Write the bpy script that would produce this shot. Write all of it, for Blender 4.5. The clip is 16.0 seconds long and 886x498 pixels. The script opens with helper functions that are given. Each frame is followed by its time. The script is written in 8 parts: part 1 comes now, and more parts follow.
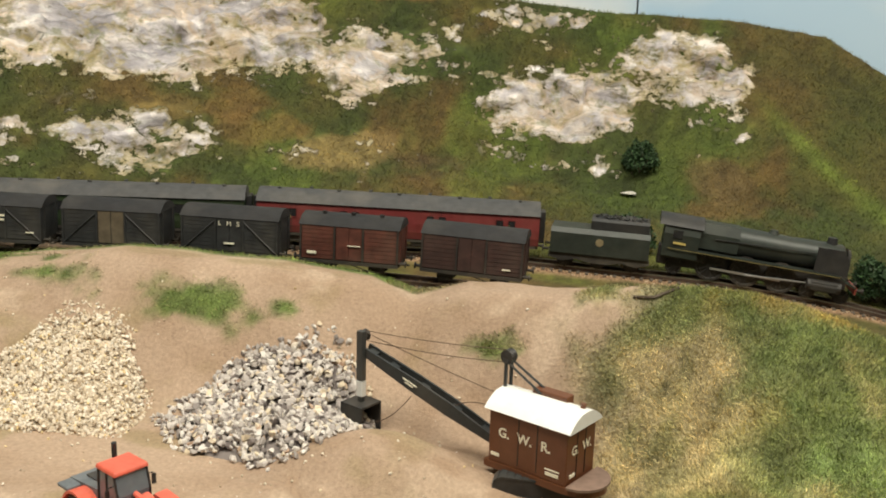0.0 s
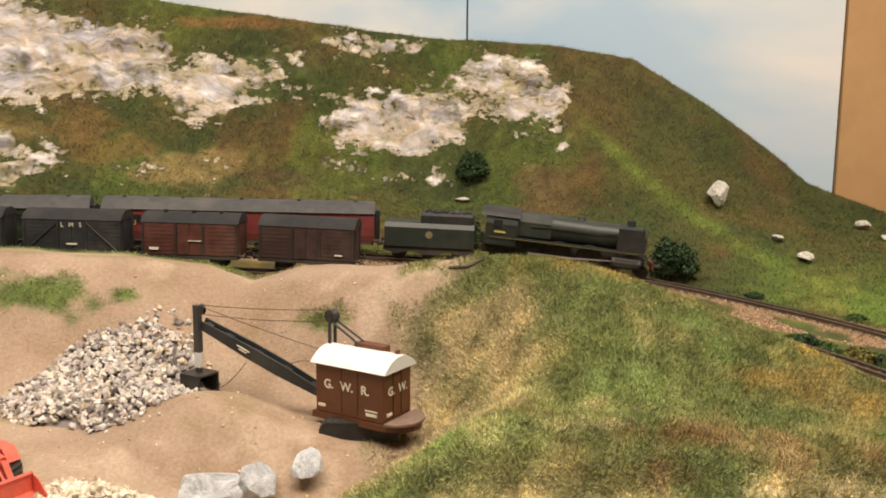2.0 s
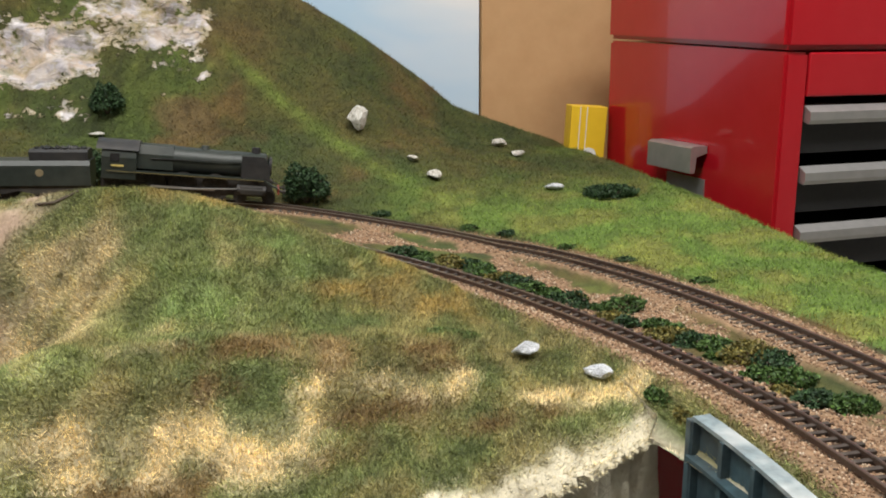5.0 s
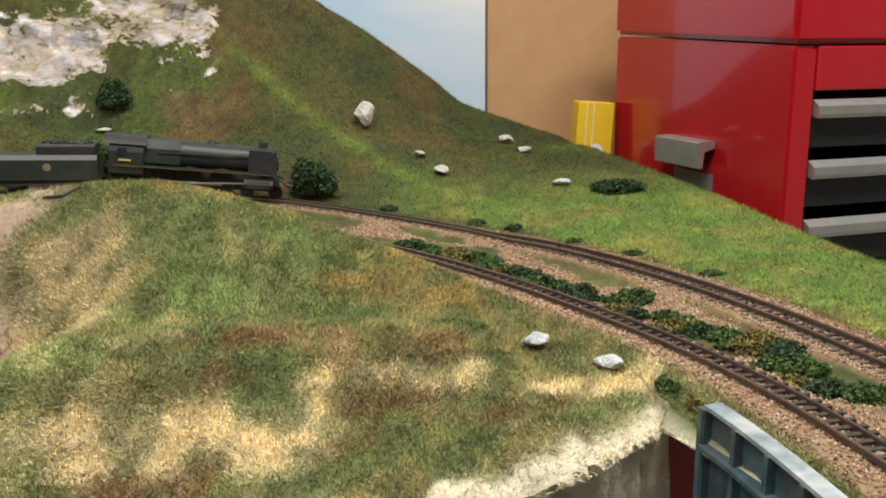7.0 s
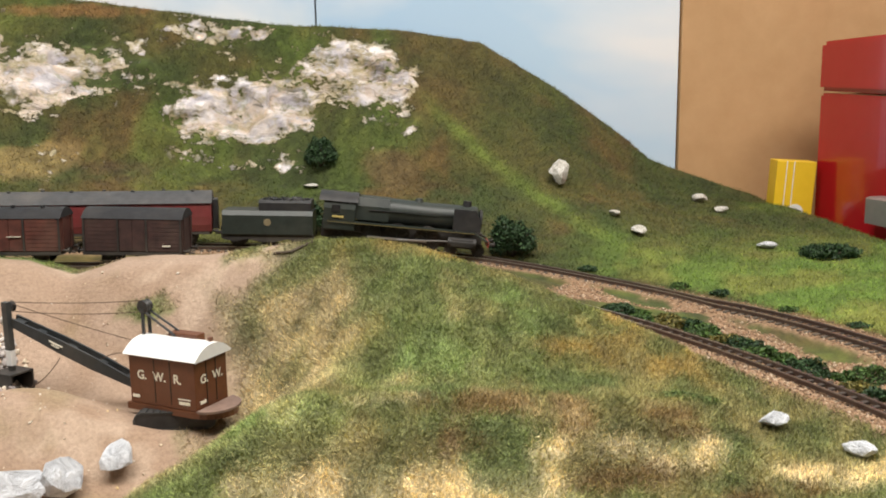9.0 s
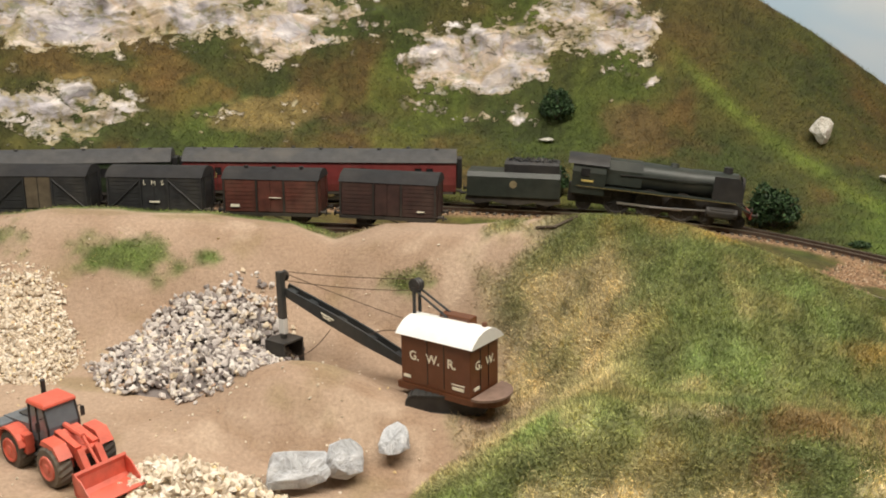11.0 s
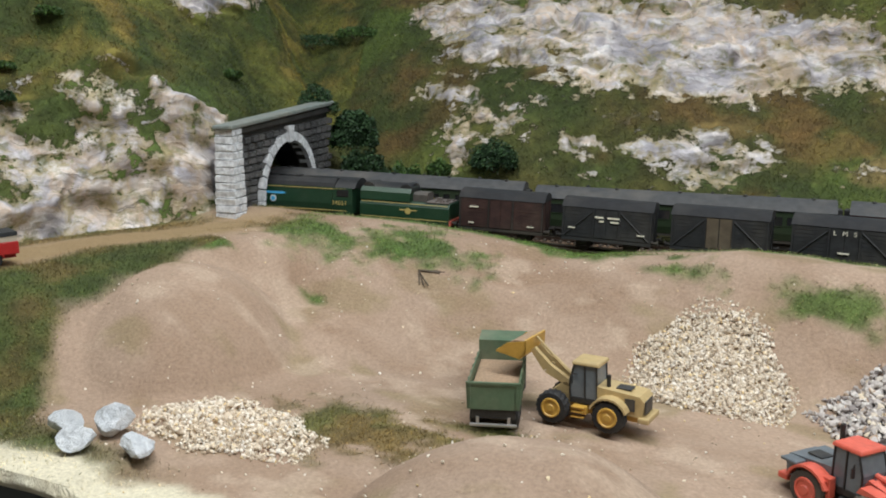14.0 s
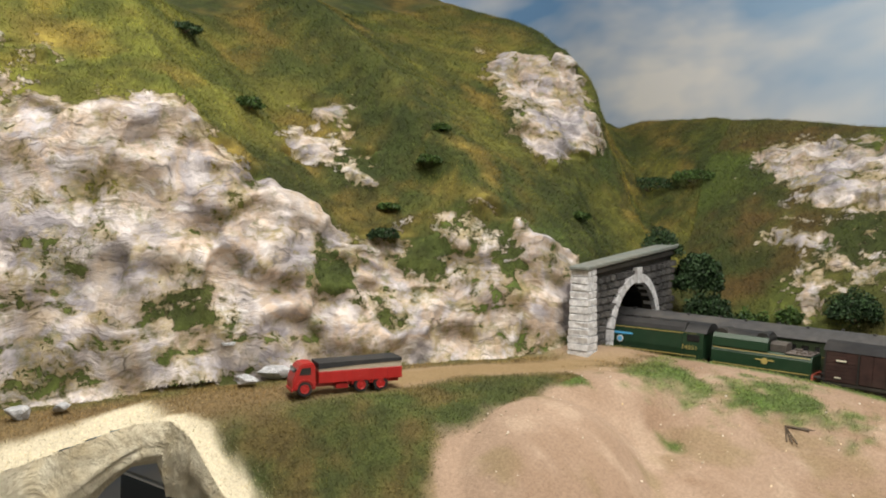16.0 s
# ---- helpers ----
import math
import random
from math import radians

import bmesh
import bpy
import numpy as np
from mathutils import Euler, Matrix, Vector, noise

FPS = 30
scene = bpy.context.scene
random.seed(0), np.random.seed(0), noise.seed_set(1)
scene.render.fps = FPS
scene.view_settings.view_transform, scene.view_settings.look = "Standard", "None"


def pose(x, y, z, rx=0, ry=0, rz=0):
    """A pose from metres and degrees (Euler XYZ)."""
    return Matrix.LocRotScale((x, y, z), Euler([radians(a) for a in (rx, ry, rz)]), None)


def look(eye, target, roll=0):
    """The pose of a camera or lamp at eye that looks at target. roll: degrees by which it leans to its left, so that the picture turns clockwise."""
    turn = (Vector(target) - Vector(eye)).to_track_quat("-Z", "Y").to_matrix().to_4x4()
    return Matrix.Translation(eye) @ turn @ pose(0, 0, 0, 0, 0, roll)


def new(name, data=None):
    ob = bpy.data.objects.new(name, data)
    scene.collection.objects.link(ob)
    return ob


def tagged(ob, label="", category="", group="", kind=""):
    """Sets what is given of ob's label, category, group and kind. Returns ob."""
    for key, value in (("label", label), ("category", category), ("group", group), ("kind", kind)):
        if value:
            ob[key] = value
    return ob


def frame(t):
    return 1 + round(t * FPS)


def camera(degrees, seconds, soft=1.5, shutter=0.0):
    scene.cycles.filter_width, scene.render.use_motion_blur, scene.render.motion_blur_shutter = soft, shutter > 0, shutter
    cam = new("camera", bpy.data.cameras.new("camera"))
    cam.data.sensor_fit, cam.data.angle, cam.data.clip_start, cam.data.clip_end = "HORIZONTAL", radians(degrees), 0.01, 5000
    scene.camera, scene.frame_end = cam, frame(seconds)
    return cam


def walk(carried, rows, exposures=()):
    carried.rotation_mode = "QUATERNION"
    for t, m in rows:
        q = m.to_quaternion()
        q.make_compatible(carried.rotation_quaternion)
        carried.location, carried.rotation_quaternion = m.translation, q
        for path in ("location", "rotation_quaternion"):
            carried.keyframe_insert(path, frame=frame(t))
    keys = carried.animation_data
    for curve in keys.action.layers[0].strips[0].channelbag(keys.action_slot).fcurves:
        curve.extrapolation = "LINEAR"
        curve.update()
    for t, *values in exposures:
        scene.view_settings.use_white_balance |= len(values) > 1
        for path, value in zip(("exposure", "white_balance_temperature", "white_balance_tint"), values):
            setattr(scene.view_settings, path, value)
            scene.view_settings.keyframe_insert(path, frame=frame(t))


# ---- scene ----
cam = camera(53.37, 16.0, soft=1.9)
PATH = [
    (0, look((-0.0431, 0.0659, 0.2825), (-0.2616, 2.0069, -0.1474), 1.54)),
    (0.5, look((-0.0278, 0.0364, 0.2467), (-0.1893, 1.9989, -0.1035), 1.48)),
    (1, look((-0.0274, 0.0094, 0.2481), (-0.0185, 1.9947, 0.0068), 2.70)),
    (1.5, look((-0.0099, 0.0008, 0.2454), (0.0695, 1.9812, -0.0227), 1.15)),
    (2, look((-0.0021, 0.0018, 0.2420), (0.0473, 1.9784, -0.0586), 0.45)),
    (2.5, look((-0.0000, -0.0000, 0.2405), (-0.0000, 1.9776, -0.0581), 0.21)),
    (3, look((0.0033, 0.0003, 0.2385), (0.0032, 1.9704, -0.1058), 0.35)),
    (3.5, look((0.0201, 0.0012, 0.2343), (0.1060, 1.9604, -0.1583), 0.32)),
    (4, look((0.0574, -0.0105, 0.2389), (0.3694, 1.9246, -0.1589), 0.37)),
    (4.5, look((0.091, -0.022, 0.237), (0.64, 1.847, -0.216), -0.2)),
    (4.7, look((0.095, -0.027, 0.238), (0.701, 1.825, -0.212), -0.4)),
    (6.8, look((0.097, -0.028, 0.231), (0.715, 1.823, -0.206), -0.3)),
    (7, look((0.094, -0.026, 0.231), (0.694, 1.83, -0.213), -0.5)),
    (7.5, look((0.086, -0.016, 0.231), (0.63, 1.855, -0.219), -0.8)),
    (8, look((0.079, -0.012, 0.233), (0.554, 1.883, -0.197), -0.8)),
    (8.5, look((0.065, -0.014, 0.241), (0.407, 1.927, -0.097), -1.0)),
    (8.7, look((0.06, -0.014, 0.239), (0.365, 1.935, -0.09), -0.9)),
    (10.8, look((-0.0005, 0.0251, 0.2763), (-0.0078, 1.9675, -0.2002), -1.00)),
    (11, look((-0.0081, 0.0300, 0.2699), (-0.1328, 1.9644, -0.2224), -0.97)),
    (11.5, look((-0.0513, 0.0274, 0.2540), (-0.3956, 1.9519, -0.1676), -0.39)),
    (12, look((-0.1003, 0.0270, 0.2456), (-0.5760, 1.9334, -0.1278), 0.36)),
    (12.5, look((-0.1470, 0.0168, 0.2343), (-0.7803, 1.8870, -0.0837), 0.60)),
    (13, look((-0.1667, 0.0083, 0.2307), (-0.9638, 1.8172, -0.0739), 0.02)),
    (13.5, look((-0.1773, -0.0020, 0.2363), (-1.1012, 1.7437, -0.0784), -0.41)),
    (14, look((-0.1948, -0.0170, 0.2565), (-1.2174, 1.6676, -0.0847), -0.15)),
    (14.5, look((-0.2095, -0.0238, 0.2501), (-1.3264, 1.5960, -0.1087), -0.21)),
    (15, look((-0.2162, -0.0371, 0.2594), (-1.4254, 1.5283, -0.0364), -0.04)),
    (15.5, look((-0.2235, -0.0572, 0.2688), (-1.6037, 1.3825, 0.1195), 0.59)),
    (16, look((-0.2307, -0.0637, 0.2647), (-1.7581, 1.2266, 0.2154), 1.17)),
]
EXPOSURES = [(0.0, -0.08, 7100, 4), (0.5, -0.10, 7200, 6), (1.0, 0.06, 7000, 10), (1.5, 0.0, 7700, 14), (3.0, 0.0, 7700, 13), (4.0, -0.10, 6900, 9), (4.7, -0.05, 6300, 10), (6.8, 0.02, 6450, 9), (8.5, 0.14, 6450, 11),
             (11.0, -0.10, 7000, 10), (11.5, -0.14, 6500, 4), (12.0, -0.12, 6100, 8), (13.5, -0.34, 5950, 8), (14.5, -0.26, 5800, 2), (15.0, -0.18, 5900, 1), (15.5, -0.08, 6300, 8), (16.0, -0.08, 6750, 10)]
walk(cam, PATH, EXPOSURES)

# ---------------------------------------------------------------- light: a closed room with strip lamps under the ceiling
world = bpy.data.worlds.new("room_world")
scene.world = world
world.use_nodes = True
world.node_tree.nodes["Background"].inputs["Color"].default_value = (0.9, 0.95, 1.0, 1)
world.node_tree.nodes["Background"].inputs["Strength"].default_value = 0.03


def strip_lamp(x, y, z, lx, ly, watts, colour):
    data = bpy.data.lights.new("ceiling_lamp", "AREA")
    data.shape, data.size, data.size_y, data.energy, data.color = "RECTANGLE", lx, ly, watts, colour
    ob = new("ceiling_lamp", data)
    ob.matrix_world = look((x, y, z), (x, y + 0.001, 0))
    return ob


LAMP_COLOUR = (1.0, 0.96, 0.90)
strip_lamp(-0.40, 0.14, 1.40, 1.1, 0.30, 24.5, LAMP_COLOUR)
strip_lamp(0.75, 0.16, 1.40, 1.1, 0.30, 23.5, LAMP_COLOUR)

# ---------------------------------------------------------------- small helpers


def hash2(i, j, k, seed):
    n = (i * 374761393 + j * 668265263 + k * 1440662683 + seed * 974711) & 0x7FFFFFFF
    n = ((n ^ (n >> 13)) * 1274126177) & 0x7FFFFFFF
    return ((n ^ (n >> 16)) & 0xFFFF) / 65535.0


def vnoise(x, y, z=0.0, seed=0):
    """Smooth value noise in 0..1 on arrays."""
    x, y = np.asarray(x, float), np.asarray(y, float)
    z = np.zeros_like(x) + z
    i, j, k = np.floor(x).astype(np.int64), np.floor(y).astype(np.int64), np.floor(z).astype(np.int64)
    u, v, w = x - i, y - j, z - k
    u, v, w = u * u * (3 - 2 * u), v * v * (3 - 2 * v), w * w * (3 - 2 * w)
    out = 0
    for a in (0, 1):
        for b in (0, 1):
            for c in (0, 1):
                out = out + (u if a else 1 - u) * (v if b else 1 - v) * (w if c else 1 - w) * hash2(i + a, j + b, k + c, seed)
    return out


def fbm(x, y, z=0.0, octaves=4, seed=0):
    total, amp, norm = 0, 1.0, 0
    x, y = np.asarray(x, float), np.asarray(y, float)
    z = np.zeros_like(x) + z
    for o in range(octaves):
        total = total + amp * vnoise(x * 2 ** o + o * 7.3, y * 2 ** o + o * 3.1, z * 2 ** o, seed + o)
        norm += amp
        amp *= 0.5
    return total / norm


def ridged(x, y, z=0.0, octaves=4, seed=0):
    total, amp, norm = 0, 1.0, 0
    x, y = np.asarray(x, float), np.asarray(y, float)
    z = np.zeros_like(x) + z
    for o in range(octaves):
        n = vnoise(x * 2 ** o + o * 5.7, y * 2 ** o + o * 2.3, z * 2 ** o, seed + o)
        total = total + amp * (1 - np.abs(2 * n - 1))
        norm += amp
        amp *= 0.5
    return total / norm


def facets(x, y, z, size, seed):
    """Broken planes: every cell of a jittered lattice tilts its own way."""
    x, y, z = x / size, y / size, z / size
    i, j, k = np.floor(x).astype(np.int64), np.floor(y).astype(np.int64), np.floor(z).astype(np.int64)
    best, val = np.full(x.shape, 9.0), np.zeros(x.shape)
    for a in (-1, 0, 1):
        for b in (-1, 0, 1):
            for c in (-1, 0, 1):
                ci, cj, ck = i + a, j + b, k + c
                dx = x - ci - hash2(ci, cj, ck, seed)
                dy = y - cj - hash2(ci, cj, ck, seed + 1)
                dz = z - ck - hash2(ci, cj, ck, seed + 2)
                d = dx * dx + dy * dy + dz * dz
                h = (hash2(ci, cj, ck, seed + 3) - 0.5) + dx * (hash2(ci, cj, ck, seed + 4) - 0.5) * 1.6 + dz * (hash2(ci, cj, ck, seed + 5) - 0.5) * 1.6
                val = np.where(d < best, h, val)
                best = np.minimum(best, d)
    return val * size


def step(a, b, x):
    t = np.clip((x - a) / (b - a), 0, 1)
    return t * t * (3 - 2 * t)


def lerp(a, b, t):
    return a + (b - a) * t


def bump(x, y, cx, cy, rx, ry):
    return np.exp(-((x - cx) / rx) ** 2 - ((y - cy) / ry) ** 2)


def mesh_from(verts, faces, mat, name="mesh", smooth=False):
    me = bpy.data.meshes.new(name)
    me.from_pydata([tuple(v) for v in verts], [], faces)
    me.materials.append(mat)
    if smooth:
        me.shade_smooth()
    return me


def part(name, bm, mat, parent=None, label="", smooth=False, at=None):
    """Links a bmesh as ONE mesh object, under a thing or a part."""
    me = bpy.data.meshes.new(name)
    bm.normal_update()
    bm.to_mesh(me)
    bm.free()
    me.materials.append(mat)
    if smooth:
        me.shade_smooth()
    ob = new(name, me)
    if parent is not None:
        ob.parent = parent
    if at is not None:
        ob.matrix_basis = at
    if label:
        tagged(ob, label)
    return ob


def empty(name, m=None, label="", category="", group=""):
    ob = new(name)
    ob.empty_display_size = 0.01
    if m is not None:
        ob.matrix_basis = m
    return tagged(ob, label, category, group)


def b_box(bm, lo, hi, bevel=0.0, m=None, taper=None):
    """A box from corner to corner; taper = (sx, sy) shrinks its top."""
    r = bmesh.ops.create_cube(bm, size=1)
    vs = r["verts"]
    lo, hi = Vector(lo), Vector(hi)
    for v in vs:
        t = v.co + Vector((0.5, 0.5, 0.5))
        if taper and t.z > 0.5:
            t.x = 0.5 + (t.x - 0.5) * taper[0]
            t.y = 0.5 + (t.y - 0.5) * taper[1]
        v.co = Vector((lo.x + t.x * (hi.x - lo.x), lo.y + t.y * (hi.y - lo.y), lo.z + t.z * (hi.z - lo.z)))
    if bevel:
        es = {e for v in vs for e in v.link_edges}
        r2 = bmesh.ops.bevel(bm, geom=list(es), offset=bevel, segments=2, affect="EDGES", profile=0.5)
        vs = list({v for f in r2["faces"] for v in f.verts} | {v for v in vs if v.is_valid})
    if m is not None:
        bmesh.ops.transform(bm, matrix=m, verts=vs)
    return vs


def b_cyl(bm, p, q, r1, r2=None, seg=16, caps=True):
    """A (tapered) round bar from p to q."""
    p, q = Vector(p), Vector(q)
    d = q - p
    m = Matrix.Translation((p + q) / 2) @ d.to_track_quat("Z", "Y").to_matrix().to_4x4()
    r = bmesh.ops.create_cone(bm, cap_ends=caps, segments=seg, radius1=r1, radius2=r1 if r2 is None else r2, depth=d.length, matrix=m)
    return r["verts"]


def b_prism(bm, outline, y0, y1, axis="y"):
    """Extrudes a closed outline (pairs) along an axis from y0 to y1."""
    def place(a, b, c):
        return {"y": (a, c, b), "x": (c, a, b), "z": (a, b, c)}[axis]
    va = [bm.verts.new(place(a, b, y0)) for a, b in outline]
    vb = [bm.verts.new(place(a, b, y1)) for a, b in outline]
    n = len(outline)
    fs = [bm.faces.new(va), bm.faces.new(vb[::-1])]
    for i in range(n):
        fs.append(bm.faces.new((va[i], va[(i + 1) % n], vb[(i + 1) % n], vb[i])))
    bmesh.ops.recalc_face_normals(bm, faces=fs)
    return va + vb


def b_tube(bm, pts, r, seg=6):
    pts = [Vector(p) for p in pts]
    rings = []
    for i, p in enumerate(pts):
        d = (pts[min(i + 1, len(pts) - 1)] - pts[max(i - 1, 0)]).normalized()
        q = d.to_track_quat("Z", "Y").to_matrix()
        rings.append([bm.verts.new(p + q @ Vector((math.cos(a) * r, math.sin(a) * r, 0))) for a in [6.28318 * k / seg for k in range(seg)]])
    for a, b in zip(rings, rings[1:]):
        for k in range(seg):
            bm.faces.new((a[k], a[(k + 1) % seg], b[(k + 1) % seg], b[k]))
    bm.faces.new(rings[0][::-1])
    bm.faces.new(rings[-1])


def b_lathe(bm, profile, axis="y", seg=24, centre=(0, 0, 0)):
    """Turns (radius, along) pairs about an axis."""
    rings = []
    for r, h in profile:
        ring = []
        for k in range(seg):
            a = 2 * math.pi * k / seg
            c, s = math.cos(a) * r, math.sin(a) * r
            p = {"y": (c, h, s), "x": (h, c, s), "z": (c, s, h)}[axis]
            ring.append(bm.verts.new(Vector(p) + Vector(centre)))
        rings.append(ring)
    fs = []
    for a, b in zip(rings, rings[1:]):
        for k in range(seg):
            fs.append(bm.faces.new((a[k], a[(k + 1) % seg], b[(k + 1) % seg], b[k])))
    fs.append(bm.faces.new(rings[0][::-1]))
    fs.append(bm.faces.new(rings[-1]))
    bmesh.ops.recalc_face_normals(bm, faces=fs)


def text_part(name, text, size, mat, parent, m, spacing=1.0, depth=0.0, weight=0.0):
    cu = bpy.data.curves.new("writing", "FONT")
    cu.body, cu.size, cu.align_x, cu.align_y, cu.space_character = text, size, "CENTER", "CENTER", spacing
    cu.extrude = depth
    cu.offset = weight
    tmp = bpy.data.objects.new("writing", cu)
    me = bpy.data.meshes.new_from_object(tmp)
    bpy.data.objects.remove(tmp)
    me.materials.append(mat)
    ob = new(name, me)
    ob.parent = parent
    ob.matrix_basis = m
    return ob

# ---------------------------------------------------------------- materials
def material(name):
    m = bpy.data.materials.new(name)
    m.use_nodes = True
    nt = m.node_tree
    return m, nt, nt.nodes["Principled BSDF"]


def node(nt, kind, **kw):
    n = nt.nodes.new(kind)
    for k, v in kw.items():
        n.inputs[k].default_value = v
    return n


def ramp(nt, fac, stops):
    r = nt.nodes.new("ShaderNodeValToRGB")
    while len(r.color_ramp.elements) < len(stops):
        r.color_ramp.elements.new(0.5)
    for e, (p, c) in zip(r.color_ramp.elements, stops):
        e.position, e.color = p, c if len(c) == 4 else (*c, 1)
    nt.links.new(fac, r.inputs["Fac"])
    return r.outputs["Color"]


def mixc(nt, fac, a, b, mode="MIX"):
    n = nt.nodes.new("ShaderNodeMix")
    n.data_type, n.blend_type = "RGBA", mode
    for s, v in ((n.inputs[0], fac), (n.inputs[6], a), (n.inputs[7], b)):
        if hasattr(v, "is_linked"):
            nt.links.new(v, s)
        else:
            s.default_value = v
    return n.outputs[2]


def noise_node(nt, scale, detail=4, rough=0.6, coords="Object", dist=0.0):
    tc = nt.nodes.new("ShaderNodeTexCoord")
    n = node(nt, "ShaderNodeTexNoise", Scale=scale, Detail=detail, Roughness=rough, Distortion=dist)
    nt.links.new(tc.outputs[coords], n.inputs["Vector"])
    return n.outputs["Fac"]


def bump_node(nt, bsdf, height, strength, distance):
    b = node(nt, "ShaderNodeBump", Strength=strength, Distance=distance)
    nt.links.new(height, b.inputs["Height"])
    nt.links.new(b.outputs["Normal"], bsdf.inputs["Normal"])
    return b


def paint(name, colour, rough=0.45, metal=0.0, wear=0.25, scale=160.0, dust=(0.32, 0.27, 0.2), dust_amount=0.12, bump_d=0.0001, coat=0.0):
    """Painted or moulded model surface with fine mottling and a film of dust."""
    m, nt, b = material(name)
    f1 = noise_node(nt, scale, 5, 0.65)
    f2 = noise_node(nt, scale * 0.18, 3, 0.55)
    dark = tuple(c * (1 - wear) for c in colour)
    light = tuple(min(1, c * (1 + wear * 0.7) + 0.004) for c in colour)
    c1 = ramp(nt, f1, [(0.3, dark), (0.7, light)])
    fac = ramp(nt, f2, [(0.45, (0, 0, 0)), (0.8, (dust_amount * 2.2,) * 3)])
    col = mixc(nt, fac, c1, (*dust, 1))
    nt.links.new(col, b.inputs["Base Color"])
    b.inputs["Roughness"].default_value, b.inputs["Metallic"].default_value = rough, metal
    b.inputs["Coat Weight"].default_value = coat
    if bump_d:
        bump_node(nt, b, f1, 0.35, bump_d)
    return m


M_BLACK = paint("sooty_black", (0.018, 0.018, 0.019), 0.5, wear=0.35, dust_amount=0.05)
M_UNDER = paint("underframe_black", (0.020, 0.017, 0.015), 0.65, wear=0.4, dust_amount=0.1)
M_LOCO1 = paint("dark_loco_green", (0.020, 0.027, 0.022), 0.45, dust_amount=0.03)
M_LOCO2 = paint("brunswick_green", (0.014, 0.048, 0.022), 0.38, wear=0.12, dust_amount=0.02)
M_COACH = paint("coach_green", (0.020, 0.034, 0.014), 0.42, wear=0.15, dust_amount=0.03)
M_VANRED = paint("crimson_van", (0.15, 0.022, 0.022), 0.45, wear=0.2, dust_amount=0.05)
M_ROOF = paint("coach_roof_grey", (0.058, 0.058, 0.060), 0.7, wear=0.25, dust_amount=0.1)
M_VANROOF = paint("van_roof_dark", (0.013, 0.013, 0.015), 0.8, wear=0.35, dust_amount=0.03)
M_BROWN = paint("bauxite_brown", (0.042, 0.017, 0.014), 0.7, wear=0.4, dust_amount=0.05)
M_BROWN2 = paint("bauxite_red_brown", (0.095, 0.026, 0.018), 0.6, wear=0.4, dust_amount=0.08)
M_VANGREY = paint("weathered_dark_grey", (0.018, 0.019, 0.021), 0.7, wear=0.4, dust_amount=0.06)
M_CAB = paint("shovel_brown", (0.125, 0.042, 0.016), 0.42, wear=0.12, dust_amount=0.03)
M_WHITE = paint("white_paint", (0.78, 0.78, 0.76), 0.45, wear=0.06, dust_amount=0.04)
M_JIB = paint("jib_dark_grey", (0.026, 0.030, 0.032), 0.5, wear=0.25, dust_amount=0.06)
M_LETTER = paint("cream_lettering", (0.80, 0.76, 0.62), 0.5, wear=0.1, dust_amount=0.0, bump_d=0)
M_YELLOWL = paint("yellow_lettering", (0.55, 0.43, 0.14), 0.5, wear=0.1, dust_amount=0.0, bump_d=0)
M_DULLLINE = paint("dull_lining", (0.17, 0.135, 0.05), 0.5, wear=0.3, dust_amount=0.0, bump_d=0)
M_BLUEPLATE = paint("blue_nameplate", (0.12, 0.50, 0.85), 0.4, wear=0.05, dust_amount=0.0, bump_d=0)
M_GREYHOOD = paint("dusty_blue_grey_hood", (0.13, 0.145, 0.16), 0.5, wear=0.25, dust_amount=0.2)
M_YELLOW = paint("machine_yellow", (0.56, 0.33, 0.055), 0.4, wear=0.15, dust_amount=0.12)
M_SANDY = paint("faded_machine_yellow", (0.50, 0.37, 0.17), 0.5, wear=0.15, dust_amount=0.2)
M_REDM = paint("faded_machine_red", (0.66, 0.12, 0.075), 0.45, wear=0.2, dust_amount=0.15, dust=(0.6, 0.3, 0.26))
M_TYRE = paint("tyre_rubber", (0.016, 0.016, 0.018), 0.75, wear=0.3, dust_amount=0.04)
M_TYRED = paint("dusty_tyre_rubber", (0.06, 0.052, 0.045), 0.8, wear=0.3, dust_amount=0.3)
M_GLASSD = paint("tinted_cab_glass", (0.13, 0.155, 0.18), 0.12, wear=0.15, dust_amount=0.1, bump_d=0)
M_GLASSC = paint("dark_coach_window", (0.018, 0.018, 0.02), 0.12, wear=0.3, dust_amount=0.02, bump_d=0)
M_TIPPER = paint("tipper_green", (0.095, 0.150, 0.085), 0.5, wear=0.2, dust_amount=0.22)
M_LORRY = paint("lorry_red", (0.45, 0.018, 0.018), 0.35, wear=0.12, dust_amount=0.03)
M_TARP = paint("dark_sheet", (0.025, 0.028, 0.032), 0.6, wear=0.25, dust_amount=0.05)
M_CREAMP = paint("beige_boards", (0.55, 0.48, 0.38), 0.5, wear=0.08, dust_amount=0.05)
M_RAIL = paint("rusty_rail", (0.085, 0.055, 0.042), 0.5, 0.4, wear=0.3, dust_amount=0.1)
M_RAILTOP = paint("worn_rail_head", (0.42, 0.40, 0.38), 0.3, 0.9, wear=0.2, dust_amount=0.05)
M_SLEEPER = paint("sleeper_brown", (0.050, 0.036, 0.028), 0.75, wear=0.4, dust_amount=0.14)
M_CHEST = paint("toolbox_red", (0.42, 0.006, 0.014), 0.22, wear=0.03, dust_amount=0.0, scale=30, bump_d=0, coat=0.6)
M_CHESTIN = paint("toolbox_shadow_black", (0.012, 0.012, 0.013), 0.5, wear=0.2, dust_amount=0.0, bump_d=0)
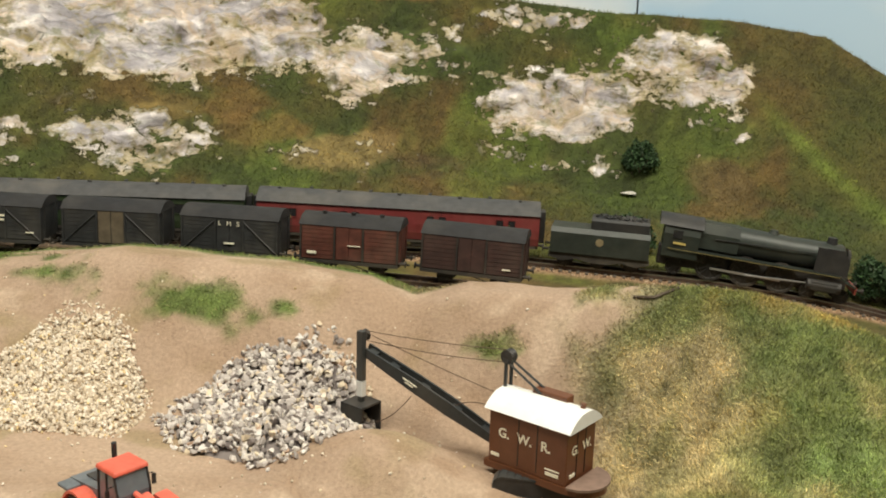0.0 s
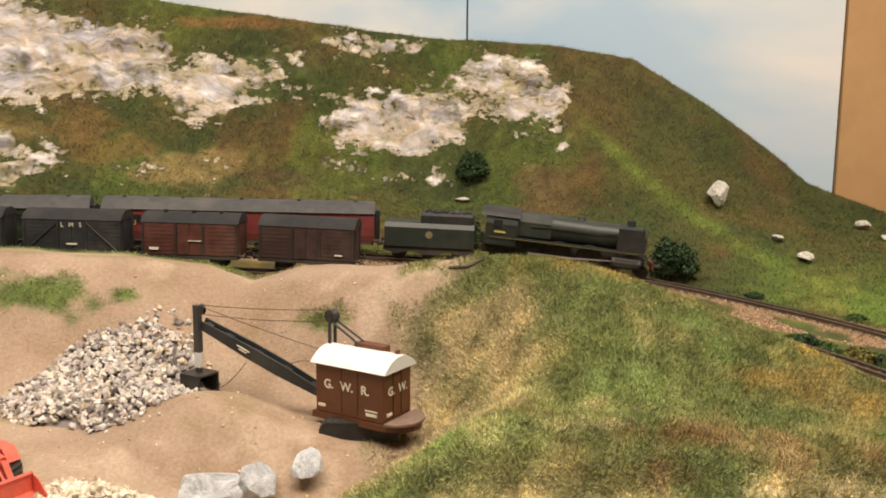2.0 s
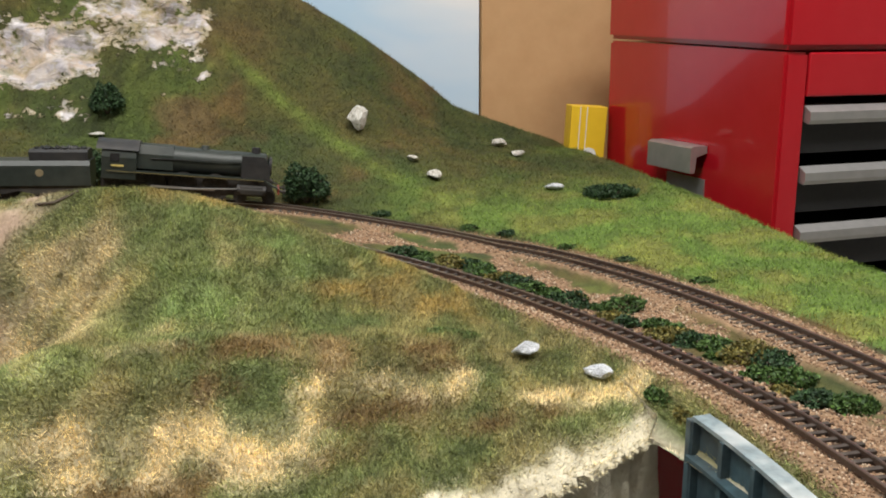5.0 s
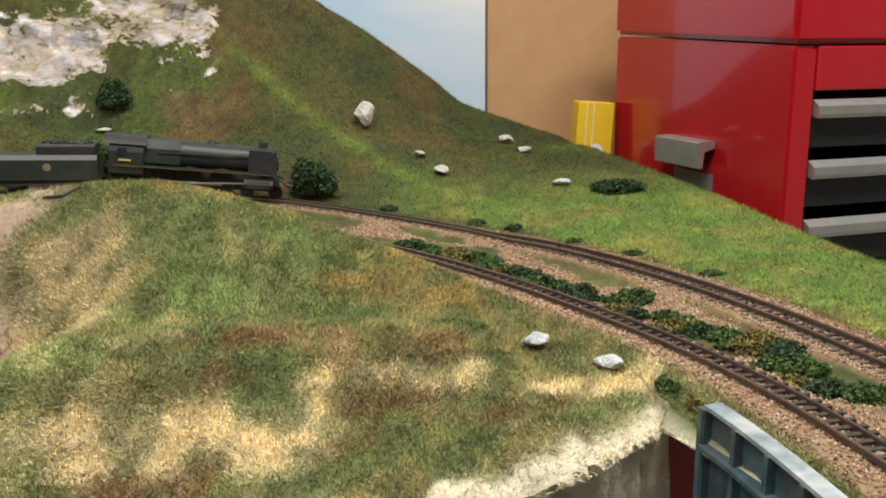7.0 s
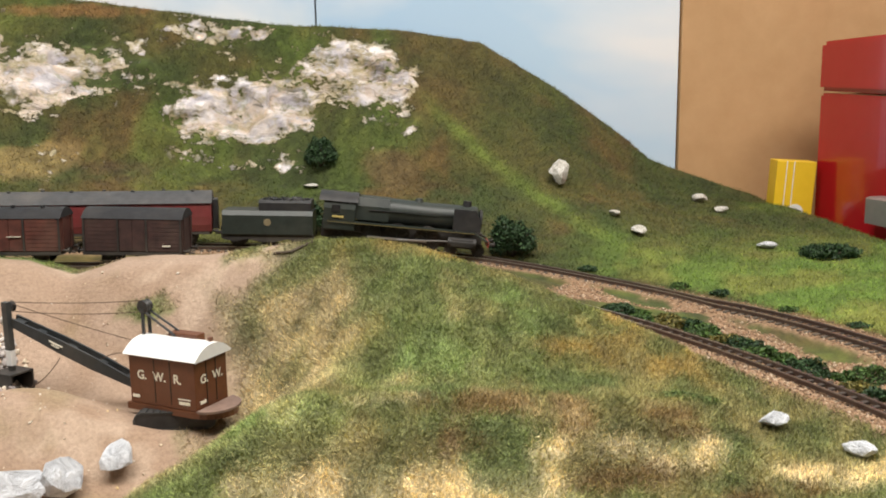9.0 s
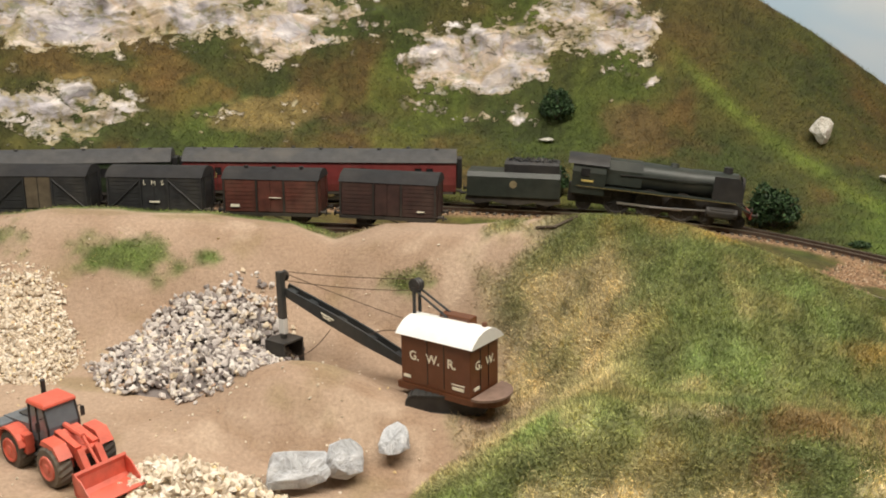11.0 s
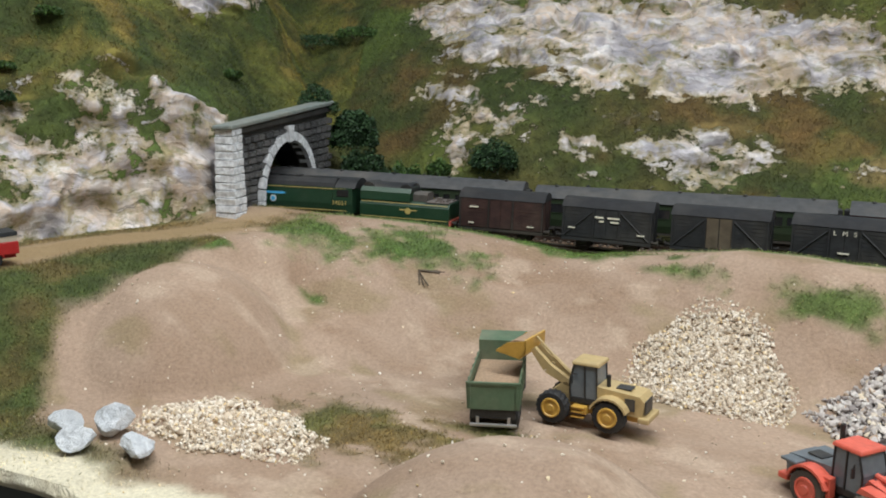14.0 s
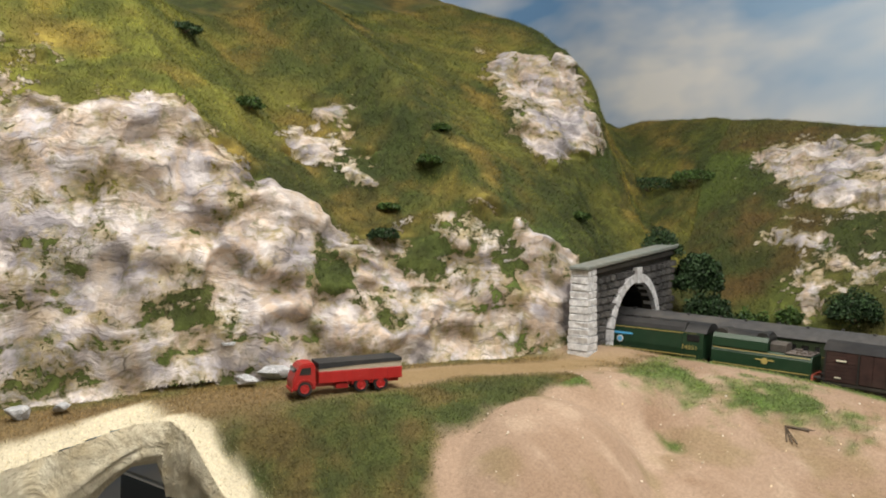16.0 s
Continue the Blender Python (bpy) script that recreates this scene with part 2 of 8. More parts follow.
M_ALU = paint("brushed_aluminium", (0.45, 0.44, 0.43), 0.4, 0.7, wear=0.1, scale=60, dust_amount=0.0, bump_d=0)
M_YBOX = paint("yellow_card", (0.80, 0.52, 0.02), 0.45, wear=0.04, dust_amount=0.0, scale=60, bump_d=0)
M_GIRDER = paint("bridge_blue_grey", (0.055, 0.100, 0.118), 0.5, wear=0.5, dust_amount=0.28, dust=(0.11, 0.085, 0.065), scale=90)
M_DARKSHELF = paint("dark_shelf_paint", (0.022, 0.028, 0.027), 0.4, wear=0.15, scale=40, dust_amount=0.03)
M_WALL = paint("room_wall_paint", (0.62, 0.60, 0.56), 0.8, wear=0.04, scale=12, dust_amount=0.0, bump_d=0)
M_PORTALB = paint("tunnel_darkness", (0.006, 0.006, 0.006), 0.9, wear=0.2, dust_amount=0.0)
M_WIRE = paint("thread_brown", (0.09, 0.055, 0.035), 0.7, wear=0.2, dust_amount=0.0, bump_d=0)

# ---------------------------------------------------------------- lines of the place (metres)
NEAR = [(-1.25, 0.525), (-1.0, 0.576), (-0.77, 0.621), (-0.60, 0.662), (-0.45, 0.695), (-0.30, 0.708), (-0.10, 0.702), (0.0, 0.686),
        (0.10, 0.655), (0.17, 0.637), (0.233, 0.602), (0.285, 0.558), (0.316, 0.508), (0.336, 0.460), (0.350, 0.417), (0.362, 0.383), (0.370, 0.347), (0.374, 0.315), (0.373, 0.285), (0.368, 0.250), (0.358, 0.19), (0.34, 0.10), (0.31, 0.0), (0.28, -0.1)]
BACK = [(-1.25, 0.571), (-1.0, 0.622), (-0.77, 0.667), (-0.60, 0.713), (-0.45, 0.754), (-0.30, 0.784), (-0.149, 0.802), (-0.021, 0.798), (0.068, 0.787),
        (0.143, 0.780), (0.20, 0.773), (0.271, 0.758), (0.340, 0.732), (0.388, 0.692), (0.413, 0.642), (0.431, 0.591), (0.445, 0.538), (0.455, 0.493), (0.460, 0.448), (0.462, 0.35), (0.455, 0.2), (0.44, 0.05), (0.42, -0.1)]


def rail_z(x):
    return np.interp(x, [-1.0, -0.75, -0.55, -0.45, -0.1, 0.0, 0.1, 0.2, 0.25, 0.3, 0.38, 0.46], [0.142, 0.138, 0.130, 0.125, 0.117, 0.113, 0.110, 0.099, 0.0905, 0.0815, 0.0685, 0.067])


def smooth_line(pts, gap):
    """Catmull-Rom through pts, sampled evenly: an array of (x, y)."""
    p = np.array([2 * np.array(pts[0]) - np.array(pts[1]), *map(np.array, pts), 2 * np.array(pts[-1]) - np.array(pts[-2])])
    out = []
    for i in range(1, len(p) - 2):
        for t in np.linspace(0, 1, 24, endpoint=False):
            a, b, c, d = p[i - 1], p[i], p[i + 1], p[i + 2]
            out.append(0.5 * (2 * b + (c - a) * t + (2 * a - 5 * b + 4 * c - d) * t * t + (3 * b - a - 3 * c + d) * t ** 3))
    out = np.array(out + [p[-2]])
    s = np.concatenate([[0], np.cumsum(np.hypot(*np.diff(out, axis=0).T))])
    for _ in range(1):
        q = np.arange(0, s[-1], gap)
        out = np.stack([np.interp(q, s, out[:, 0]), np.interp(q, s, out[:, 1])], 1)
    return out


NEAR_LINE, BACK_LINE = smooth_line(NEAR, 0.004), smooth_line(BACK, 0.004)
# keep the curves fair
for line in (NEAR_LINE, BACK_LINE):
    for _ in range(30):
        line[3:-3] = (line[:-6] + line[3:-3] + line[6:]) / 3


def line_distance(x, y, line):
    """Distance from a line, and on which side (+1: beyond it, seen from the front)."""
    best = np.full(x.shape, 9.0)
    side = np.ones(x.shape)
    pts = line[::5]
    for (ax, ay), (bx, by) in zip(pts, pts[1:]):
        dx, dy = bx - ax, by - ay
        t = np.clip(((x - ax) * dx + (y - ay) * dy) / (dx * dx + dy * dy), 0, 1)
        d = np.hypot(x - ax - t * dx, y - ay - t * dy)
        s = np.sign(dx * (y - ay) - dy * (x - ax))
        side = np.where(d < best, s, side)
        best = np.minimum(best, d)
    return best * side


def front_edge(x):
    return np.interp(x, [-1.5, -0.868, -0.850, -0.840, -0.82, -0.67, -0.53, -0.47, -0.3, 0.0, 0.15, 0.20, 0.25, 0.28, 0.326, 0.333, 0.7], [-0.25, -0.20, 0.172, 0.196, 0.203, 0.214, 0.229, 0.234, 0.22, 0.2, 0.225, 0.298, 0.300, 0.309, 0.330, -0.1, -0.1])


def fascia_y(x):
    return np.interp(x, [-0.93, -0.82, -0.67, -0.53, -0.47, -0.3, 0.0, 0.15], [0.186, 0.203, 0.214, 0.229, 0.234, 0.22, 0.2, 0.22])


def cliff_x(y):
    """Foot of the left-hand cliff."""
    return np.interp(y, [-0.1, 0.10, 0.20, 0.30, 0.42, 0.50, 0.545, 0.725, 0.80, 1.0, 1.2], [-1.02, -0.955, -0.915, -0.875, -0.845, -0.80, -0.778, -0.806, -0.81, -0.91, -0.96])


def back_hill(x, y):
    xs = [-1.1, -0.8, -0.62, -0.37, -0.1, 0.04, 0.17, 0.32, 0.42, 0.5, 0.6, 0.8]
    g = lambda v: np.interp(x, xs, v)
    wob = 0.012 * (fbm(x * 9, y * 4, 0, 3, 11) - 0.5)
    ys = [g([0.80, 0.77, 0.755, 0.81, 0.85, 0.835, 0.81, 0.77, 0.68, 0.60, 0.55, 0.50]),
          g([0.88, 0.86, 0.84, 0.893, 0.99, 0.97, 0.95, 0.93, 0.98, 1.017, 1.02, 1.02]) + wob,
          g([0.97, 0.95, 0.906, 0.965, 1.03, 1.045, 1.04, 1.0, 1.04, 1.06, 1.06, 1.06]) + wob,
          np.full(x.shape, 1.105)]
    base = rail_z(x) - 0.003
    zs = [base, g([0.25, 0.25, 0.235, 0.191, 0.175, 0.15, 0.152, 0.140, 0.125, 0.115, 0.10, 0.09]),
          g([0.33, 0.325, 0.316, 0.25, 0.235, 0.241, 0.262, 0.19, 0.155, 0.125, 0.10, 0.085]),
          np.interp(x, [-1.1, -0.9, -0.73, -0.5, -0.31, -0.126, 0.0, 0.147, 0.257, 0.356, 0.443, 0.487, 0.54, 0.6, 0.7], [0.44, 0.43, 0.405, 0.40, 0.375, 0.352, 0.336, 0.330, 0.313, 0.256, 0.196, 0.160, 0.14, 0.115, 0.08])]
    z = np.where(y < ys[0], base, 0)
    for k in range(3):
        t = np.clip((y - ys[k]) / np.maximum(ys[k + 1] - ys[k], 0.01), 0, 1)
        seg = lerp(zs[k], zs[k + 1], t)
        z = np.where((y >= ys[k]) & (y < ys[k + 1]), seg, z)
    return np.where(y >= ys[3], zs[3] - 0.25 * (y - 1.105), z)


def left_hill(x, y):
    """Height of the left-hand hill over the road, and how far behind the foot of its cliff a place lies."""
    s = cliff_x(y) - x
    top = np.interp(y, [0.05, 0.13, 0.17, 0.25, 0.31, 0.365, 0.40, 0.46, 0.505, 0.545, 0.60, 0.72, 0.8, 1.1], [0.37, 0.37, 0.350, 0.362, 0.30, 0.262, 0.246, 0.250, 0.288, 0.25, 0.238, 0.24, 0.26, 0.36])
    foot = np.interp(y, [0.0, 0.3, 0.5, 0.7, 0.9], [0.12, 0.145, 0.155, 0.145, 0.20])
    run = np.interp(y, [0.05, 0.5, 0.545, 0.6, 0.9], [0.055, 0.045, 0.03, 0.025, 0.10])
    up = np.interp(y, [0.1, 0.6, 0.75, 0.85, 0.95, 1.1], [1.0, 1.05, 1.15, 1.15, 0.95, 0.60])
    t = np.clip(s / run, 0, 1)
    behind = np.clip(s - run, 0, 2)
    gentle = up * 0.55 * (1 - np.exp(-behind / 0.55))
    steep = np.interp(behind, [0, 0.03, 0.08, 0.13, 0.236, 0.44, 0.7], [0, 0.05, 0.175, 0.238, 0.292, 0.365, 0.42])
    z = lerp(foot, top, t ** 0.8) + lerp(gentle, steep, np.exp(-((y - 0.81) / 0.13) ** 2))
    return np.where(s > 0, z, foot - 2 * np.clip(-s, 0, 1)), s, run


def dome(x, y, cx, cy, rx, ry):
    return np.clip(1 - ((x - cx) / rx) ** 2 - ((y - cy) / ry) ** 2, 0, 1) ** 0.9


def near_hill(x, y):
    """Right-hand grass hill: a crest behind, a hollow, a terrace and a steep front."""
    form = ((0.20, 0.030, 0.030, 0.034, 0.048, 0.052), (0.30, 0.034, 0.034, 0.042, 0.053, 0.055), (0.345, 0.038, 0.038, 0.046, 0.056, 0.058), (0.372, 0.050, 0.048, 0.053, 0.060, 0.062),
            (0.405, 0.080, 0.079, 0.077, 0.069, 0.065), (0.430, 0.090, 0.088, 0.079, 0.072, 0.066), (0.465, 0.086, 0.079, 0.078, 0.073, 0.068), (0.500, 0.088, 0.082, 0.081, 0.078, 0.070),
            (0.530, 0.096, 0.106, 0.098, 0.082, 0.074), (0.565, 0.112, 0.125, 0.110, 0.085, 0.077), (0.60, 0.130, 0.134, 0.112, 0.086, 0.078))
    rows = [np.interp(x, [0.04, 0.11, 0.19, 0.26, 0.31], f[1:]) for f in form]
    z = rows[0]
    for k in range(len(form) - 1):
        t = np.clip((y - form[k][0]) / (form[k + 1][0] - form[k][0]), 0, 1)
        z = np.where(y > form[k][0], lerp(rows[k], rows[k + 1], t), z)
    return z


def height(x, y):
    """The modelled land: quarry, banks, track bed and hills."""
    dn, db = line_distance(x, y, NEAR_LINE), line_distance(x, y, BACK_LINE)
    zr = rail_z(x) - 0.0044
    k = int(np.argmax(NEAR_LINE[:, 0]))
    yn = np.interp(x, NEAR_LINE[:k, 0], NEAR_LINE[:k, 1])
    # quarry floor and what stands on it
    floor = np.interp(x, [-0.6, -0.4, -0.2, -0.07, 0.05], [0.073, 0.066, 0.054, 0.049, 0.048])
    floor = floor + 0.004 * (fbm(x * 14, y * 14, 0, 3, 3) - 0.5)
    crest = np.interp(x, [-0.85, -0.71, -0.63, -0.546, -0.47, -0.4, -0.34, -0.22, -0.16, -0.128, -0.09, -0.035, 0.02, 0.06, 0.1],
                      [0.163, 0.156, 0.152, 0.143, 0.128, 0.136, 0.142, 0.137, 0.130, 0.118, 0.130, 0.131, 0.136, 0.140, 0.140])
    reach = np.interp(x, [-0.75, -0.6, -0.5, -0.35, -0.15, 0.0], [0.26, 0.22, 0.17, 0.11, 0.085, 0.08])
    yc = yn - np.interp(x, [-0.7, -0.6, -0.3], [0.045, 0.05, 0.06])
    down = step(0, 1, (yc - y) / reach)
    quarry = lerp(crest, floor, down)
    # sand mounds with rounded tops and a crease behind the large one
    quarry = quarry + 0.054 * dome(x, y, -0.672, 0.395, 0.090, 0.082) - 0.008 * bump(x, y, -0.655, 0.490, 0.07, 0.010)
    quarry = quarry + 0.0395 * dome(x, y, -0.353, 0.312, 0.085, 0.075) + 0.025 * bump(x, y, -0.125, 0.518, 0.050, 0.028)
    quarry = quarry - 0.020 * step(0.505, 0.455, y) * step(-0.20, -0.11, x)
    # road and grass bank under the left-hand cliff
    s = cliff_x(y) - x
    road = np.interp(y, [0.05, 0.2, 0.3, 0.5, 0.62], [0.115, 0.128, 0.136, 0.148, 0.155])
    bank = lerp(road, 0.074, step(np.interp(y, [0.22, 0.32], [0.05, 0.11]), np.interp(y, [0.22, 0.32], [0.165, 0.24]), -s))
    quarry = np.maximum(quarry, np.where(x < -0.55, bank, 0))
    # right-hand grass hill
    foot = np.interp(y, [0.2, 0.34, 0.40, 0.45, 0.5, 0.55, 0.62, 0.7], [-0.115, -0.086, -0.060, -0.036, -0.008, 0.008, -0.01, -0.01])
    hill = lerp(floor, near_hill(x, y) + 0.006 * (fbm(x * 16, y * 16, 0, 4, 5) - 0.5), step(0, 0.085, x - foot))
    fore = np.where(x > foot, np.maximum(quarry * step(0.12, 0.0, x), hill), quarry)
    # falls to the bed before the near line
    fore = lerp(fore, np.maximum(crest, fore), step(yc - 0.02, yc + 0.02, y) * step(0.06, 0.0, x))
    # ridge that joins the sandy crest to the grass hill
    ridge = np.interp(x, [-0.06, 0.0, 0.03, 0.06, 0.09, 0.12, 0.15, 0.19, 0.22, 0.25, 0.28], [0.10, 0.134, 0.140, 0.142, 0.142, 0.137, 0.128, 0.116, 0.105, 0.095, 0.084])
    fall = np.interp(x, [-0.06, 0.0, 0.04, 0.08, 0.12], [1.2, 1.0, 0.75, 0.45, 0.35])
    fore = np.where((x > -0.06) & (x < 0.28), np.maximum(fore, ridge + 0.004 * (fbm(x * 22, y * 22, 0, 3, 7) - 0.5) - fall * np.clip(yn - 0.052 - y, 0, 1)), fore)
    fore = lerp(fore, zr, step(0.043, 0.019, np.abs(dn)))
    z = np.where(dn > 0, zr, fore)
    # dip with shrubs between the lines
    z = np.where((dn > 0) & (db < 0), z - 0.004 * step(0.02, 0.03, dn) * step(0.02, 0.03, -db), z)
    hb = back_hill(x, y)
    z = np.where(db > 0.018, np.maximum(hb, zr), z)
    z = np.where(db > 0, lerp(zr, z, step(0.016, 0.030, np.abs(db))), z)
    hl, s, run = left_hill(x, y)
    mouth = (x > -0.80) & (np.abs(y - (0.644 + 0.19 * (x + 0.773))) < 0.056)
    z = np.where((s > 0) & ~mouth, np.maximum(hl, z), z)
    gap = (dn < -0.043) & (y < 0.302) & (x > 0.326)
    z = np.where(gap, 0.02, z)
    z = z - 0.012 * step(0.014, 0.0, y - front_edge(x)) * step(0.17, 0.21, x) * (x < 0.332)
    edge = np.interp(y, [0.0, 0.4, 0.5, 0.69, 0.9, 1.1], [0.56, 0.60, 0.62, 0.635, 0.64, 0.64])
    z = z - 0.10 * step(0, 0.05, x - edge) + 0.006 * step(-0.12, -0.02, x - edge) * step(0.03, -0.02, x - edge)
    return z, dn, db, s, run


def ellipse(x, z, cx, cz, rx, rz):
    return 1 - np.sqrt(((x - cx) / rx) ** 2 + ((z - cz) / rz) ** 2)


def inside(u, v, outline):
    """Signed distance to a closed outline in the plane (u, v): positive within it."""
    best, within = np.full(u.shape, 9.0), np.zeros(u.shape, bool)
    for (ax, ay), (bx, by) in zip(outline, outline[1:] + outline[:1]):
        dx, dy = bx - ax, by - ay
        t = np.clip(((u - ax) * dx + (v - ay) * dy) / (dx * dx + dy * dy), 0, 1)
        best = np.minimum(best, np.hypot(u - ax - t * dx, v - ay - t * dy))
        within ^= ((ay > v) != (by > v)) & (u < (v - ay) * dx / (dy if dy else 1e-9) + ax)
    return np.where(within, best, -best)


# outcrops on the back slope, by x and height
CRAGS = (
    [(-0.122, 0.215), (-0.114, 0.237), (-0.092, 0.253), (-0.04, 0.263), (-0.007, 0.260), (0.013, 0.277), (0.033, 0.297), (0.053, 0.308), (0.108, 0.313), (0.148, 0.307), (0.157, 0.284), (0.174, 0.261),
     (0.172, 0.250), (0.142, 0.240), (0.117, 0.239), (0.10, 0.230), (0.088, 0.250), (0.066, 0.254), (0.056, 0.244), (0.052, 0.215), (0.013, 0.211), (-0.02, 0.200), (-0.052, 0.202), (-0.084, 0.207)],
    [(-0.885, 0.380), (-0.857, 0.355), (-0.787, 0.324), (-0.726, 0.298), (-0.68, 0.288), (-0.633, 0.287), (-0.589, 0.282), (-0.536, 0.260), (-0.503, 0.259), (-0.416, 0.255), (-0.396, 0.261), (-0.347, 0.268), (-0.312, 0.256),
     (-0.257, 0.241), (-0.228, 0.238), (-0.209, 0.250), (-0.157, 0.262), (-0.120, 0.272), (-0.146, 0.300), (-0.17, 0.310), (-0.224, 0.307), (-0.285, 0.310), (-0.30, 0.324), (-0.33, 0.343), (-0.40, 0.352), (-0.50, 0.372), (-0.60, 0.382), (-0.75, 0.392)],
    [(-0.13, 0.332), (-0.097, 0.338), (-0.015, 0.334), (0.009, 0.329), (-0.001, 0.314), (-0.028, 0.311), (-0.062, 0.307), (-0.096, 0.317)],
    [(0.169, 0.229), (0.175, 0.224), (0.145, 0.194), (0.118, 0.180), (0.113, 0.186), (0.145, 0.204)],
    [(-0.039, 0.196), (-0.007, 0.206), (0.032, 0.203), (0.026, 0.190), (-0.013, 0.187)],
    [(0.003, 0.172), (0.013, 0.182), (0.034, 0.181), (0.034, 0.169), (0.013, 0.163)],
    [(-0.690, 0.184), (-0.651, 0.217), (-0.624, 0.239), (-0.613, 0.231), (-0.641, 0.208), (-0.679, 0.180)],
    [(-0.513, 0.205), (-0.493, 0.216), (-0.465, 0.210), (-0.435, 0.202), (-0.434, 0.186), (-0.479, 0.184)],
    [(-0.445, 0.222), (-0.430, 0.226), (-0.404, 0.202), (-0.372, 0.203), (-0.369, 0.186), (-0.400, 0.180), (-0.430, 0.200)],
    [(-0.774, 0.268), (-0.740, 0.272), (-0.687, 0.264), (-0.701, 0.250), (-0.755, 0.253)],
    [(-0.580, 0.213), (-0.562, 0.222), (-0.549, 0.214), (-0.553, 0.202), (-0.573, 0.200)],
    [(-0.479, 0.170), (-0.455, 0.178), (-0.427, 0.174), (-0.430, 0.164), (-0.471, 0.162)],
)
# outcrops on the hill over the left-hand cliff, by y and height
LEFT_CRAGS = (
    [(0.700, 0.478), (0.772, 0.492), (0.795, 0.472), (0.812, 0.429), (0.790, 0.375), (0.740, 0.350), (0.665, 0.332), (0.645, 0.345), (0.649, 0.375), (0.666, 0.420)],
    [(0.440, 0.404), (0.457, 0.391), (0.466, 0.368), (0.419, 0.360)],
    [(0.385, 0.365), (0.411, 0.345), (0.450, 0.330), (0.440, 0.308), (0.400, 0.316), (0.370, 0.332)],
    [(0.125, 0.422), (0.165, 0.430), (0.178, 0.398), (0.150, 0.388)],
)


def zones(x, y, z, dn, db, s, run):
    """How far each place is rock, bare sand or ballast (0..1); the rest is grass."""
    n1, n2 = fbm(x * 22, y * 22, z * 22, 4, 21), fbm(x * 60, y * 60, z * 60, 3, 31)
    wob = (n1 - 0.5) * 1.1 + (n2 - 0.5) * 0.5
    ragged = wob * 0.012 + (fbm(x * 48 + z * 40, y * 30, z * 75 - x * 30, 4, 37) - 0.5) * 0.022
    back = np.full(x.shape, -1.0)
    for crag in CRAGS:
        back = np.maximum(back, inside(x, z, crag))
    rock = step(-0.0025, 0.0025, back + ragged)
    # turf caught in the broken middle of the large faces
    seam = step(0.60, 0.66, fbm(x * 30 + z * 26, y * 30, z * 62 - x * 24, 3, 29))
    rock = rock * (1 - seam * 0.85 * step(0.030, 0.004, back))
    # thin broken strata low on the slope
    low = np.full(x.shape, -1.0)
    for c in ((-0.67, 0.215, 0.08, 0.055), (-0.53, 0.205, 0.07, 0.030), (-0.42, 0.195, 0.06, 0.028), (-0.06, 0.182, 0.05, 0.010)):
        low = np.maximum(low, ellipse(x, z, *c))
    beds = fbm(x * 30 - z * 60, y * 14, z * 85 + x * 52, 3, 33)
    rock = np.maximum(rock, step(0.56, 0.63, beds + 0.06 * low) * step(-0.05, 0.2, low + (n1 - 0.5)))
    specks = np.maximum(step(0.765, 0.79, fbm(x * 95, y * 95, z * 95, 2, 53)), step(0.60, 0.66, fbm(x * 150, y * 150, z * 150, 2, 57)) * 0.8 * step(-0.3, 0.4, np.maximum(ellipse(x, z, -0.24, 0.186, 0.075, 0.024), ellipse(x, z, 0.0, 0.172, 0.06, 0.012)))) * step(0.13, 0.16, z) * step(0.20, 0.12, x)
    rock = np.maximum(rock, specks) * (db > 0.03) * (s < 0.0)
    cl = np.where((s > -0.004) & (y < 0.60), step(1.35, 1.1, s / run + wob * 0.7) * step(0.92, 0.78, n1 + 0.35 * (n2 - 0.5) + 0.15), 0)
    for c in ((0.365, 0.236, 0.022, 0.024), (0.457, 0.232, 0.022, 0.030), (0.497, 0.262, 0.026, 0.020), (0.517, 0.238, 0.012, 0.018), (0.405, 0.183, 0.026, 0.016), (0.24, 0.193, 0.032, 0.018), (0.15, 0.237, 0.03, 0.014)):
        cl = cl * (1 - step(-0.1, 0.2, ellipse(y, z, *c) * 0.7 + wob * 1.1 + (fbm(y * 80, z * 50, x * 50, 3, 47) - 0.5) * 1.2))
    out = np.full(x.shape, -1.0)
    for crag in LEFT_CRAGS:
        out = np.maximum(out, inside(y, z, crag))
    cl = np.maximum(cl, np.where(s > 0.02, step(-0.003, 0.005, out + wob * 0.014 + (fbm(y * 50 + z * 50, x * 20, z * 80 - y * 30, 4, 43) - 0.5) * 0.055), 0))
    rock = np.maximum(rock, cl)
    foot = np.interp(y, [0.2, 0.34, 0.40, 0.45, 0.5, 0.55, 0.62, 0.7], [-0.105, -0.076, -0.050, -0.028, -0.002, 0.004, 0.006, 0.02])
    sand = step(0.026, -0.022, x - foot + wob * 0.075) * (dn < -0.018) * (s < -0.002)
    # grass on the left bank, and tufts on the sand
    lb = step(0.008, -0.008, x - np.interp(y, [0.22, 0.255, 0.34, 0.45, 0.475, 0.50], [-0.58, -0.63, -0.712, -0.705, -0.68, -0.76]) + wob * 0.030) * step(-0.075, -0.10, s + wob * 0.02) * step(0.505, 0.475, y + (x + 0.71) * 0.2)
    corner = step(-0.50, -0.60, x + wob * 0.03) * step(0.285, 0.255, y + wob * 0.02 + 0.1 * (x + 0.6))
    sand = sand * (1 - np.maximum(lb, corner * 0.9))
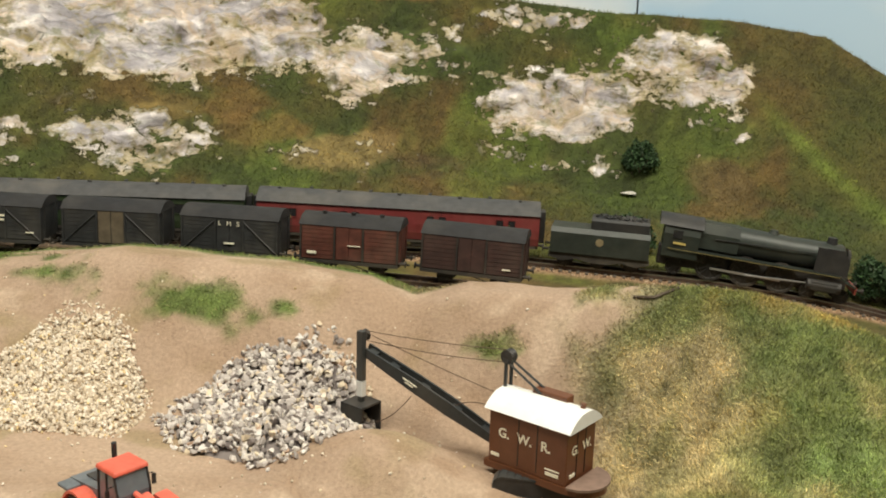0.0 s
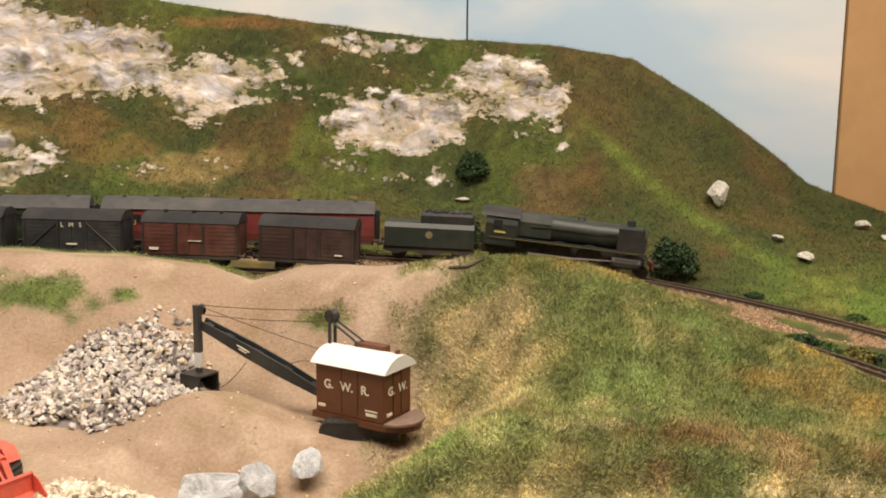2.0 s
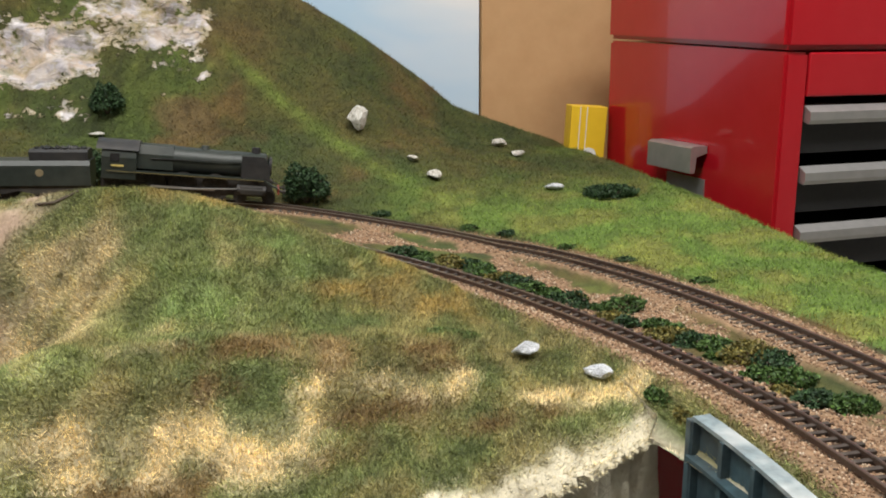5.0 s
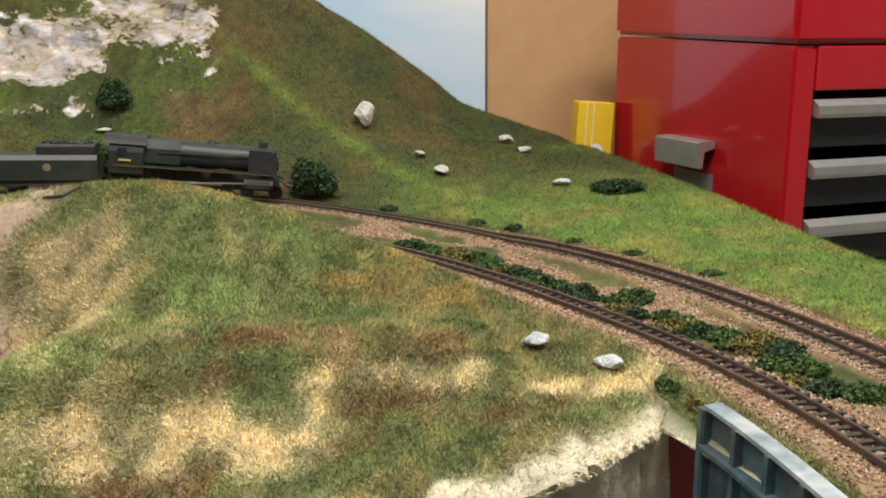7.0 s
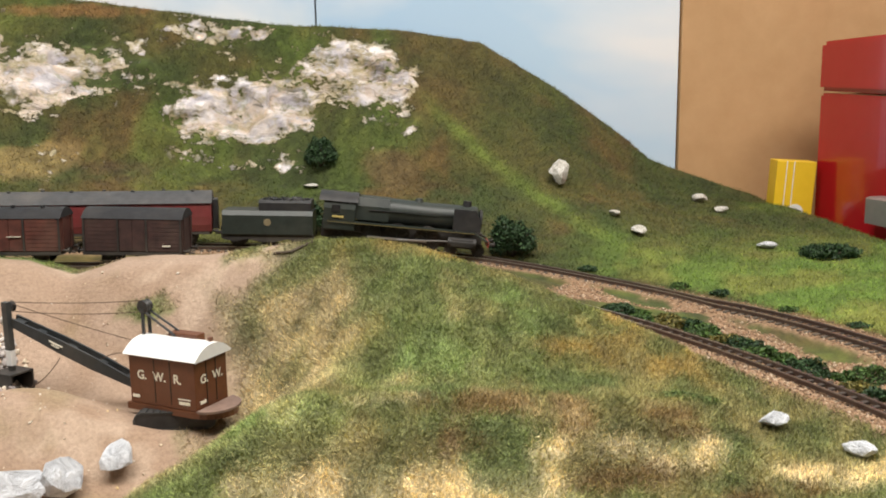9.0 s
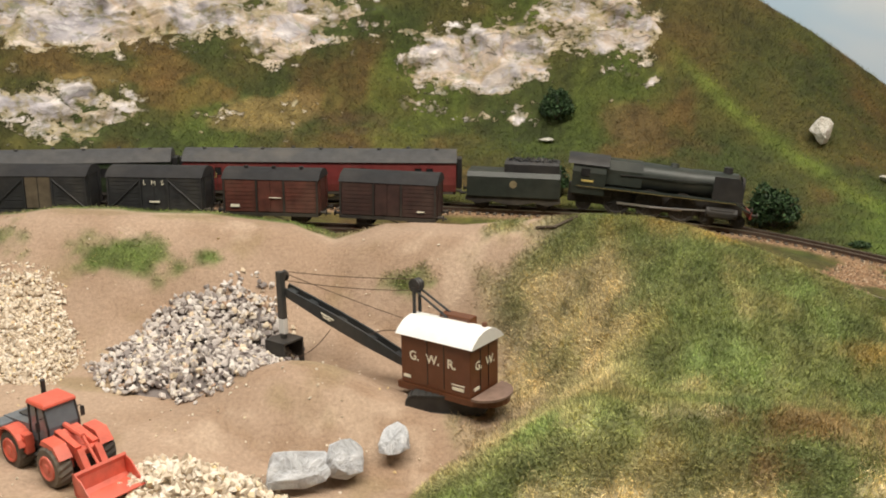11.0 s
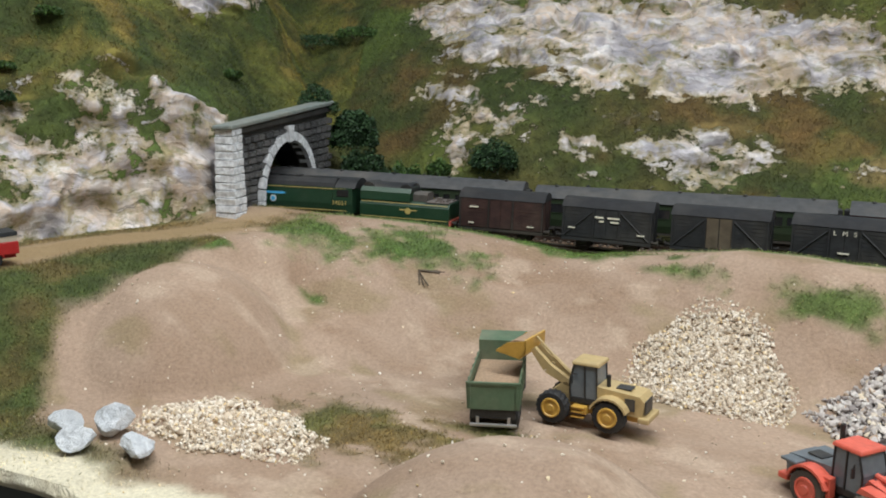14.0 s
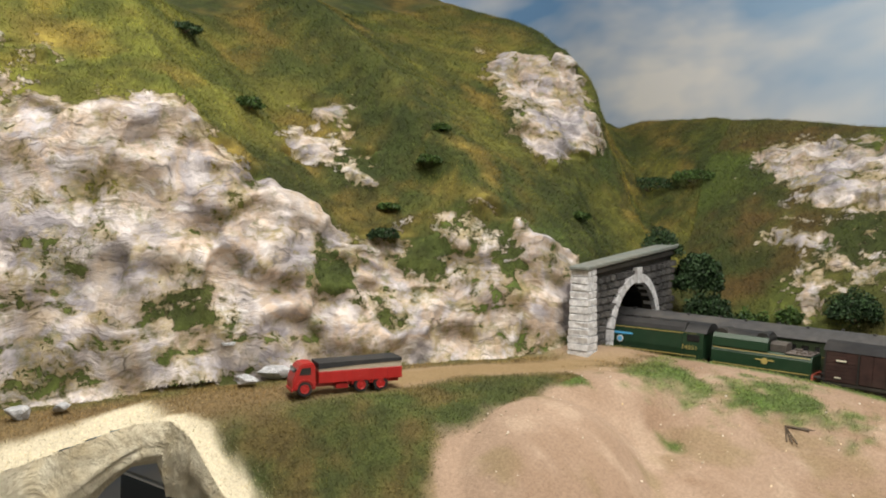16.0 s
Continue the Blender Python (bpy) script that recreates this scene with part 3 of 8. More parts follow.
    for cx, cy, rx, ry in ((-0.280, 0.613, 0.045, 0.010), (-0.443, 0.640, 0.07, 0.012), (-0.565, 0.578, 0.045, 0.022), (-0.675, 0.550, 0.055, 0.030),
                           (-0.480, 0.365, 0.062, 0.030), (-0.435, 0.405, 0.04, 0.012), (-0.077, 0.603, 0.02, 0.006), (-0.38, 0.620, 0.03, 0.007), (-0.205, 0.616, 0.016, 0.005), (0.0, 0.63, 0.02, 0.012), (-0.62, 0.492, 0.012, 0.004)):
        sand = sand * (1 - step(-0.35, 0.65, ellipse(x, y, cx, cy, rx, ry) + wob * 1.5 + (fbm(x * 70, y * 110, 0, 3, 39) - 0.5) * 1.6) * 0.92)
    verge = step(-0.036, -0.022, s + wob * 0.012) * (s < -0.001) * step(0.56, 0.50, y)
    sand = sand * (1 - verge * 0.9)
    sand = sand * (1 - step(-0.052, -0.044, dn + wob * 0.01) * step(-0.08, -0.16, x) * 0.95)
    ballast = (s < 0.015) * np.maximum(step(0.030, 0.024, np.abs(dn) + wob * 0.004), step(0.026, 0.021, np.abs(db) + wob * 0.004))
    ballast = np.maximum(ballast, ((dn > 0) & (db < 0) & (x > 0.1)) * step(0.55, 0.45, n1))
    return rock, sand, ballast, wob


def blot(x, y, spots):
    out = np.zeros(x.shape)
    for cx, cy, rx, ry in spots:
        out = np.maximum(out, bump(x, y, cx, cy, rx, ry))
    return out


STRAW = ( (0.205, 0.391, 0.020, 0.005), (0.223, 0.384, 0.016, 0.005), (0.280, 0.362, 0.016, 0.007), (0.302, 0.352, 0.016, 0.008), (0.322, 0.358, 0.012, 0.010),
         (0.085, 0.427, 0.020, 0.004), (0.162, 0.392, 0.012, 0.003), (0.243, 0.391, 0.014, 0.004), (0.06, 0.365, 0.03, 0.004))
BROWN = ((0.135, 0.420, 0.050, 0.010), (0.180, 0.409, 0.040, 0.010), (0.215, 0.413, 0.035, 0.009), (0.112, 0.398, 0.030, 0.005), (0.236, 0.399, 0.030, 0.006), (0.199, 0.376, 0.030, 0.006), (0.10, 0.355, 0.10, 0.010), (0.25, 0.350, 0.03, 0.010))
LUSH = ((0.251, 0.442, 0.018, 0.006), (0.264, 0.432, 0.012, 0.004), (0.277, 0.332, 0.020, 0.010), (0.335, 0.372, 0.020, 0.010), (0.303, 0.338, 0.015, 0.008), (0.02, 0.419, 0.04, 0.015), (0.112, 0.48, 0.05, 0.03), (0.164, 0.55, 0.03, 0.02), (0.18, 0.52, 0.02, 0.02), (-0.03, 0.36, 0.05, 0.05), (0.0, 0.345, 0.05, 0.03))
OCHRE = ((0.090, 0.607, 0.045, 0.018), (0.135, 0.598, 0.03, 0.014), (0.24, 0.528, 0.03, 0.03), (0.20, 0.49, 0.03, 0.018), (0.27, 0.48, 0.03, 0.03))
DRY = ((0.055, 0.550, 0.018, 0.040), (0.015, 0.545, 0.040, 0.055), (0.030, 0.505, 0.030, 0.035), (-0.015, 0.47, 0.035, 0.04))


def grass_colour(x, y, z, dn, db, s):
    """Dyed fibres: greens, olive, straw and brown in drifts."""
    a = fbm(x * 7, y * 7, z * 7, 3, 41)
    b = fbm(x * 15 + 3, y * 15, z * 15, 4, 51)
    c = fbm(x * 45, y * 45, z * 45, 3, 61)
    f = fbm(x * 28 + 5, y * 28, z * 28, 4, 65)
    green, olive, brown = np.array([0.062, 0.084, 0.018]), np.array([0.118, 0.108, 0.026]), np.array([0.165, 0.098, 0.032])
    lime = np.array([0.13, 0.19, 0.03])
    e = lambda m: m[..., None]
    col = lerp(green, olive, e(step(0.35, 0.65, b * 0.7 + a * 0.3)))
    col = lerp(col, brown, e(step(0.46, 0.64, a * 0.5 + f * 0.5) * 0.75))
    col = lerp(col, lime, e(step(0.54, 0.72, fbm(x * 10 + 9, y * 10, 0, 3, 71)) * 0.5))
    # earth showing through on the back slope
    back = (db > 0.03) & (s < 0)
    for cx, cz, rx, rz, tone in ((-0.22, 0.349, 0.075, 0.010, (0.36, 0.17, 0.06)), (-0.25, 0.184, 0.06, 0.020, (0.40, 0.28, 0.11)), (-0.146, 0.174, 0.055, 0.016, (0.10, 0.06, 0.03)),
                                 (-0.326, 0.205, 0.06, 0.018, (0.24, 0.145, 0.045)), (-0.42, 0.225, 0.05, 0.02, (0.22, 0.15, 0.05)), (0.13, 0.17, 0.03, 0.02, (0.17, 0.12, 0.05)),
                                 (-0.60, 0.28, 0.05, 0.012, (0.20, 0.12, 0.04)), (-0.35, 0.23, 0.05, 0.016, (0.22, 0.13, 0.04)), (-0.72, 0.25, 0.04, 0.05, (0.14, 0.09, 0.03))):
        col = lerp(col, np.array(tone), e(back * step(0.0, 0.5, ellipse(x, z, cx, cz, rx, rz) + (f - 0.5) * 1.6) * 0.6))
    # sun-bleached, brown and lush drifts on the right-hand hill
    hill = step(-0.13, -0.05, x) * (dn < -0.02)
    clump = fbm(x * 62, y * 52, z * 52, 3, 69)
    warm = lerp(np.array([0.175, 0.205, 0.075]), np.array([0.255, 0.230, 0.098]), e(step(0.40, 0.60, f * 0.6 + a * 0.4)))
    warm = lerp(warm, np.array([0.34, 0.29, 0.13]), e(step(0.52, 0.66, clump) * 0.6))
    warm = lerp(warm, np.array([0.115, 0.155, 0.055]), e(step(0.48, 0.34, clump) * 0.6))
    for spots, tone, gain in ((DRY, (0.54, 0.45, 0.27), 1.6), (OCHRE, (0.34, 0.25, 0.085), 1.0), (LUSH, (0.20, 0.27, 0.095), 1.0), (BROWN, (0.20, 0.132, 0.055), 1.4), (STRAW, (0.70, 0.59, 0.37), 1.5)):
        tuft = 0.35 + 1.3 * step(0.36, 0.60, clump)
        drift = blot(x, y, spots)
        if spots is STRAW:
            # the bleached belt low on the front of the hill
            drift = np.maximum(drift, np.exp(-((z - np.interp(x, [0.0, 0.15], [0.062, 0.052]) - 0.006 * (a - 0.5)) / 0.008) ** 2) * step(-0.01, 0.015, x) * step(0.175, 0.14, x) * (y < 0.405))
        warm = lerp(warm, np.array(tone), e(np.clip((drift * gain + (c - 0.5) * 1.0 + (f - 0.5) * (0.3 if spots is STRAW else 0.8) - 0.16) * tuft, 0, 0.92)))
    col = lerp(col, warm * 1.2, e(hill))
    # brighter lane up the back hill and lush foot of the right-hand slope
    lane = np.exp(-((x - np.interp(y, [0.74, 0.78, 0.83, 0.90, 0.94, 0.967, 1.0, 1.03], [0.42, 0.385, 0.343, 0.297, 0.272, 0.243, 0.205, 0.175])) / (0.010 + 0.006 * f)) ** 2) * step(0.74, 0.80, y) * step(1.05, 0.99, y) * (db > 0.02)
    col = lerp(col, np.array([0.20, 0.28, 0.045]), e(np.clip(lane * (0.5 + 0.9 * c), 0, 1) * 0.65))
    col = lerp(col, lerp(np.array([0.15, 0.25, 0.040]), np.array([0.24, 0.27, 0.055]), e(step(0.4, 0.62, f))), e((db > 0.03) * step(0.27, 0.36, x) * step(0.92, 0.72, y + 0.10 * (b - 0.5)) * 0.9))
    col = lerp(col, np.array([0.115, 0.092, 0.026]), e(step(0.20, 0.28, z) * step(0.13, 0.2, x) * (db > 0.02) * 0.6))
    # rough pasture over the left-hand cliff
    och = step(0.45, 0.64, fbm(x * 11, y * 11, z * 11, 4, 77))
    rough = lerp(lerp(np.array([0.050, 0.066, 0.014]), np.array([0.150, 0.145, 0.030]), e(step(0.3, 0.7, b))), np.array([0.27, 0.17, 0.045]), e(och * step(0.35, 0.65, f) * 0.6))
    rough = lerp(rough, np.array([0.040, 0.058, 0.012]), e(step(0.52, 0.68, fbm(x * 24 + 7, y * 24, z * 24, 4, 79)) * 0.7))
    yellow = blot(y, z, ((0.17, 0.43, 0.05, 0.03), (0.26, 0.40, 0.04, 0.012), (0.50, 0.30, 0.04, 0.02), (0.52, 0.345, 0.03, 0.012), (0.28, 0.33, 0.04, 0.02)))
    rough = lerp(rough, np.array([0.19, 0.20, 0.034]), e(step(0.42, 0.25, y) * step(0.33, 0.38, z) * (0.35 + 0.6 * step(0.4, 0.6, f))))
    rough = lerp(rough, np.array([0.34, 0.24, 0.06]), e(np.clip(yellow * 1.1 + (f - 0.5) * 2.2 - 0.25, 0, 0.8)))
    col = lerp(col, rough * np.array([1.18, 1.24, 1.1]), e((s > 0.02) * 0.9))
    bankside = (dn < -0.02) & (x < -0.55) & (s < -0.01)
    col = lerp(col, lerp(np.array([0.088, 0.125, 0.030]), np.array([0.155, 0.125, 0.040]), e(step(0.42, 0.62, f * 0.6 + c * 0.4))), e(bankside * 0.85))
    gold = bump(x, y, -0.475, 0.362, 0.09, 0.045) + (s > -0.04) * (s < -0.001) * (y < 0.56)
    col = lerp(col, lerp(np.array([0.26, 0.18, 0.055]), np.array([0.15, 0.155, 0.04]), e(step(0.4, 0.6, c))), e(np.clip(gold, 0, 0.85)))
    ivy = (s > -0.005) & (s < 0.05) & (y < 0.6) & (z < 0.27)
    col = lerp(col, np.array([0.095, 0.135, 0.030]), e(ivy * 0.8))
    # bright tufts on the sand
    tuft = (dn < -0.02) & (x < -0.03) & (x > -0.70) & (y > 0.45)
    col = lerp(col, np.array([0.13, 0.23, 0.045]), e(tuft * 0.8))
    g = vnoise(x * 150, y * 150, z * 150, 67)
    fine = fbm(x * 170, y * 170, z * 170, 2, 73)
    return col * (0.42 + 0.50 * e(c) + 0.30 * e(g) + 0.40 * e(step(0.3, 0.7, fine)))


# ---------------------------------------------------------------- ground material: colours live on the land, grain in the nodes
def ground_material():
    m, nt, b = material("scenic_ground")
    tone = nt.nodes.new("ShaderNodeAttribute")
    tone.attribute_name = "tone"
    rock = nt.nodes.new("ShaderNodeAttribute")
    rock.attribute_name = "rock"
    fine = noise_node(nt, 420, 5, 0.7)
    mid = noise_node(nt, 70, 5, 0.65)
    speck = ramp(nt, fine, [(0.30, (0.78, 0.77, 0.76)), (0.70, (1.18, 1.18, 1.18))])
    col = mixc(nt, 1.0, tone.outputs["Color"], speck, "MULTIPLY")
    # plaster rock: lilac grey, cream and white in slabs, with dark cracks and ochre or mossy washes
    tc = nt.nodes.new("ShaderNodeTexCoord")
    warp = node(nt, "ShaderNodeTexNoise", Scale=14.0, Detail=4, Roughness=0.6)
    nt.links.new(tc.outputs["Object"], warp.inputs["Vector"])
    ad = nt.nodes.new("ShaderNodeMixRGB")
    ad.blend_type = "LINEAR_LIGHT"
    ad.inputs["Fac"].default_value = 0.026
    nt.links.new(tc.outputs["Object"], ad.inputs[1])
    nt.links.new(warp.outputs["Color"], ad.inputs[2])
    def streaky(scale, turn, detail, rough):
        mp = nt.nodes.new("ShaderNodeMapping")
        mp.inputs["Scale"].default_value = scale
        mp.inputs["Rotation"].default_value = turn
        nt.links.new(ad.outputs[0], mp.inputs["Vector"])
        n = node(nt, "ShaderNodeTexNoise", Scale=1.0, Detail=detail, Roughness=rough, Distortion=0.15)
        nt.links.new(mp.outputs["Vector"], n.inputs["Vector"])
        return mp, n.outputs["Fac"]
    def cells(scale, turn, feature):
        mp = nt.nodes.new("ShaderNodeMapping")
        mp.inputs["Scale"].default_value = scale
        mp.inputs["Rotation"].default_value = turn
        nt.links.new(ad.outputs[0], mp.inputs["Vector"])
        v = nt.nodes.new("ShaderNodeTexVoronoi")
        v.feature = feature
        v.inputs["Scale"].default_value = 1.0
        nt.links.new(mp.outputs["Vector"], v.inputs["Vector"])
        return v
    def maths(op, a, k):
        n = nt.nodes.new("ShaderNodeMath")
        n.operation = op
        nt.links.new(a, n.inputs[0])
        if isinstance(k, float):
            n.inputs[1].default_value = k
        else:
            nt.links.new(k, n.inputs[1])
        return n.outputs[0]
    _, st = streaky((13, 13, 52), (0.55, 0.75, 0.3), 7, 0.68)
    _, st2 = streaky((24, 24, 80), (0.5, 0.55, 0.2), 6, 0.66)
    tilt_a, tilt_b = (0.5, 0.7, 0.3), (0.3, -0.6, 0.2)
    slabs, chips = cells((20, 20, 75), tilt_a, "F1"), cells((60, 60, 150), tilt_b, "F1")
    hue = ramp(nt, noise_node(nt, 13, 5, 0.6, dist=0.3), [(0.32, (0.27, 0.26, 0.28)), (0.42, (0.42, 0.40, 0.43)), (0.49, (0.62, 0.58, 0.56)), (0.55, (0.54, 0.44, 0.35)), (0.61, (0.46, 0.44, 0.47)), (0.70, (0.72, 0.69, 0.68))])
    face = ramp(nt, slabs.outputs["Color"], [(0.1, (0.76, 0.755, 0.775)), (0.5, (1.0, 0.99, 0.98)), (0.9, (1.18, 1.17, 1.15))])
    facet = ramp(nt, chips.outputs["Color"], [(0.1, (0.80, 0.79, 0.79)), (0.9, (1.18, 1.18, 1.18))])
    streak = ramp(nt, st, [(0.34, (0.34, 0.32, 0.32)), (0.45, (0.78, 0.76, 0.76)), (0.54, (1.0, 0.99, 0.99)), (0.66, (1.22, 1.21, 1.20))])
    grey = mixc(nt, 1.0, mixc(nt, 1.0, mixc(nt, 1.0, hue, streak, "MULTIPLY"), face, "MULTIPLY"), facet, "MULTIPLY")
    brush = ramp(nt, st2, [(0.57, (0, 0, 0)), (0.66, (0.6, 0.6, 0.6))])
    grey = mixc(nt, brush, grey, (0.76, 0.75, 0.74, 1))
    wash = ramp(nt, noise_node(nt, 17, 5, 0.62, dist=0.2), [(0.53, (0, 0, 0)), (0.66, (0.55, 0.55, 0.55))])
    grey = mixc(nt, wash, grey, (0.54, 0.41, 0.25, 1), "MIX")
    wash2 = ramp(nt, noise_node(nt, 40, 6, 0.70, dist=0.2), [(0.57, (0, 0, 0)), (0.65, (0.6, 0.6, 0.6))])
    grey = mixc(nt, wash2, grey, (0.16, 0.17, 0.06, 1), "MIX")
    # broken dark clefts: crack paint and crevice shadow together in the colour
    cleft = cells((20, 20, 75), tilt_a, "DISTANCE_TO_EDGE")
    line = ramp(nt, cleft.outputs["Distance"], [(0.0, (0.8, 0.8, 0.8)), (0.02, (0.5, 0.5, 0.5)), (0.06, (0, 0, 0))])
    broken = ramp(nt, noise_node(nt, 34, 4, 0.6), [(0.54, (0, 0, 0)), (0.62, (1, 1, 1))])
    grey = mixc(nt, mixc(nt, 1.0, line, broken, "MULTIPLY"), grey, (0.055, 0.048, 0.045, 1))
    # the turf ends in a ragged line, earth-stained at the rim, and moss sits on the ledges
    creep = maths("MULTIPLY", maths("SUBTRACT", noise_node(nt, 75, 6, 0.68, dist=0.2), 0.5), 2.4)
    ledge = maths("MULTIPLY", maths("SUBTRACT", st, 0.5), 2.6)
    edge = maths("ADD", rock.outputs["Fac"], maths("ADD", creep, ledge))
    stain = ramp(nt, maths("ADD", edge, maths("MULTIPLY", maths("SUBTRACT", noise_node(nt, 30, 5, 0.65), 0.5), 1.6)), [(0.50, (0.9, 0.9, 0.9)), (0.72, (0.55, 0.55, 0.55)), (0.98, (0, 0, 0))])
    grey = mixc(nt, stain, grey, ramp(nt, mid, [(0.38, (0.13, 0.13, 0.045)), (0.52, (0.31, 0.25, 0.11)), (0.66, (0.50, 0.42, 0.26))]))
    fac = mixc(nt, 1.0, ramp(nt, edge, [(0.46, (0, 0, 0)), (0.54, (1, 1, 1))]), ramp(nt, rock.outputs["Fac"], [(0.06, (0, 0, 0)), (0.16, (1, 1, 1))]), "MULTIPLY")
    nt.links.new(mixc(nt, fac, col, grey), b.inputs["Base Color"])
    b.inputs["Roughness"].default_value = 0.85
    rr = nt.nodes.new("ShaderNodeMapRange")
    rr.inputs["To Min"].default_value, rr.inputs["To Max"].default_value = 0.92, 0.40
    nt.links.new(fac, rr.inputs["Value"])
    nt.links.new(rr.outputs["Result"], b.inputs["Roughness"])
    hr = mixc(nt, 0.28, mixc(nt, 0.5, st, st2), mixc(nt, 0.45, slabs.outputs["Color"], chips.outputs["Color"]))
    gentle = nt.nodes.new("ShaderNodeMath")
    gentle.operation = "MULTIPLY"
    gentle.inputs[1].default_value = 0.10
    nt.links.new(fine, gentle.inputs[0])
    h = mixc(nt, fac, gentle.outputs[0], hr)
    bump_node(nt, b, h, 1.0, 0.0085)
    return m


M_GROUND = ground_material()
SAND = np.array([0.405, 0.292, 0.212])


def build_ground():
    nx, ny = 950, 400
    u = np.concatenate([np.linspace(-1.55, -1.05, 70, endpoint=False), np.linspace(-1.05, -0.77, 340, endpoint=False), np.linspace(-0.77, 0.32, 430, endpoint=False), np.linspace(0.32, 0.75, 110)])
    X = np.repeat(u[:, None], ny, 1)
    e = front_edge(X)
    Y = np.maximum(np.concatenate([np.linspace(-0.2, 0.19, 70, endpoint=False), np.linspace(0.19, 1.135, 330)])[None, :], e)
    Z, dn, db, s, run = height(X, Y)
    # soften the joins of the big forms
    for _ in range(2):
        keep = (np.abs(dn) < 0.05) | (np.abs(db) < 0.035)
        A = Z.copy()
        A[1:-1, 1:-1] = (Z[:-2, 1:-1] + Z[2:, 1:-1] + Z[1:-1, :-2] + Z[1:-1, 2:] + 2 * Z[1:-1, 1:-1]) / 6
        Z = np.where(keep, Z, A)
    rock, sand, ballast, wob = zones(X, Y, Z, dn, db, s, run)
    # crags: push rock out along the slope
    gx, gy = np.gradient(Z, axis=0) / np.gradient(u)[:, None], np.gradient(Z, axis=1) / np.maximum(np.gradient(Y, axis=1), 1e-5)
    nrm = np.stack([-gx, -gy, np.ones_like(Z)], -1)
    nrm /= np.linalg.norm(nrm, axis=-1, keepdims=True)
    sk = 0.35 * Z + 0.2 * X
    d = 0.020 * (ridged(X * 11 + sk * 20, Y * 11, Z * 22, 3, 81) - 0.55) + 0.55 * facets(X + 0.4 * Z, Y, Z * 1.4, 0.040, 91) + 0.28 * facets(X, Y + 0.3 * Z, Z * 1.3, 0.020, 97)
    q = (Z * 0.85 - 0.35 * X + 0.25 * Y) / 0.016 + 2.2 * fbm(X * 9, Y * 9, Z * 9, 3, 83)
    saw = q - np.floor(q)
    d = d * 0.75 + (0.0062 * np.minimum(saw, 4 * (1 - saw)) - 0.003) * (0.4 + 1.2 * vnoise(X * 20, Y * 20, Z * 20, 87))
    core = rock.copy()
    for _ in range(5):
        core[1:-1, 1:-1] = (core[:-2, 1:-1] + core[2:, 1:-1] + core[1:-1, :-2] + core[1:-1, 2:]) / 4
    core = np.where(s > -0.01, 1.0, step(0.35, 1.0, core))
    d = (np.clip(d - 0.002, -0.009, 0.009) - np.where(s > -0.01, 0.0, 0.0015)) * core * np.where(s > -0.01, 1.15, 1.25) * step(1.125, 1.09, Y)
    soft = (1 - rock)
    g = soft * (np.where(s > 0.02, 0.018, 0.004) * (fbm(X * np.where(s > 0.02, 18, 30), Y * np.where(s > 0.02, 18, 30), Z * np.where(s > 0.02, 26, 30), 4, 101) - 0.5)) * (1 - ballast) * np.where(sand > 0.5, 0.5, 1.0)
    lip = step(np.where(X > 0.1, 0.018, np.where(X < -0.72, 0.022, 0.032)), np.where(X > 0.1, 0.010, np.where(X < -0.72, 0.010, 0.020)), Y - e + 0.020 * (fbm(X * 45, Y * 45, 0, 3, 141) - 0.5)) * np.where(X > 0.16, step(0.16, 0.20, X), np.where(X < -0.40, 1.0, 0.2)) * (X < 0.332)
    lip = np.maximum(lip, step(-0.884, -0.872, X + 0.02 * (fbm(X * 25, Y * 25, 0, 3, 145) - 0.5)) * step(-0.826, -0.838, X) * step(0.205, 0.185, Y))
    run_y = fbm(X * 9 + 3, Y * 9, 0, 3, 113)
    rill = ridged(X * 9 + run_y * 1.5, Y * 26 + run_y * 3, 0, 4, 115)
    slip = step(0.62, 0.90, rill) * step(0.35, 0.55, fbm(X * 7, Y * 7, 0, 3, 117)) * sand * (s < -0.06)
    g = g + sand * (0.0035 * (fbm(X * 24, Y * 40, 0, 4, 119) - 0.5)) - slip * 0.0016
    disp = rock * d + g + lip * (X > 0.1) * 0.013 * (ridged(X * 38, Y * 38, Z * 38, 3, 107) - 0.5)
    for _ in range(1):
        disp[1:-1] = (disp[:-2] + 2 * disp[1:-1] + disp[2:]) / 4
        disp[:, 1:-1] = (disp[:, :-2] + 2 * disp[:, 1:-1] + disp[:, 2:]) / 4
    disp = np.where(s > -0.01, (np.roll(disp, 1, 0) + disp + np.roll(disp, -1, 0)) / 3, disp)
    P = np.stack([X, Y, Z], -1) + nrm * disp[..., None]
    P[..., 2] += 0.0012 * ballast * (vnoise(X * 700, Y * 700, 0, 5) - 0.5)
    tone = grass_colour(X, Y, Z, dn, db, s)
    smix = sand[..., None]
    sc = SAND * (0.77 + 0.34 * fbm(X * 12, Y * 12, 0, 4, 111))[..., None]
    olive = np.array([0.22, 0.18, 0.07])
    tuft = step(0.56, 0.72, fbm(X * 26, Y * 40, 0, 4, 121)) * 0.45
    sc = lerp(sc, olive, tuft[..., None])
    # brown streaks, plus shading of the rills painted into the sand colour
    streak_shade = step(0.45, 0.70, fbm(X * 16, Y * 34, 0, 5, 123)) * 0.40 + slip * 0.45
    sc = lerp(sc, np.array([0.27, 0.175, 0.110]), np.clip(streak_shade, 0, 0.7)[..., None])
    sc = lerp(sc, np.array([0.52, 0.40, 0.30]), (step(0.58, 0.74, fbm(X * 30, Y * 50, 0, 4, 125)) * 0.5)[..., None])
    tone = lerp(tone, sc, smix)
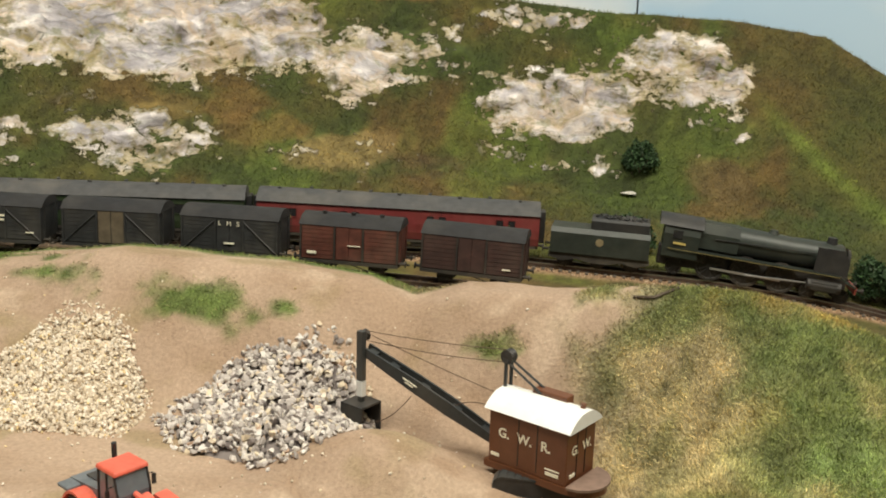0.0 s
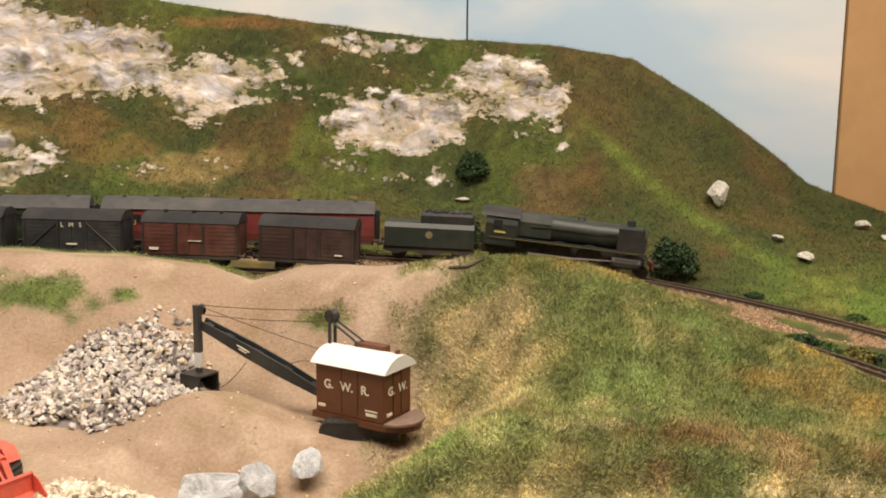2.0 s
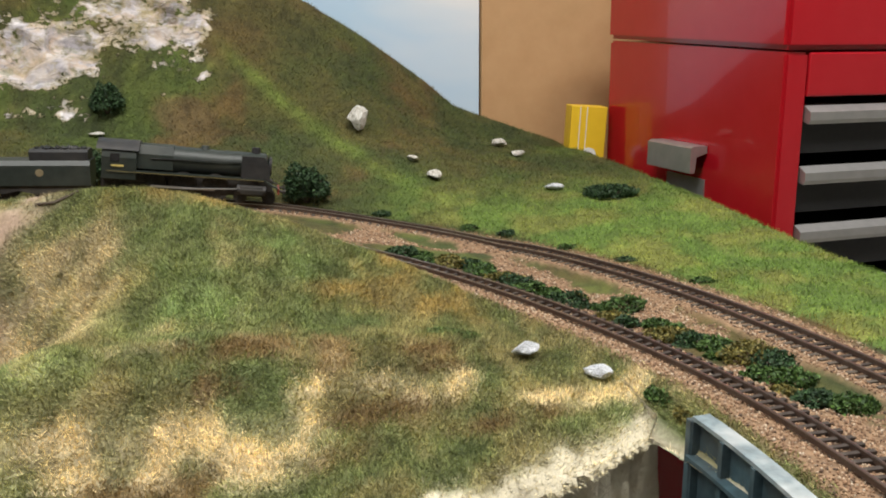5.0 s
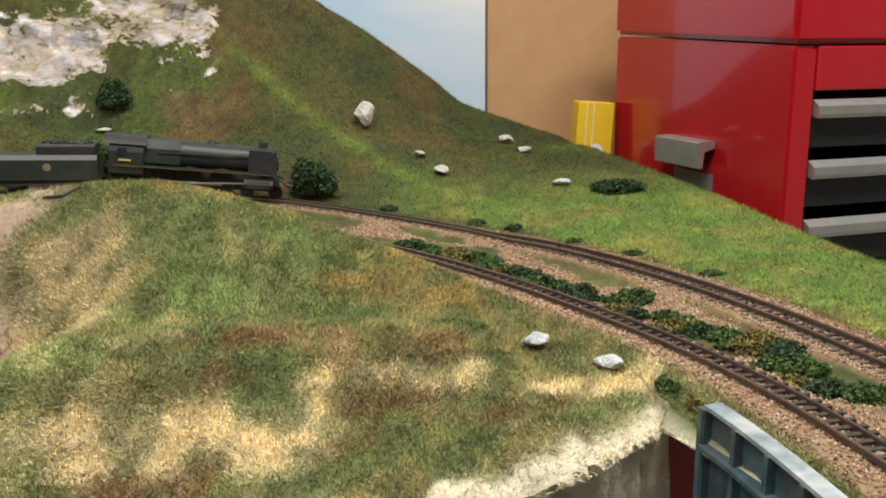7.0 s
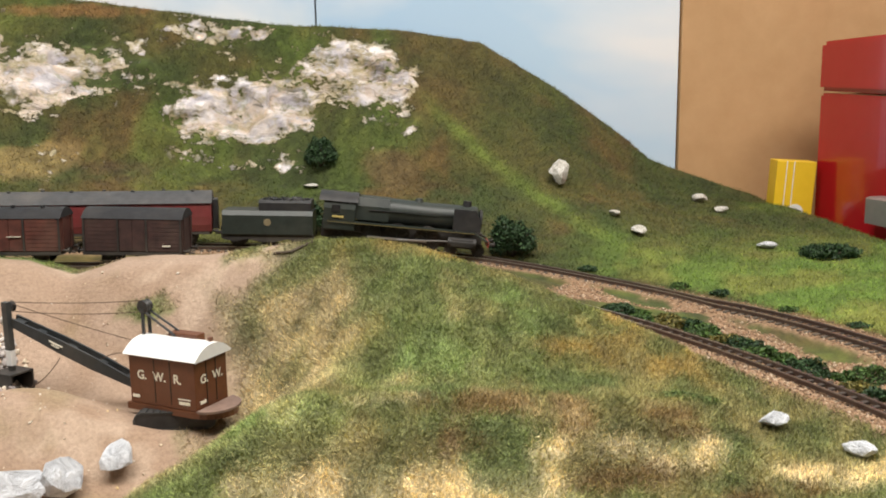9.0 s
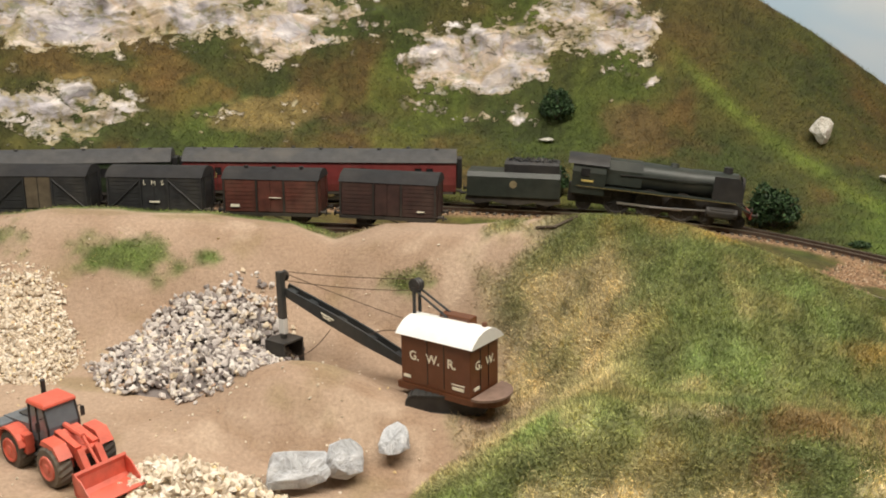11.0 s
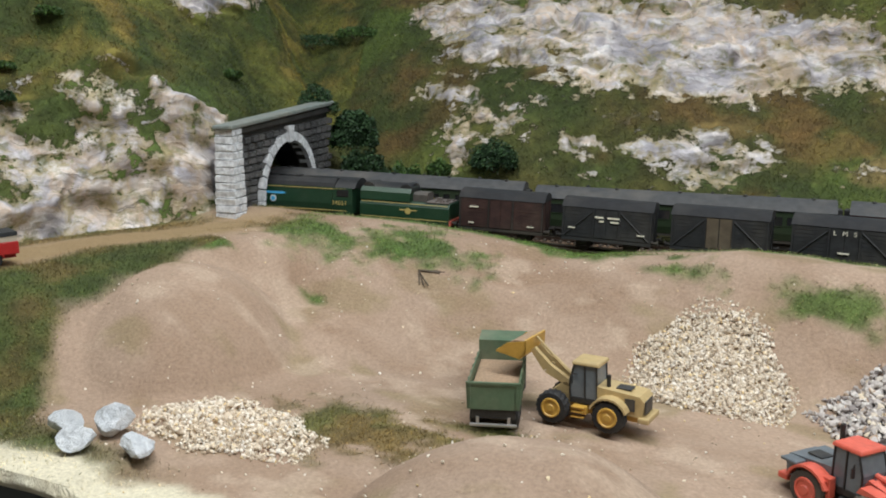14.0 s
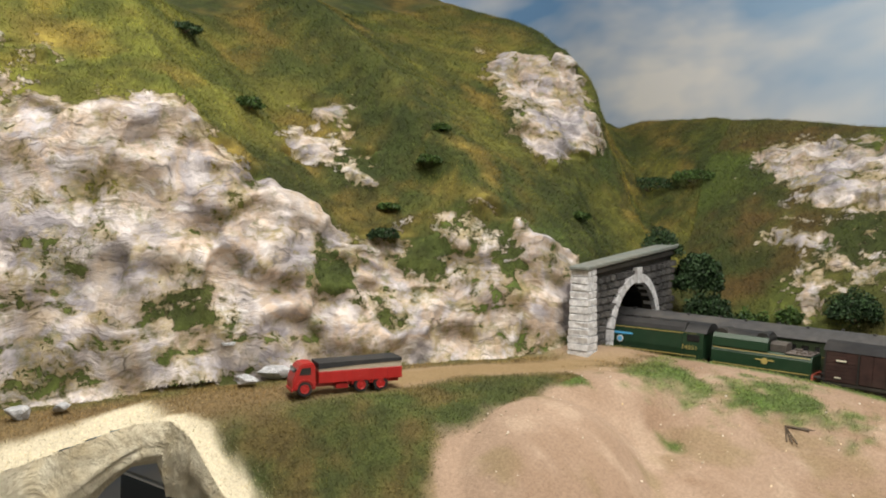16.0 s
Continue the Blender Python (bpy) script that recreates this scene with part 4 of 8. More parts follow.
    rd = np.exp(-((-s - 0.055) / 0.032) ** 2) * step(0.62, 0.5, Y) * (s < -0.004)
    tone = lerp(tone, np.array([0.30, 0.21, 0.10]), (np.clip(rd * 1.2, 0, 0.9))[..., None])
    bc = lerp(np.array([0.26, 0.165, 0.095]), np.array([0.12, 0.085, 0.06]), (step(-0.1, -0.4, X) * 0.8)[..., None]) * (0.6 + 0.8 * vnoise(X * 600, Y * 600, 0, 9))[..., None]
    tone = lerp(tone, bc, ballast[..., None])
    tone = lerp(tone, np.array([0.78, 0.71, 0.53]) * np.where(X > 0.1, 0.92, 0.95)[..., None] * (0.80 + 0.25 * fbm(X * 60, Y * 60, 0, 3, 151))[..., None], lip[..., None])
    me = bpy.data.meshes.new("ground")
    n = nx * ny
    me.vertices.add(n)
    me.vertices.foreach_set("co", P.reshape(-1).astype(np.float32))
    i, j = np.meshgrid(np.arange(nx - 1), np.arange(ny - 1), indexing="ij")
    solid = (Y[:-1, 1:] - Y[:-1, :-1] + Y[1:, 1:] - Y[1:, :-1]) > 1e-6
    a = (i * ny + j)[solid]
    quad = np.stack([a, a + ny, a + ny + 1, a + 1], 1)
    me.loops.add(quad.size)
    me.loops.foreach_set("vertex_index", quad.ravel().astype(np.int32))
    me.polygons.add(len(quad))
    me.polygons.foreach_set("loop_start", (np.arange(len(quad)) * 4).astype(np.int32))
    me.update(calc_edges=True)
    # shade between the grass fibres, put into the ground colour for depth
    shaded_tone = tone * (1 - 0.35 * (1 - sand) * (1 - rock) * (1 - ballast) * (1 - lip))[..., None]
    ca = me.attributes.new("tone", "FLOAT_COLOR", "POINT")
    ca.data.foreach_set("color", np.concatenate([shaded_tone.reshape(-1, 3), np.ones((n, 1))], 1).ravel().astype(np.float32))
    ra = me.attributes.new("rock", "FLOAT", "POINT")
    # moss and turf creep over the rims and ledges of the rock
    rim = rock.copy()
    for _ in range(55):
        rim[1:-1, 1:-1] = (rim[:-2, 1:-1] + rim[2:, 1:-1] + rim[1:-1, :-2] + rim[1:-1, 2:]) / 4
    rim = np.clip(rim * 0.75 + rock * 0.30, 0, 1)
    ra.data.foreach_set("value", rim.ravel().astype(np.float32))
    me.shade_smooth()
    me.materials.append(M_GROUND)
    ob = new("ground", me)
    tagged(ob, "model landscape of sand quarry, grass hills and plaster rock", "ground", kind="structure")
    return dict(X=X, Y=Y, P=P, rock=rock, sand=sand, ballast=ballast, tone=tone, nrm=nrm, dn=dn, db=db, s=s, lip=lip)


LAND = build_ground()
GRID_X = LAND["X"][:, 0]


def ground_z(x, y):
    i = int(np.clip(np.searchsorted(GRID_X, x), 1, len(GRID_X) - 2))
    col = LAND["P"][i]
    return float(np.interp(y, col[:, 1], col[:, 2]))

# ---------------------------------------------------------------- railway lines
def along(line):
    s = np.concatenate([[0], np.cumsum(np.hypot(*np.diff(line, axis=0).T))])

    def at(q, off=0.0):
        x, y = np.interp(q, s, line[:, 0]), np.interp(q, s, line[:, 1])
        e = 0.004
        dx = np.interp(q + e, s, line[:, 0]) - np.interp(q - e, s, line[:, 0])
        dy = np.interp(q + e, s, line[:, 1]) - np.interp(q - e, s, line[:, 1])
        n = math.hypot(dx, dy)
        return x - off * dy / n, y + off * dx / n, math.atan2(dy, dx)

    def where(x):
        k = int(np.argmax(line[:, 0]))
        return float(np.interp(x, line[:k, 0], s[:k]))
    return at, float(s[-1]), where, s


NEAR_AT, NEAR_LEN, NEAR_S, _ = along(NEAR_LINE)
BACK_AT, BACK_LEN, BACK_S, _ = along(BACK_LINE)
SLEEPER_H = 0.0020


def build_track(at, length, label):
    t = empty("railway_track", None, label, "railway track")
    tagged(t, kind="structure")
    for side in (-1, 1):
        for name, mat, w, z0, z1 in (("rail", M_RAIL, 0.0010, -0.0030, -0.0006), ("rail_head", M_RAILTOP, 0.0007, -0.0006, 0.0)):
            bm = bmesh.new()
            prev = None
            q = 0.0
            while q < length:
                ring = []
                for o, dz in ((-w, z0), (w, z0), (w, z1), (-w, z1)):
                    x, y, a = at(q, side * 0.00825 + o)
                    ring.append(bm.verts.new((x, y, float(rail_z(x)) + dz)))
                if prev:
                    for k in range(4):
                        bm.faces.new((prev[k], prev[(k + 1) % 4], ring[(k + 1) % 4], ring[k]))
                prev = ring
                q += 0.012
            part(name, bm, mat, t)
    bm = bmesh.new()
    b_box(bm, (-0.0014, -0.0155, -SLEEPER_H), (0.0014, 0.0155, 0), 0.0003)
    me = bpy.data.meshes.new("sleeper")
    bm.to_mesh(me)
    bm.free()
    me.materials.append(M_SLEEPER)
    q = 0.20
    while q < length - 0.05:
        x, y, a = at(q)
        ob = new("sleeper", me)
        ob.parent = t
        ob.matrix_basis = Matrix.Translation((x, y, float(rail_z(x)) - 0.0030)) @ Matrix.Rotation(a + random.uniform(-0.03, 0.03), 4, "Z")
        q += 0.0074
    return t


build_track(NEAR_AT, NEAR_LEN, "single line of brown model track on sandy ballast")
build_track(BACK_AT, BACK_LEN, "curving line of brown model track below the hillside")

# ---------------------------------------------------------------- backdrop, boards and room
def sky_material():
    m, nt, b = material("painted_sky_board")
    tc = nt.nodes.new("ShaderNodeTexCoord")
    mp = nt.nodes.new("ShaderNodeMapping")
    mp.inputs["Scale"].default_value = (2.2, 2.2, 4.2)
    mp.inputs["Location"].default_value = (0.55, 0.0, 0.35)
    nt.links.new(tc.outputs["Object"], mp.inputs["Vector"])
    n = node(nt, "ShaderNodeTexNoise", Scale=1.0, Detail=4, Roughness=0.5, Distortion=0.4)
    nt.links.new(mp.outputs["Vector"], n.inputs["Vector"])
    sx = nt.nodes.new("ShaderNodeSeparateXYZ")
    nt.links.new(tc.outputs["Object"], sx.inputs[0])
    wing = nt.nodes.new("ShaderNodeMapRange")
    wing.inputs["From Min"].default_value, wing.inputs["From Max"].default_value = -1.2, -0.5
    nt.links.new(sx.outputs["X"], wing.inputs["Value"])
    pale = ramp(nt, noise_node(nt, 2.0, 2, 0.5), [(0.35, (0.40, 0.58, 0.77)), (0.7, (0.52, 0.67, 0.80))])
    blue = mixc(nt, wing.outputs["Result"], (0.15, 0.32, 0.58, 1), pale)
    cloud = ramp(nt, n.outputs["Fac"], [(0.43, (0, 0, 0)), (0.62, (0.95, 0.95, 0.95))])
    nt.links.new(mixc(nt, cloud, blue, (0.80, 0.80, 0.80, 1)), b.inputs["Base Color"])
    b.inputs["Roughness"].default_value = 0.6
    return m


def card_material():
    m, nt, b = material("brown_hardboard")
    f = noise_node(nt, 25, 6, 0.65)
    nt.links.new(ramp(nt, f, [(0.3, (0.47, 0.275, 0.125)), (0.7, (0.53, 0.32, 0.155))]), b.inputs["Base Color"])
    b.inputs["Roughness"].default_value = 0.7
    return m


M_SKY, M_CARD = sky_material(), card_material()


def slab(name, lo, hi, mat, label, category, bevel=0.001):
    bm = bmesh.new()
    b_box(bm, lo, hi, bevel)
    ob = part(name, bm, mat)
    return tagged(ob, label, category, kind="structure")


slab("backdrop_right", (0.0555, 1.140, -0.25), (0.535, 1.150, 1.1), M_SKY, "painted sky backdrop board with soft white clouds", "backdrop")
# rounded corner and left-hand wing of the sky
bm = bmesh.new()
prev = None
for k in range(-1, 49):
    a = math.radians(90 * max(k, 0) / 48)
    ring = []
    for r in (0.35, 0.36):
        x, y = -1.30 - math.sin(a) * r, 0.79 + math.cos(a) * r
        x = 0.0535 if k < 0 else x
        ring += [bm.verts.new((x, y, -0.25)), bm.verts.new((x, y, 1.1))]
    if prev:
        bm.faces.new((prev[0], ring[0], ring[1], prev[1]))
        bm.faces.new((prev[2], prev[3], ring[3], ring[2]))
        bm.faces.new((prev[1], ring[1], ring[3], prev[3]))
    prev = ring
tagged(part("backdrop_centre", bm, M_SKY), "painted blue sky backdrop sheet curving round the corner", "backdrop", kind="structure")
slab("backdrop_left", (-1.66, -0.6, -0.25), (-1.65, 0.79, 1.1), M_SKY, "painted sky backdrop board on the side wall", "backdrop")
slab("hardboard_panel", (0.5375, 1.136, -0.25), (1.5, 1.148, 0.9), M_CARD, "plain brown hardboard panel beside the sky backdrop", "board")

# dark fascia with a pale top edge along the front
bm = bmesh.new()
xs = np.linspace(-0.922, 0.13, 64)
for x0, x1 in zip(xs, xs[1:]):
    a, b = float(fascia_y(x0)) + 0.004, float(fascia_y(x1)) + 0.004
    vs = [bm.verts.new(p) for p in ((x0, a, -0.35), (x1, b, -0.35), (x1, b, 0.0655), (x0, a, 0.0655))]
    bm.faces.new(vs)
    vs2 = [bm.verts.new(p) for p in ((x0, a + 0.006, 0.0655), (x1, b + 0.006, 0.0655))]
    bm.faces.new((vs[3], vs[2], vs2[1], vs2[0]))
bmesh.ops.remove_doubles(bm, verts=bm.verts, dist=1e-5)
tagged(part("fascia_board", bm, M_DARKSHELF), "dark green painted fascia board along the layout's front", "board", kind="structure")
bm = bmesh.new()
for x0, x1 in zip(xs, xs[1:]):
    a, b = float(fascia_y(x0)) + 0.0035, float(fascia_y(x1)) + 0.0035
    lo = [bm.verts.new(p) for p in ((x0, a, 0.0655), (x1, b, 0.0655), (x1, b, 0.0675), (x0, a, 0.0675))]
    bm.faces.new(lo)
    hi = [bm.verts.new(p) for p in ((x0, a + 0.004, 0.0675), (x1, b + 0.004, 0.0675))]
    bm.faces.new((lo[3], lo[2], hi[1], hi[0]))
bmesh.ops.remove_doubles(bm, verts=bm.verts, dist=1e-5)
tagged(part("fascia_edge_trim", bm, M_WHITE), "thin white top edge of the fascia board", "trim", kind="structure")

# room shell
slab("floor", (-3.0, -2.6, -1.02), (3.0, 2.2, -1.0), M_WALL, "plain room floor around the layout", "floor", 0)
slab("ceiling", (-3.0, -2.6, 1.9), (3.0, 2.2, 1.92), M_WALL, "plain white ceiling", "ceiling", 0)
slab("wall_north", (-3.0, 1.2, -1.0), (3.0, 1.25, 1.9), M_WALL, "plain painted wall behind the backdrop", "wall", 0)
slab("wall_south", (-3.0, -2.6, -1.0), (3.0, -2.55, 1.9), M_WALL, "plain painted wall of the room", "wall", 0)
slab("wall_west", (-3.0, -2.5, -1.0), (-2.95, 1.2, 1.9), M_WALL, "plain painted wall of the room", "wall", 0)
slab("wall_east", (2.95, -2.5, -1.0), (3.0, 1.2, 1.9), M_WALL, "plain painted wall of the room", "wall", 0)


# ---------------------------------------------------------------- red tool chest beside the layout
def tool_chest():
    x0, x1, y0, y1, top = 0.685, 1.33, 0.696, 1.045, 0.308
    t = empty("tool_chest", pose(x0, y0, 0), "glossy red steel tool chest with open-fronted drawers", "tool chest")
    w, d = x1 - x0, y1 - y0

    def sheet(outline, a, b, soft):
        bm = bmesh.new()
        b_prism(bm, outline, a, b, axis="x")
        bmesh.ops.bevel(bm, geom=bm.edges, offset=soft, segments=2, affect="EDGES")
        return bm
    # the lid's joint falls towards the front
    flank = [(0, -0.9), (d, -0.9), (d, 0.2445), (0, 0.2305)]
    part("side_panel", sheet(flank, 0, 0.028, 0.003), M_CHEST, t)
    part("side_panel", sheet(flank, w - 0.028, w, 0.003), M_CHEST, t)
    bm = bmesh.new()
    b_box(bm, (0.0285, d - 0.012, -0.9), (w - 0.0285, d, 0.2435), 0.001)
    part("back_panel", bm, M_CHEST, t)
    bm = bmesh.new()
    b_box(bm, (0.0285, 0.0, 0.187), (w - 0.0285, 0.02, 0.2303), 0.002)
    part("top_rail", bm, M_CHEST, t)
    part("lid", sheet([(-0.002, 0.2325), (d + 0.002, 0.2470), (d + 0.002, top), (-0.002, top)], -0.002, w + 0.002, 0.005), M_CHEST, t)
    # solid drawer blocks; the shadow in their open fronts is their black colour
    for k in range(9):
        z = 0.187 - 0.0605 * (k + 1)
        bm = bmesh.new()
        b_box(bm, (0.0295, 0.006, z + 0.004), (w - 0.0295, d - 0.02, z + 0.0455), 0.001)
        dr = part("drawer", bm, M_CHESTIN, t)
        bm = bmesh.new()
        b_prism(bm, [(-0.006, z + 0.046), (0.004, z + 0.052), (0.006, z + 0.050), (0.004, z + 0.036), (-0.004, z + 0.034), (-0.006, z + 0.038)], 0.0295, w - 0.0295, axis="x")
        part("drawer_pull", bm, M_ALU, dr, "brushed aluminium full-width drawer pull")
    # recessed side handle
    bm = bmesh.new()
    ya, yb = 0.117, 0.207
    b_prism(bm, [(-0.022, 0.126), (-0.018, 0.128), (-0.001, 0.128), (-0.001, 0.120), (-0.014, 0.116), (-0.016, 0.098), (-0.022, 0.098)], ya, yb, axis="y")
    part("side_handle", bm, M_ALU, t, "grey folded metal carrying handle")
    bm = bmesh.new()
    b_box(bm, (-0.0015, ya + 0.002, 0.064), (-0.0003, yb - 0.012, 0.090))
    part("handle_recess", bm, M_ALU, t, "dull metal plate behind the handle")
    return t


tool_chest()


def clear_boxes():
    t = empty("parts_cabinet", pose(0.775, 0.93, 0.3095), "clear plastic parts cabinet standing on the tool chest", "storage box")
    m, nt, b = material("cloudy_clear_plastic")
    b.inputs["Base Color"].default_value = (0.62, 0.63, 0.66, 1)
    b.inputs["Roughness"].default_value = 0.25
    b.inputs["Transmission Weight"].default_value = 0.45
    f = noise_node(nt, 90, 3, 0.6)
    nt.links.new(ramp(nt, f, [(0.35, (0.30, 0.30, 0.34)), (0.65, (0.72, 0.73, 0.76))]), b.inputs["Base Color"])
    for k in range(3):
        bm = bmesh.new()
        b_box(bm, (0.0, 0.0, 0.034 * k + 0.001), (0.14, 0.10, 0.034 * k + 0.032), 0.003)
        part("drawer", bm, m, t)
    return t


clear_boxes()


def yellow_box():
    t = empty("yellow_carton", pose(0.648, 1.045, 0.062, 0, 3, -14), "bright yellow card carton standing on its end behind the hill", "carton")
    bm = bmesh.new()
    b_box(bm, (-0.024, -0.018, 0), (0.024, 0.018, 0.098), 0.0008)
    part("carton_body", bm, M_YBOX, t)
    bm = bmesh.new()
    for k in (0, 1):
        b_box(bm, (-0.0125 + 0.009 * k, -0.0186, 0.0), (-0.0115 + 0.009 * k, -0.0181, 0.098))
    part("printed_stripe", bm, M_WHITE, t, "thin pale printed stripes")
    bm = bmesh.new()
    b_cyl(bm, (0.003, -0.0181, 0.034), (0.003, -0.0187, 0.034), 0.010, seg=24)
    part("printed_disc", bm, M_WHITE, t, "round white printed badge")
    bm = bmesh.new()
    b_cyl(bm, (0.003, -0.0188, 0.032), (0.003, -0.0192, 0.032), 0.006, seg=24)
    part("printed_dot", bm, M_BLACK, t, "black dot in the badge")


yellow_box()

# ---------------------------------------------------------------- rolling stock, in rail coordinates: x along, z up from the rail
W = 0.0168


def wheel_part(parent, x, y, r, mat=None, spokes=0, name="wheel"):
    bm = bmesh.new()
    s = 1 if y > 0 else -1
    prof = [(r * 0.25, y - 0.0012), (r * 0.82, y - 0.0010), (r * 0.86, y - 0.0013), (r, y - 0.0012), (r * 1.04, y + s * -0.0014 if s < 0 else y + 0.0012), (r * 0.25, y + 0.0012)]
    prof = [(r * 0.3, y - 0.0013), (r * 0.80, y - 0.0008), (r * 0.84, y - 0.0013), (r, y - 0.0013), (r, y + 0.0013), (r * 0.3, y + 0.0013)]
    b_lathe(bm, prof, "y", 20, (x, 0, r))
    ob = part(name, bm, mat or M_UNDER, parent)
    if spokes:
        bm = bmesh.new()
        for k in range(spokes):
            a = 2 * math.pi * k / spokes
            b_cyl(bm, (x, y - 0.0016, r), (x + math.cos(a) * r * 0.86, y - 0.0016, r + math.sin(a) * r * 0.86), 0.0005, 0.0004, 5)
        b_cyl(bm, (x, y - 0.0022, r), (x, y + 0.001, r), r * 0.2, seg=10)
        part("spoke_set", bm, M_BLACK, ob)
    return ob


def buffers(parent, x, d, z=0.0138):
    for y in (-0.0115, 0.0115):
        bm = bmesh.new()
        b_cyl(bm, (x, y, z), (x + d * 0.0045, y, z), 0.0011, seg=8)
        b_cyl(bm, (x + d * 0.0045, y, z), (x + d * 0.0053, y, z), 0.0024, seg=12)
        part("buffer", bm, M_UNDER, parent)
    bm = bmesh.new()
    b_tube(bm, [(x, 0, z - 0.001), (x + d * 0.003, 0, z - 0.003), (x + d * 0.006, 0, z - 0.0032)], 0.0007)
    part("coupling", bm, M_UNDER, parent)


def bogie(parent, x, r=0.006, base=0.0335, frame=0.040):
    t = part("bogie", _bogie_frame(x, frame, base, r), M_UNDER, parent)
    for dx in (-base / 2, base / 2):
        for y in (-0.0082, 0.0082):
            wheel_part(t, x + dx, y, r)
    return t


def _bogie_frame(x, length, base, r):
    bm = bmesh.new()
    for y in (-0.0118, 0.0118):
        b_prism(bm, [(x - length / 2, 0.0075), (x - length * 0.3, 0.0088), (x + length * 0.3, 0.0088), (x + length / 2, 0.0075), (x + length / 2, 0.0052),
                     (x + length * 0.18, 0.0042), (x - length * 0.18, 0.0042), (x - length / 2, 0.0052)], y - 0.0007, y + 0.0007)
        for dx in (-base / 2, base / 2):
            b_box(bm, (x + dx - 0.002, y - 0.0016, 0.004), (x + dx + 0.002, y + 0.0016, 0.0085), 0.0004)
    b_box(bm, (x - 0.003, -0.0118, 0.006), (x + 0.003, 0.0118, 0.0085))
    return bm


def arc_roof(half, z_eave, rise, n=14, drop=0.0):
    """Cross-section points of a curved roof, from one eave to the other."""
    pts = []
    for k in range(n + 1):
        a = -1 + 2 * k / n
        pts.append((a * half, z_eave + rise * (1 - abs(a) ** 2.3)))
    return pts


def build_coach(name, label, windows, colour, roof_mat, length=0.256, white_at=None, doors=(), crimson=False, group=""):
    t = empty(name, None, label, "railway coach", group)
    L = length / 2
    z0, z1 = 0.0125, 0.0385
    H = W + 0.0006
    # body sides and ends with window openings built as recessed panes
    sect = [(-H + 0.0012, z0), (-H, z0 + 0.006), (-H, z0 + 0.013), (-H + 0.0010, z1), (H - 0.0010, z1), (H, z0 + 0.013), (H, z0 + 0.006), (H - 0.0012, z0)]
    bm = bmesh.new()
    b_prism(bm, sect, -L, L, axis="x")
    part("body", bm, colour, t)
    bm = bmesh.new()
    roof = arc_roof(H + 0.0004, z1 - 0.0006, 0.0098)
    b_prism(bm, roof, -L - 0.0006, L + 0.0006, axis="x")
    r = part("roof", bm, roof_mat, t, smooth=False)
    for k in range(9):
        x = lerp(-L * 0.86, L * 0.86, k / 8)
        bm = bmesh.new()
        y = 0.005 if k % 2 else -0.004
        b_cyl(bm, (x, y, z1 + 0.0075), (x, y, z1 + 0.0102), 0.0013, 0.0017, 8)
        part("roof_vent", bm, roof_mat, r)
    for side in (-1, 1):
        for wx, ww, wz0, wz1 in windows:
            bm = bmesh.new()
            y = side * (H + 0.0001)
            b_box(bm, (wx - ww / 2, min(y, y - side * 0.0012), wz0), (wx + ww / 2, max(y, y - side * 0.0012), wz1), 0.0004)
            win = part("window", bm, M_GLASSC, t)
            bm = bmesh.new()
            f = 0.0005
            for a, b, c, d in ((wx - ww / 2 - f, wx + ww / 2 + f, wz1, wz1 + f), (wx - ww / 2 - f, wx + ww / 2 + f, wz0 - f, wz0), (wx - ww / 2 - f, wx - ww / 2, wz0, wz1), (wx + ww / 2, wx + ww / 2 + f, wz0, wz1)):
                b_box(bm, (a, min(y, y + side * 0.0003), c), (b, max(y, y + side * 0.0003), d))
            part("window_frame", bm, colour, win)
        for dx in doors:
            bm = bmesh.new()
            y = side * (H + 0.00015)
            for e in (-0.0042, 0.0042):
                b_box(bm, (dx + e - 0.00015, y - 0.0002, z0 + 0.001), (dx + e + 0.00015, y + 0.0002, z1 - 0.002))
            part("door_outline", bm, M_UNDER, t)
            bm = bmesh.new()
            b_box(bm, (dx + 0.0030, y - 0.0004, z0 + 0.012), (dx + 0.0034, y + 0.0004, z0 + 0.016))
            b_box(bm, (dx - 0.002, y - 0.0003, z0 + 0.0116), (dx + 0.0026, y + 0.0003, z0 + 0.0120))
            part("door_handle", bm, M_YELLOWL, t, "small brass-coloured handle")
    if white_at is not None:
        for side in (-1, 1):
            bm = bmesh.new()
            y = side * (H + 0.0004)
            b_box(bm, (white_at - 0.0035, y - 0.0003, z0 + 0.0135), (white_at + 0.0035, y + 0.0003, z0 + 0.0215))
            part("window_label", bm, M_WHITE, t, "white panel over the end window")
    for side in (-1, 1):
        bm = bmesh.new()
        b_box(bm, (-L * 0.98, side * H - 0.0006, z0 - 0.0022), (L * 0.98, side * H + 0.0002, z0 - 0.0004))
        part("footboard", bm, M_UNDER, t)
    bm = bmesh.new()
    b_box(bm, (-L, -H + 0.003, z0 - 0.003), (L, H - 0.003, z0), 0.0005)
    b_box(bm, (-0.045, -H + 0.004, 0.0045), (-0.018, H - 0.004, z0 - 0.003), 0.0008)
    b_box(bm, (0.012, -H + 0.004, 0.0055), (0.030, H - 0.004, z0 - 0.003), 0.0008)
    for y in (-H + 0.004, H - 0.004):
        b_tube(bm, [(-0.075, y, z0 - 0.003), (-0.055, y, 0.0042), (0.055, y, 0.0042), (0.075, y, z0 - 0.003)], 0.0005, 5)
    part("underframe", bm, M_UNDER, t)
    for x in (-L * 0.70, L * 0.70):
        bogie(t, x)
    for d in (-1, 1):
        bm = bmesh.new()
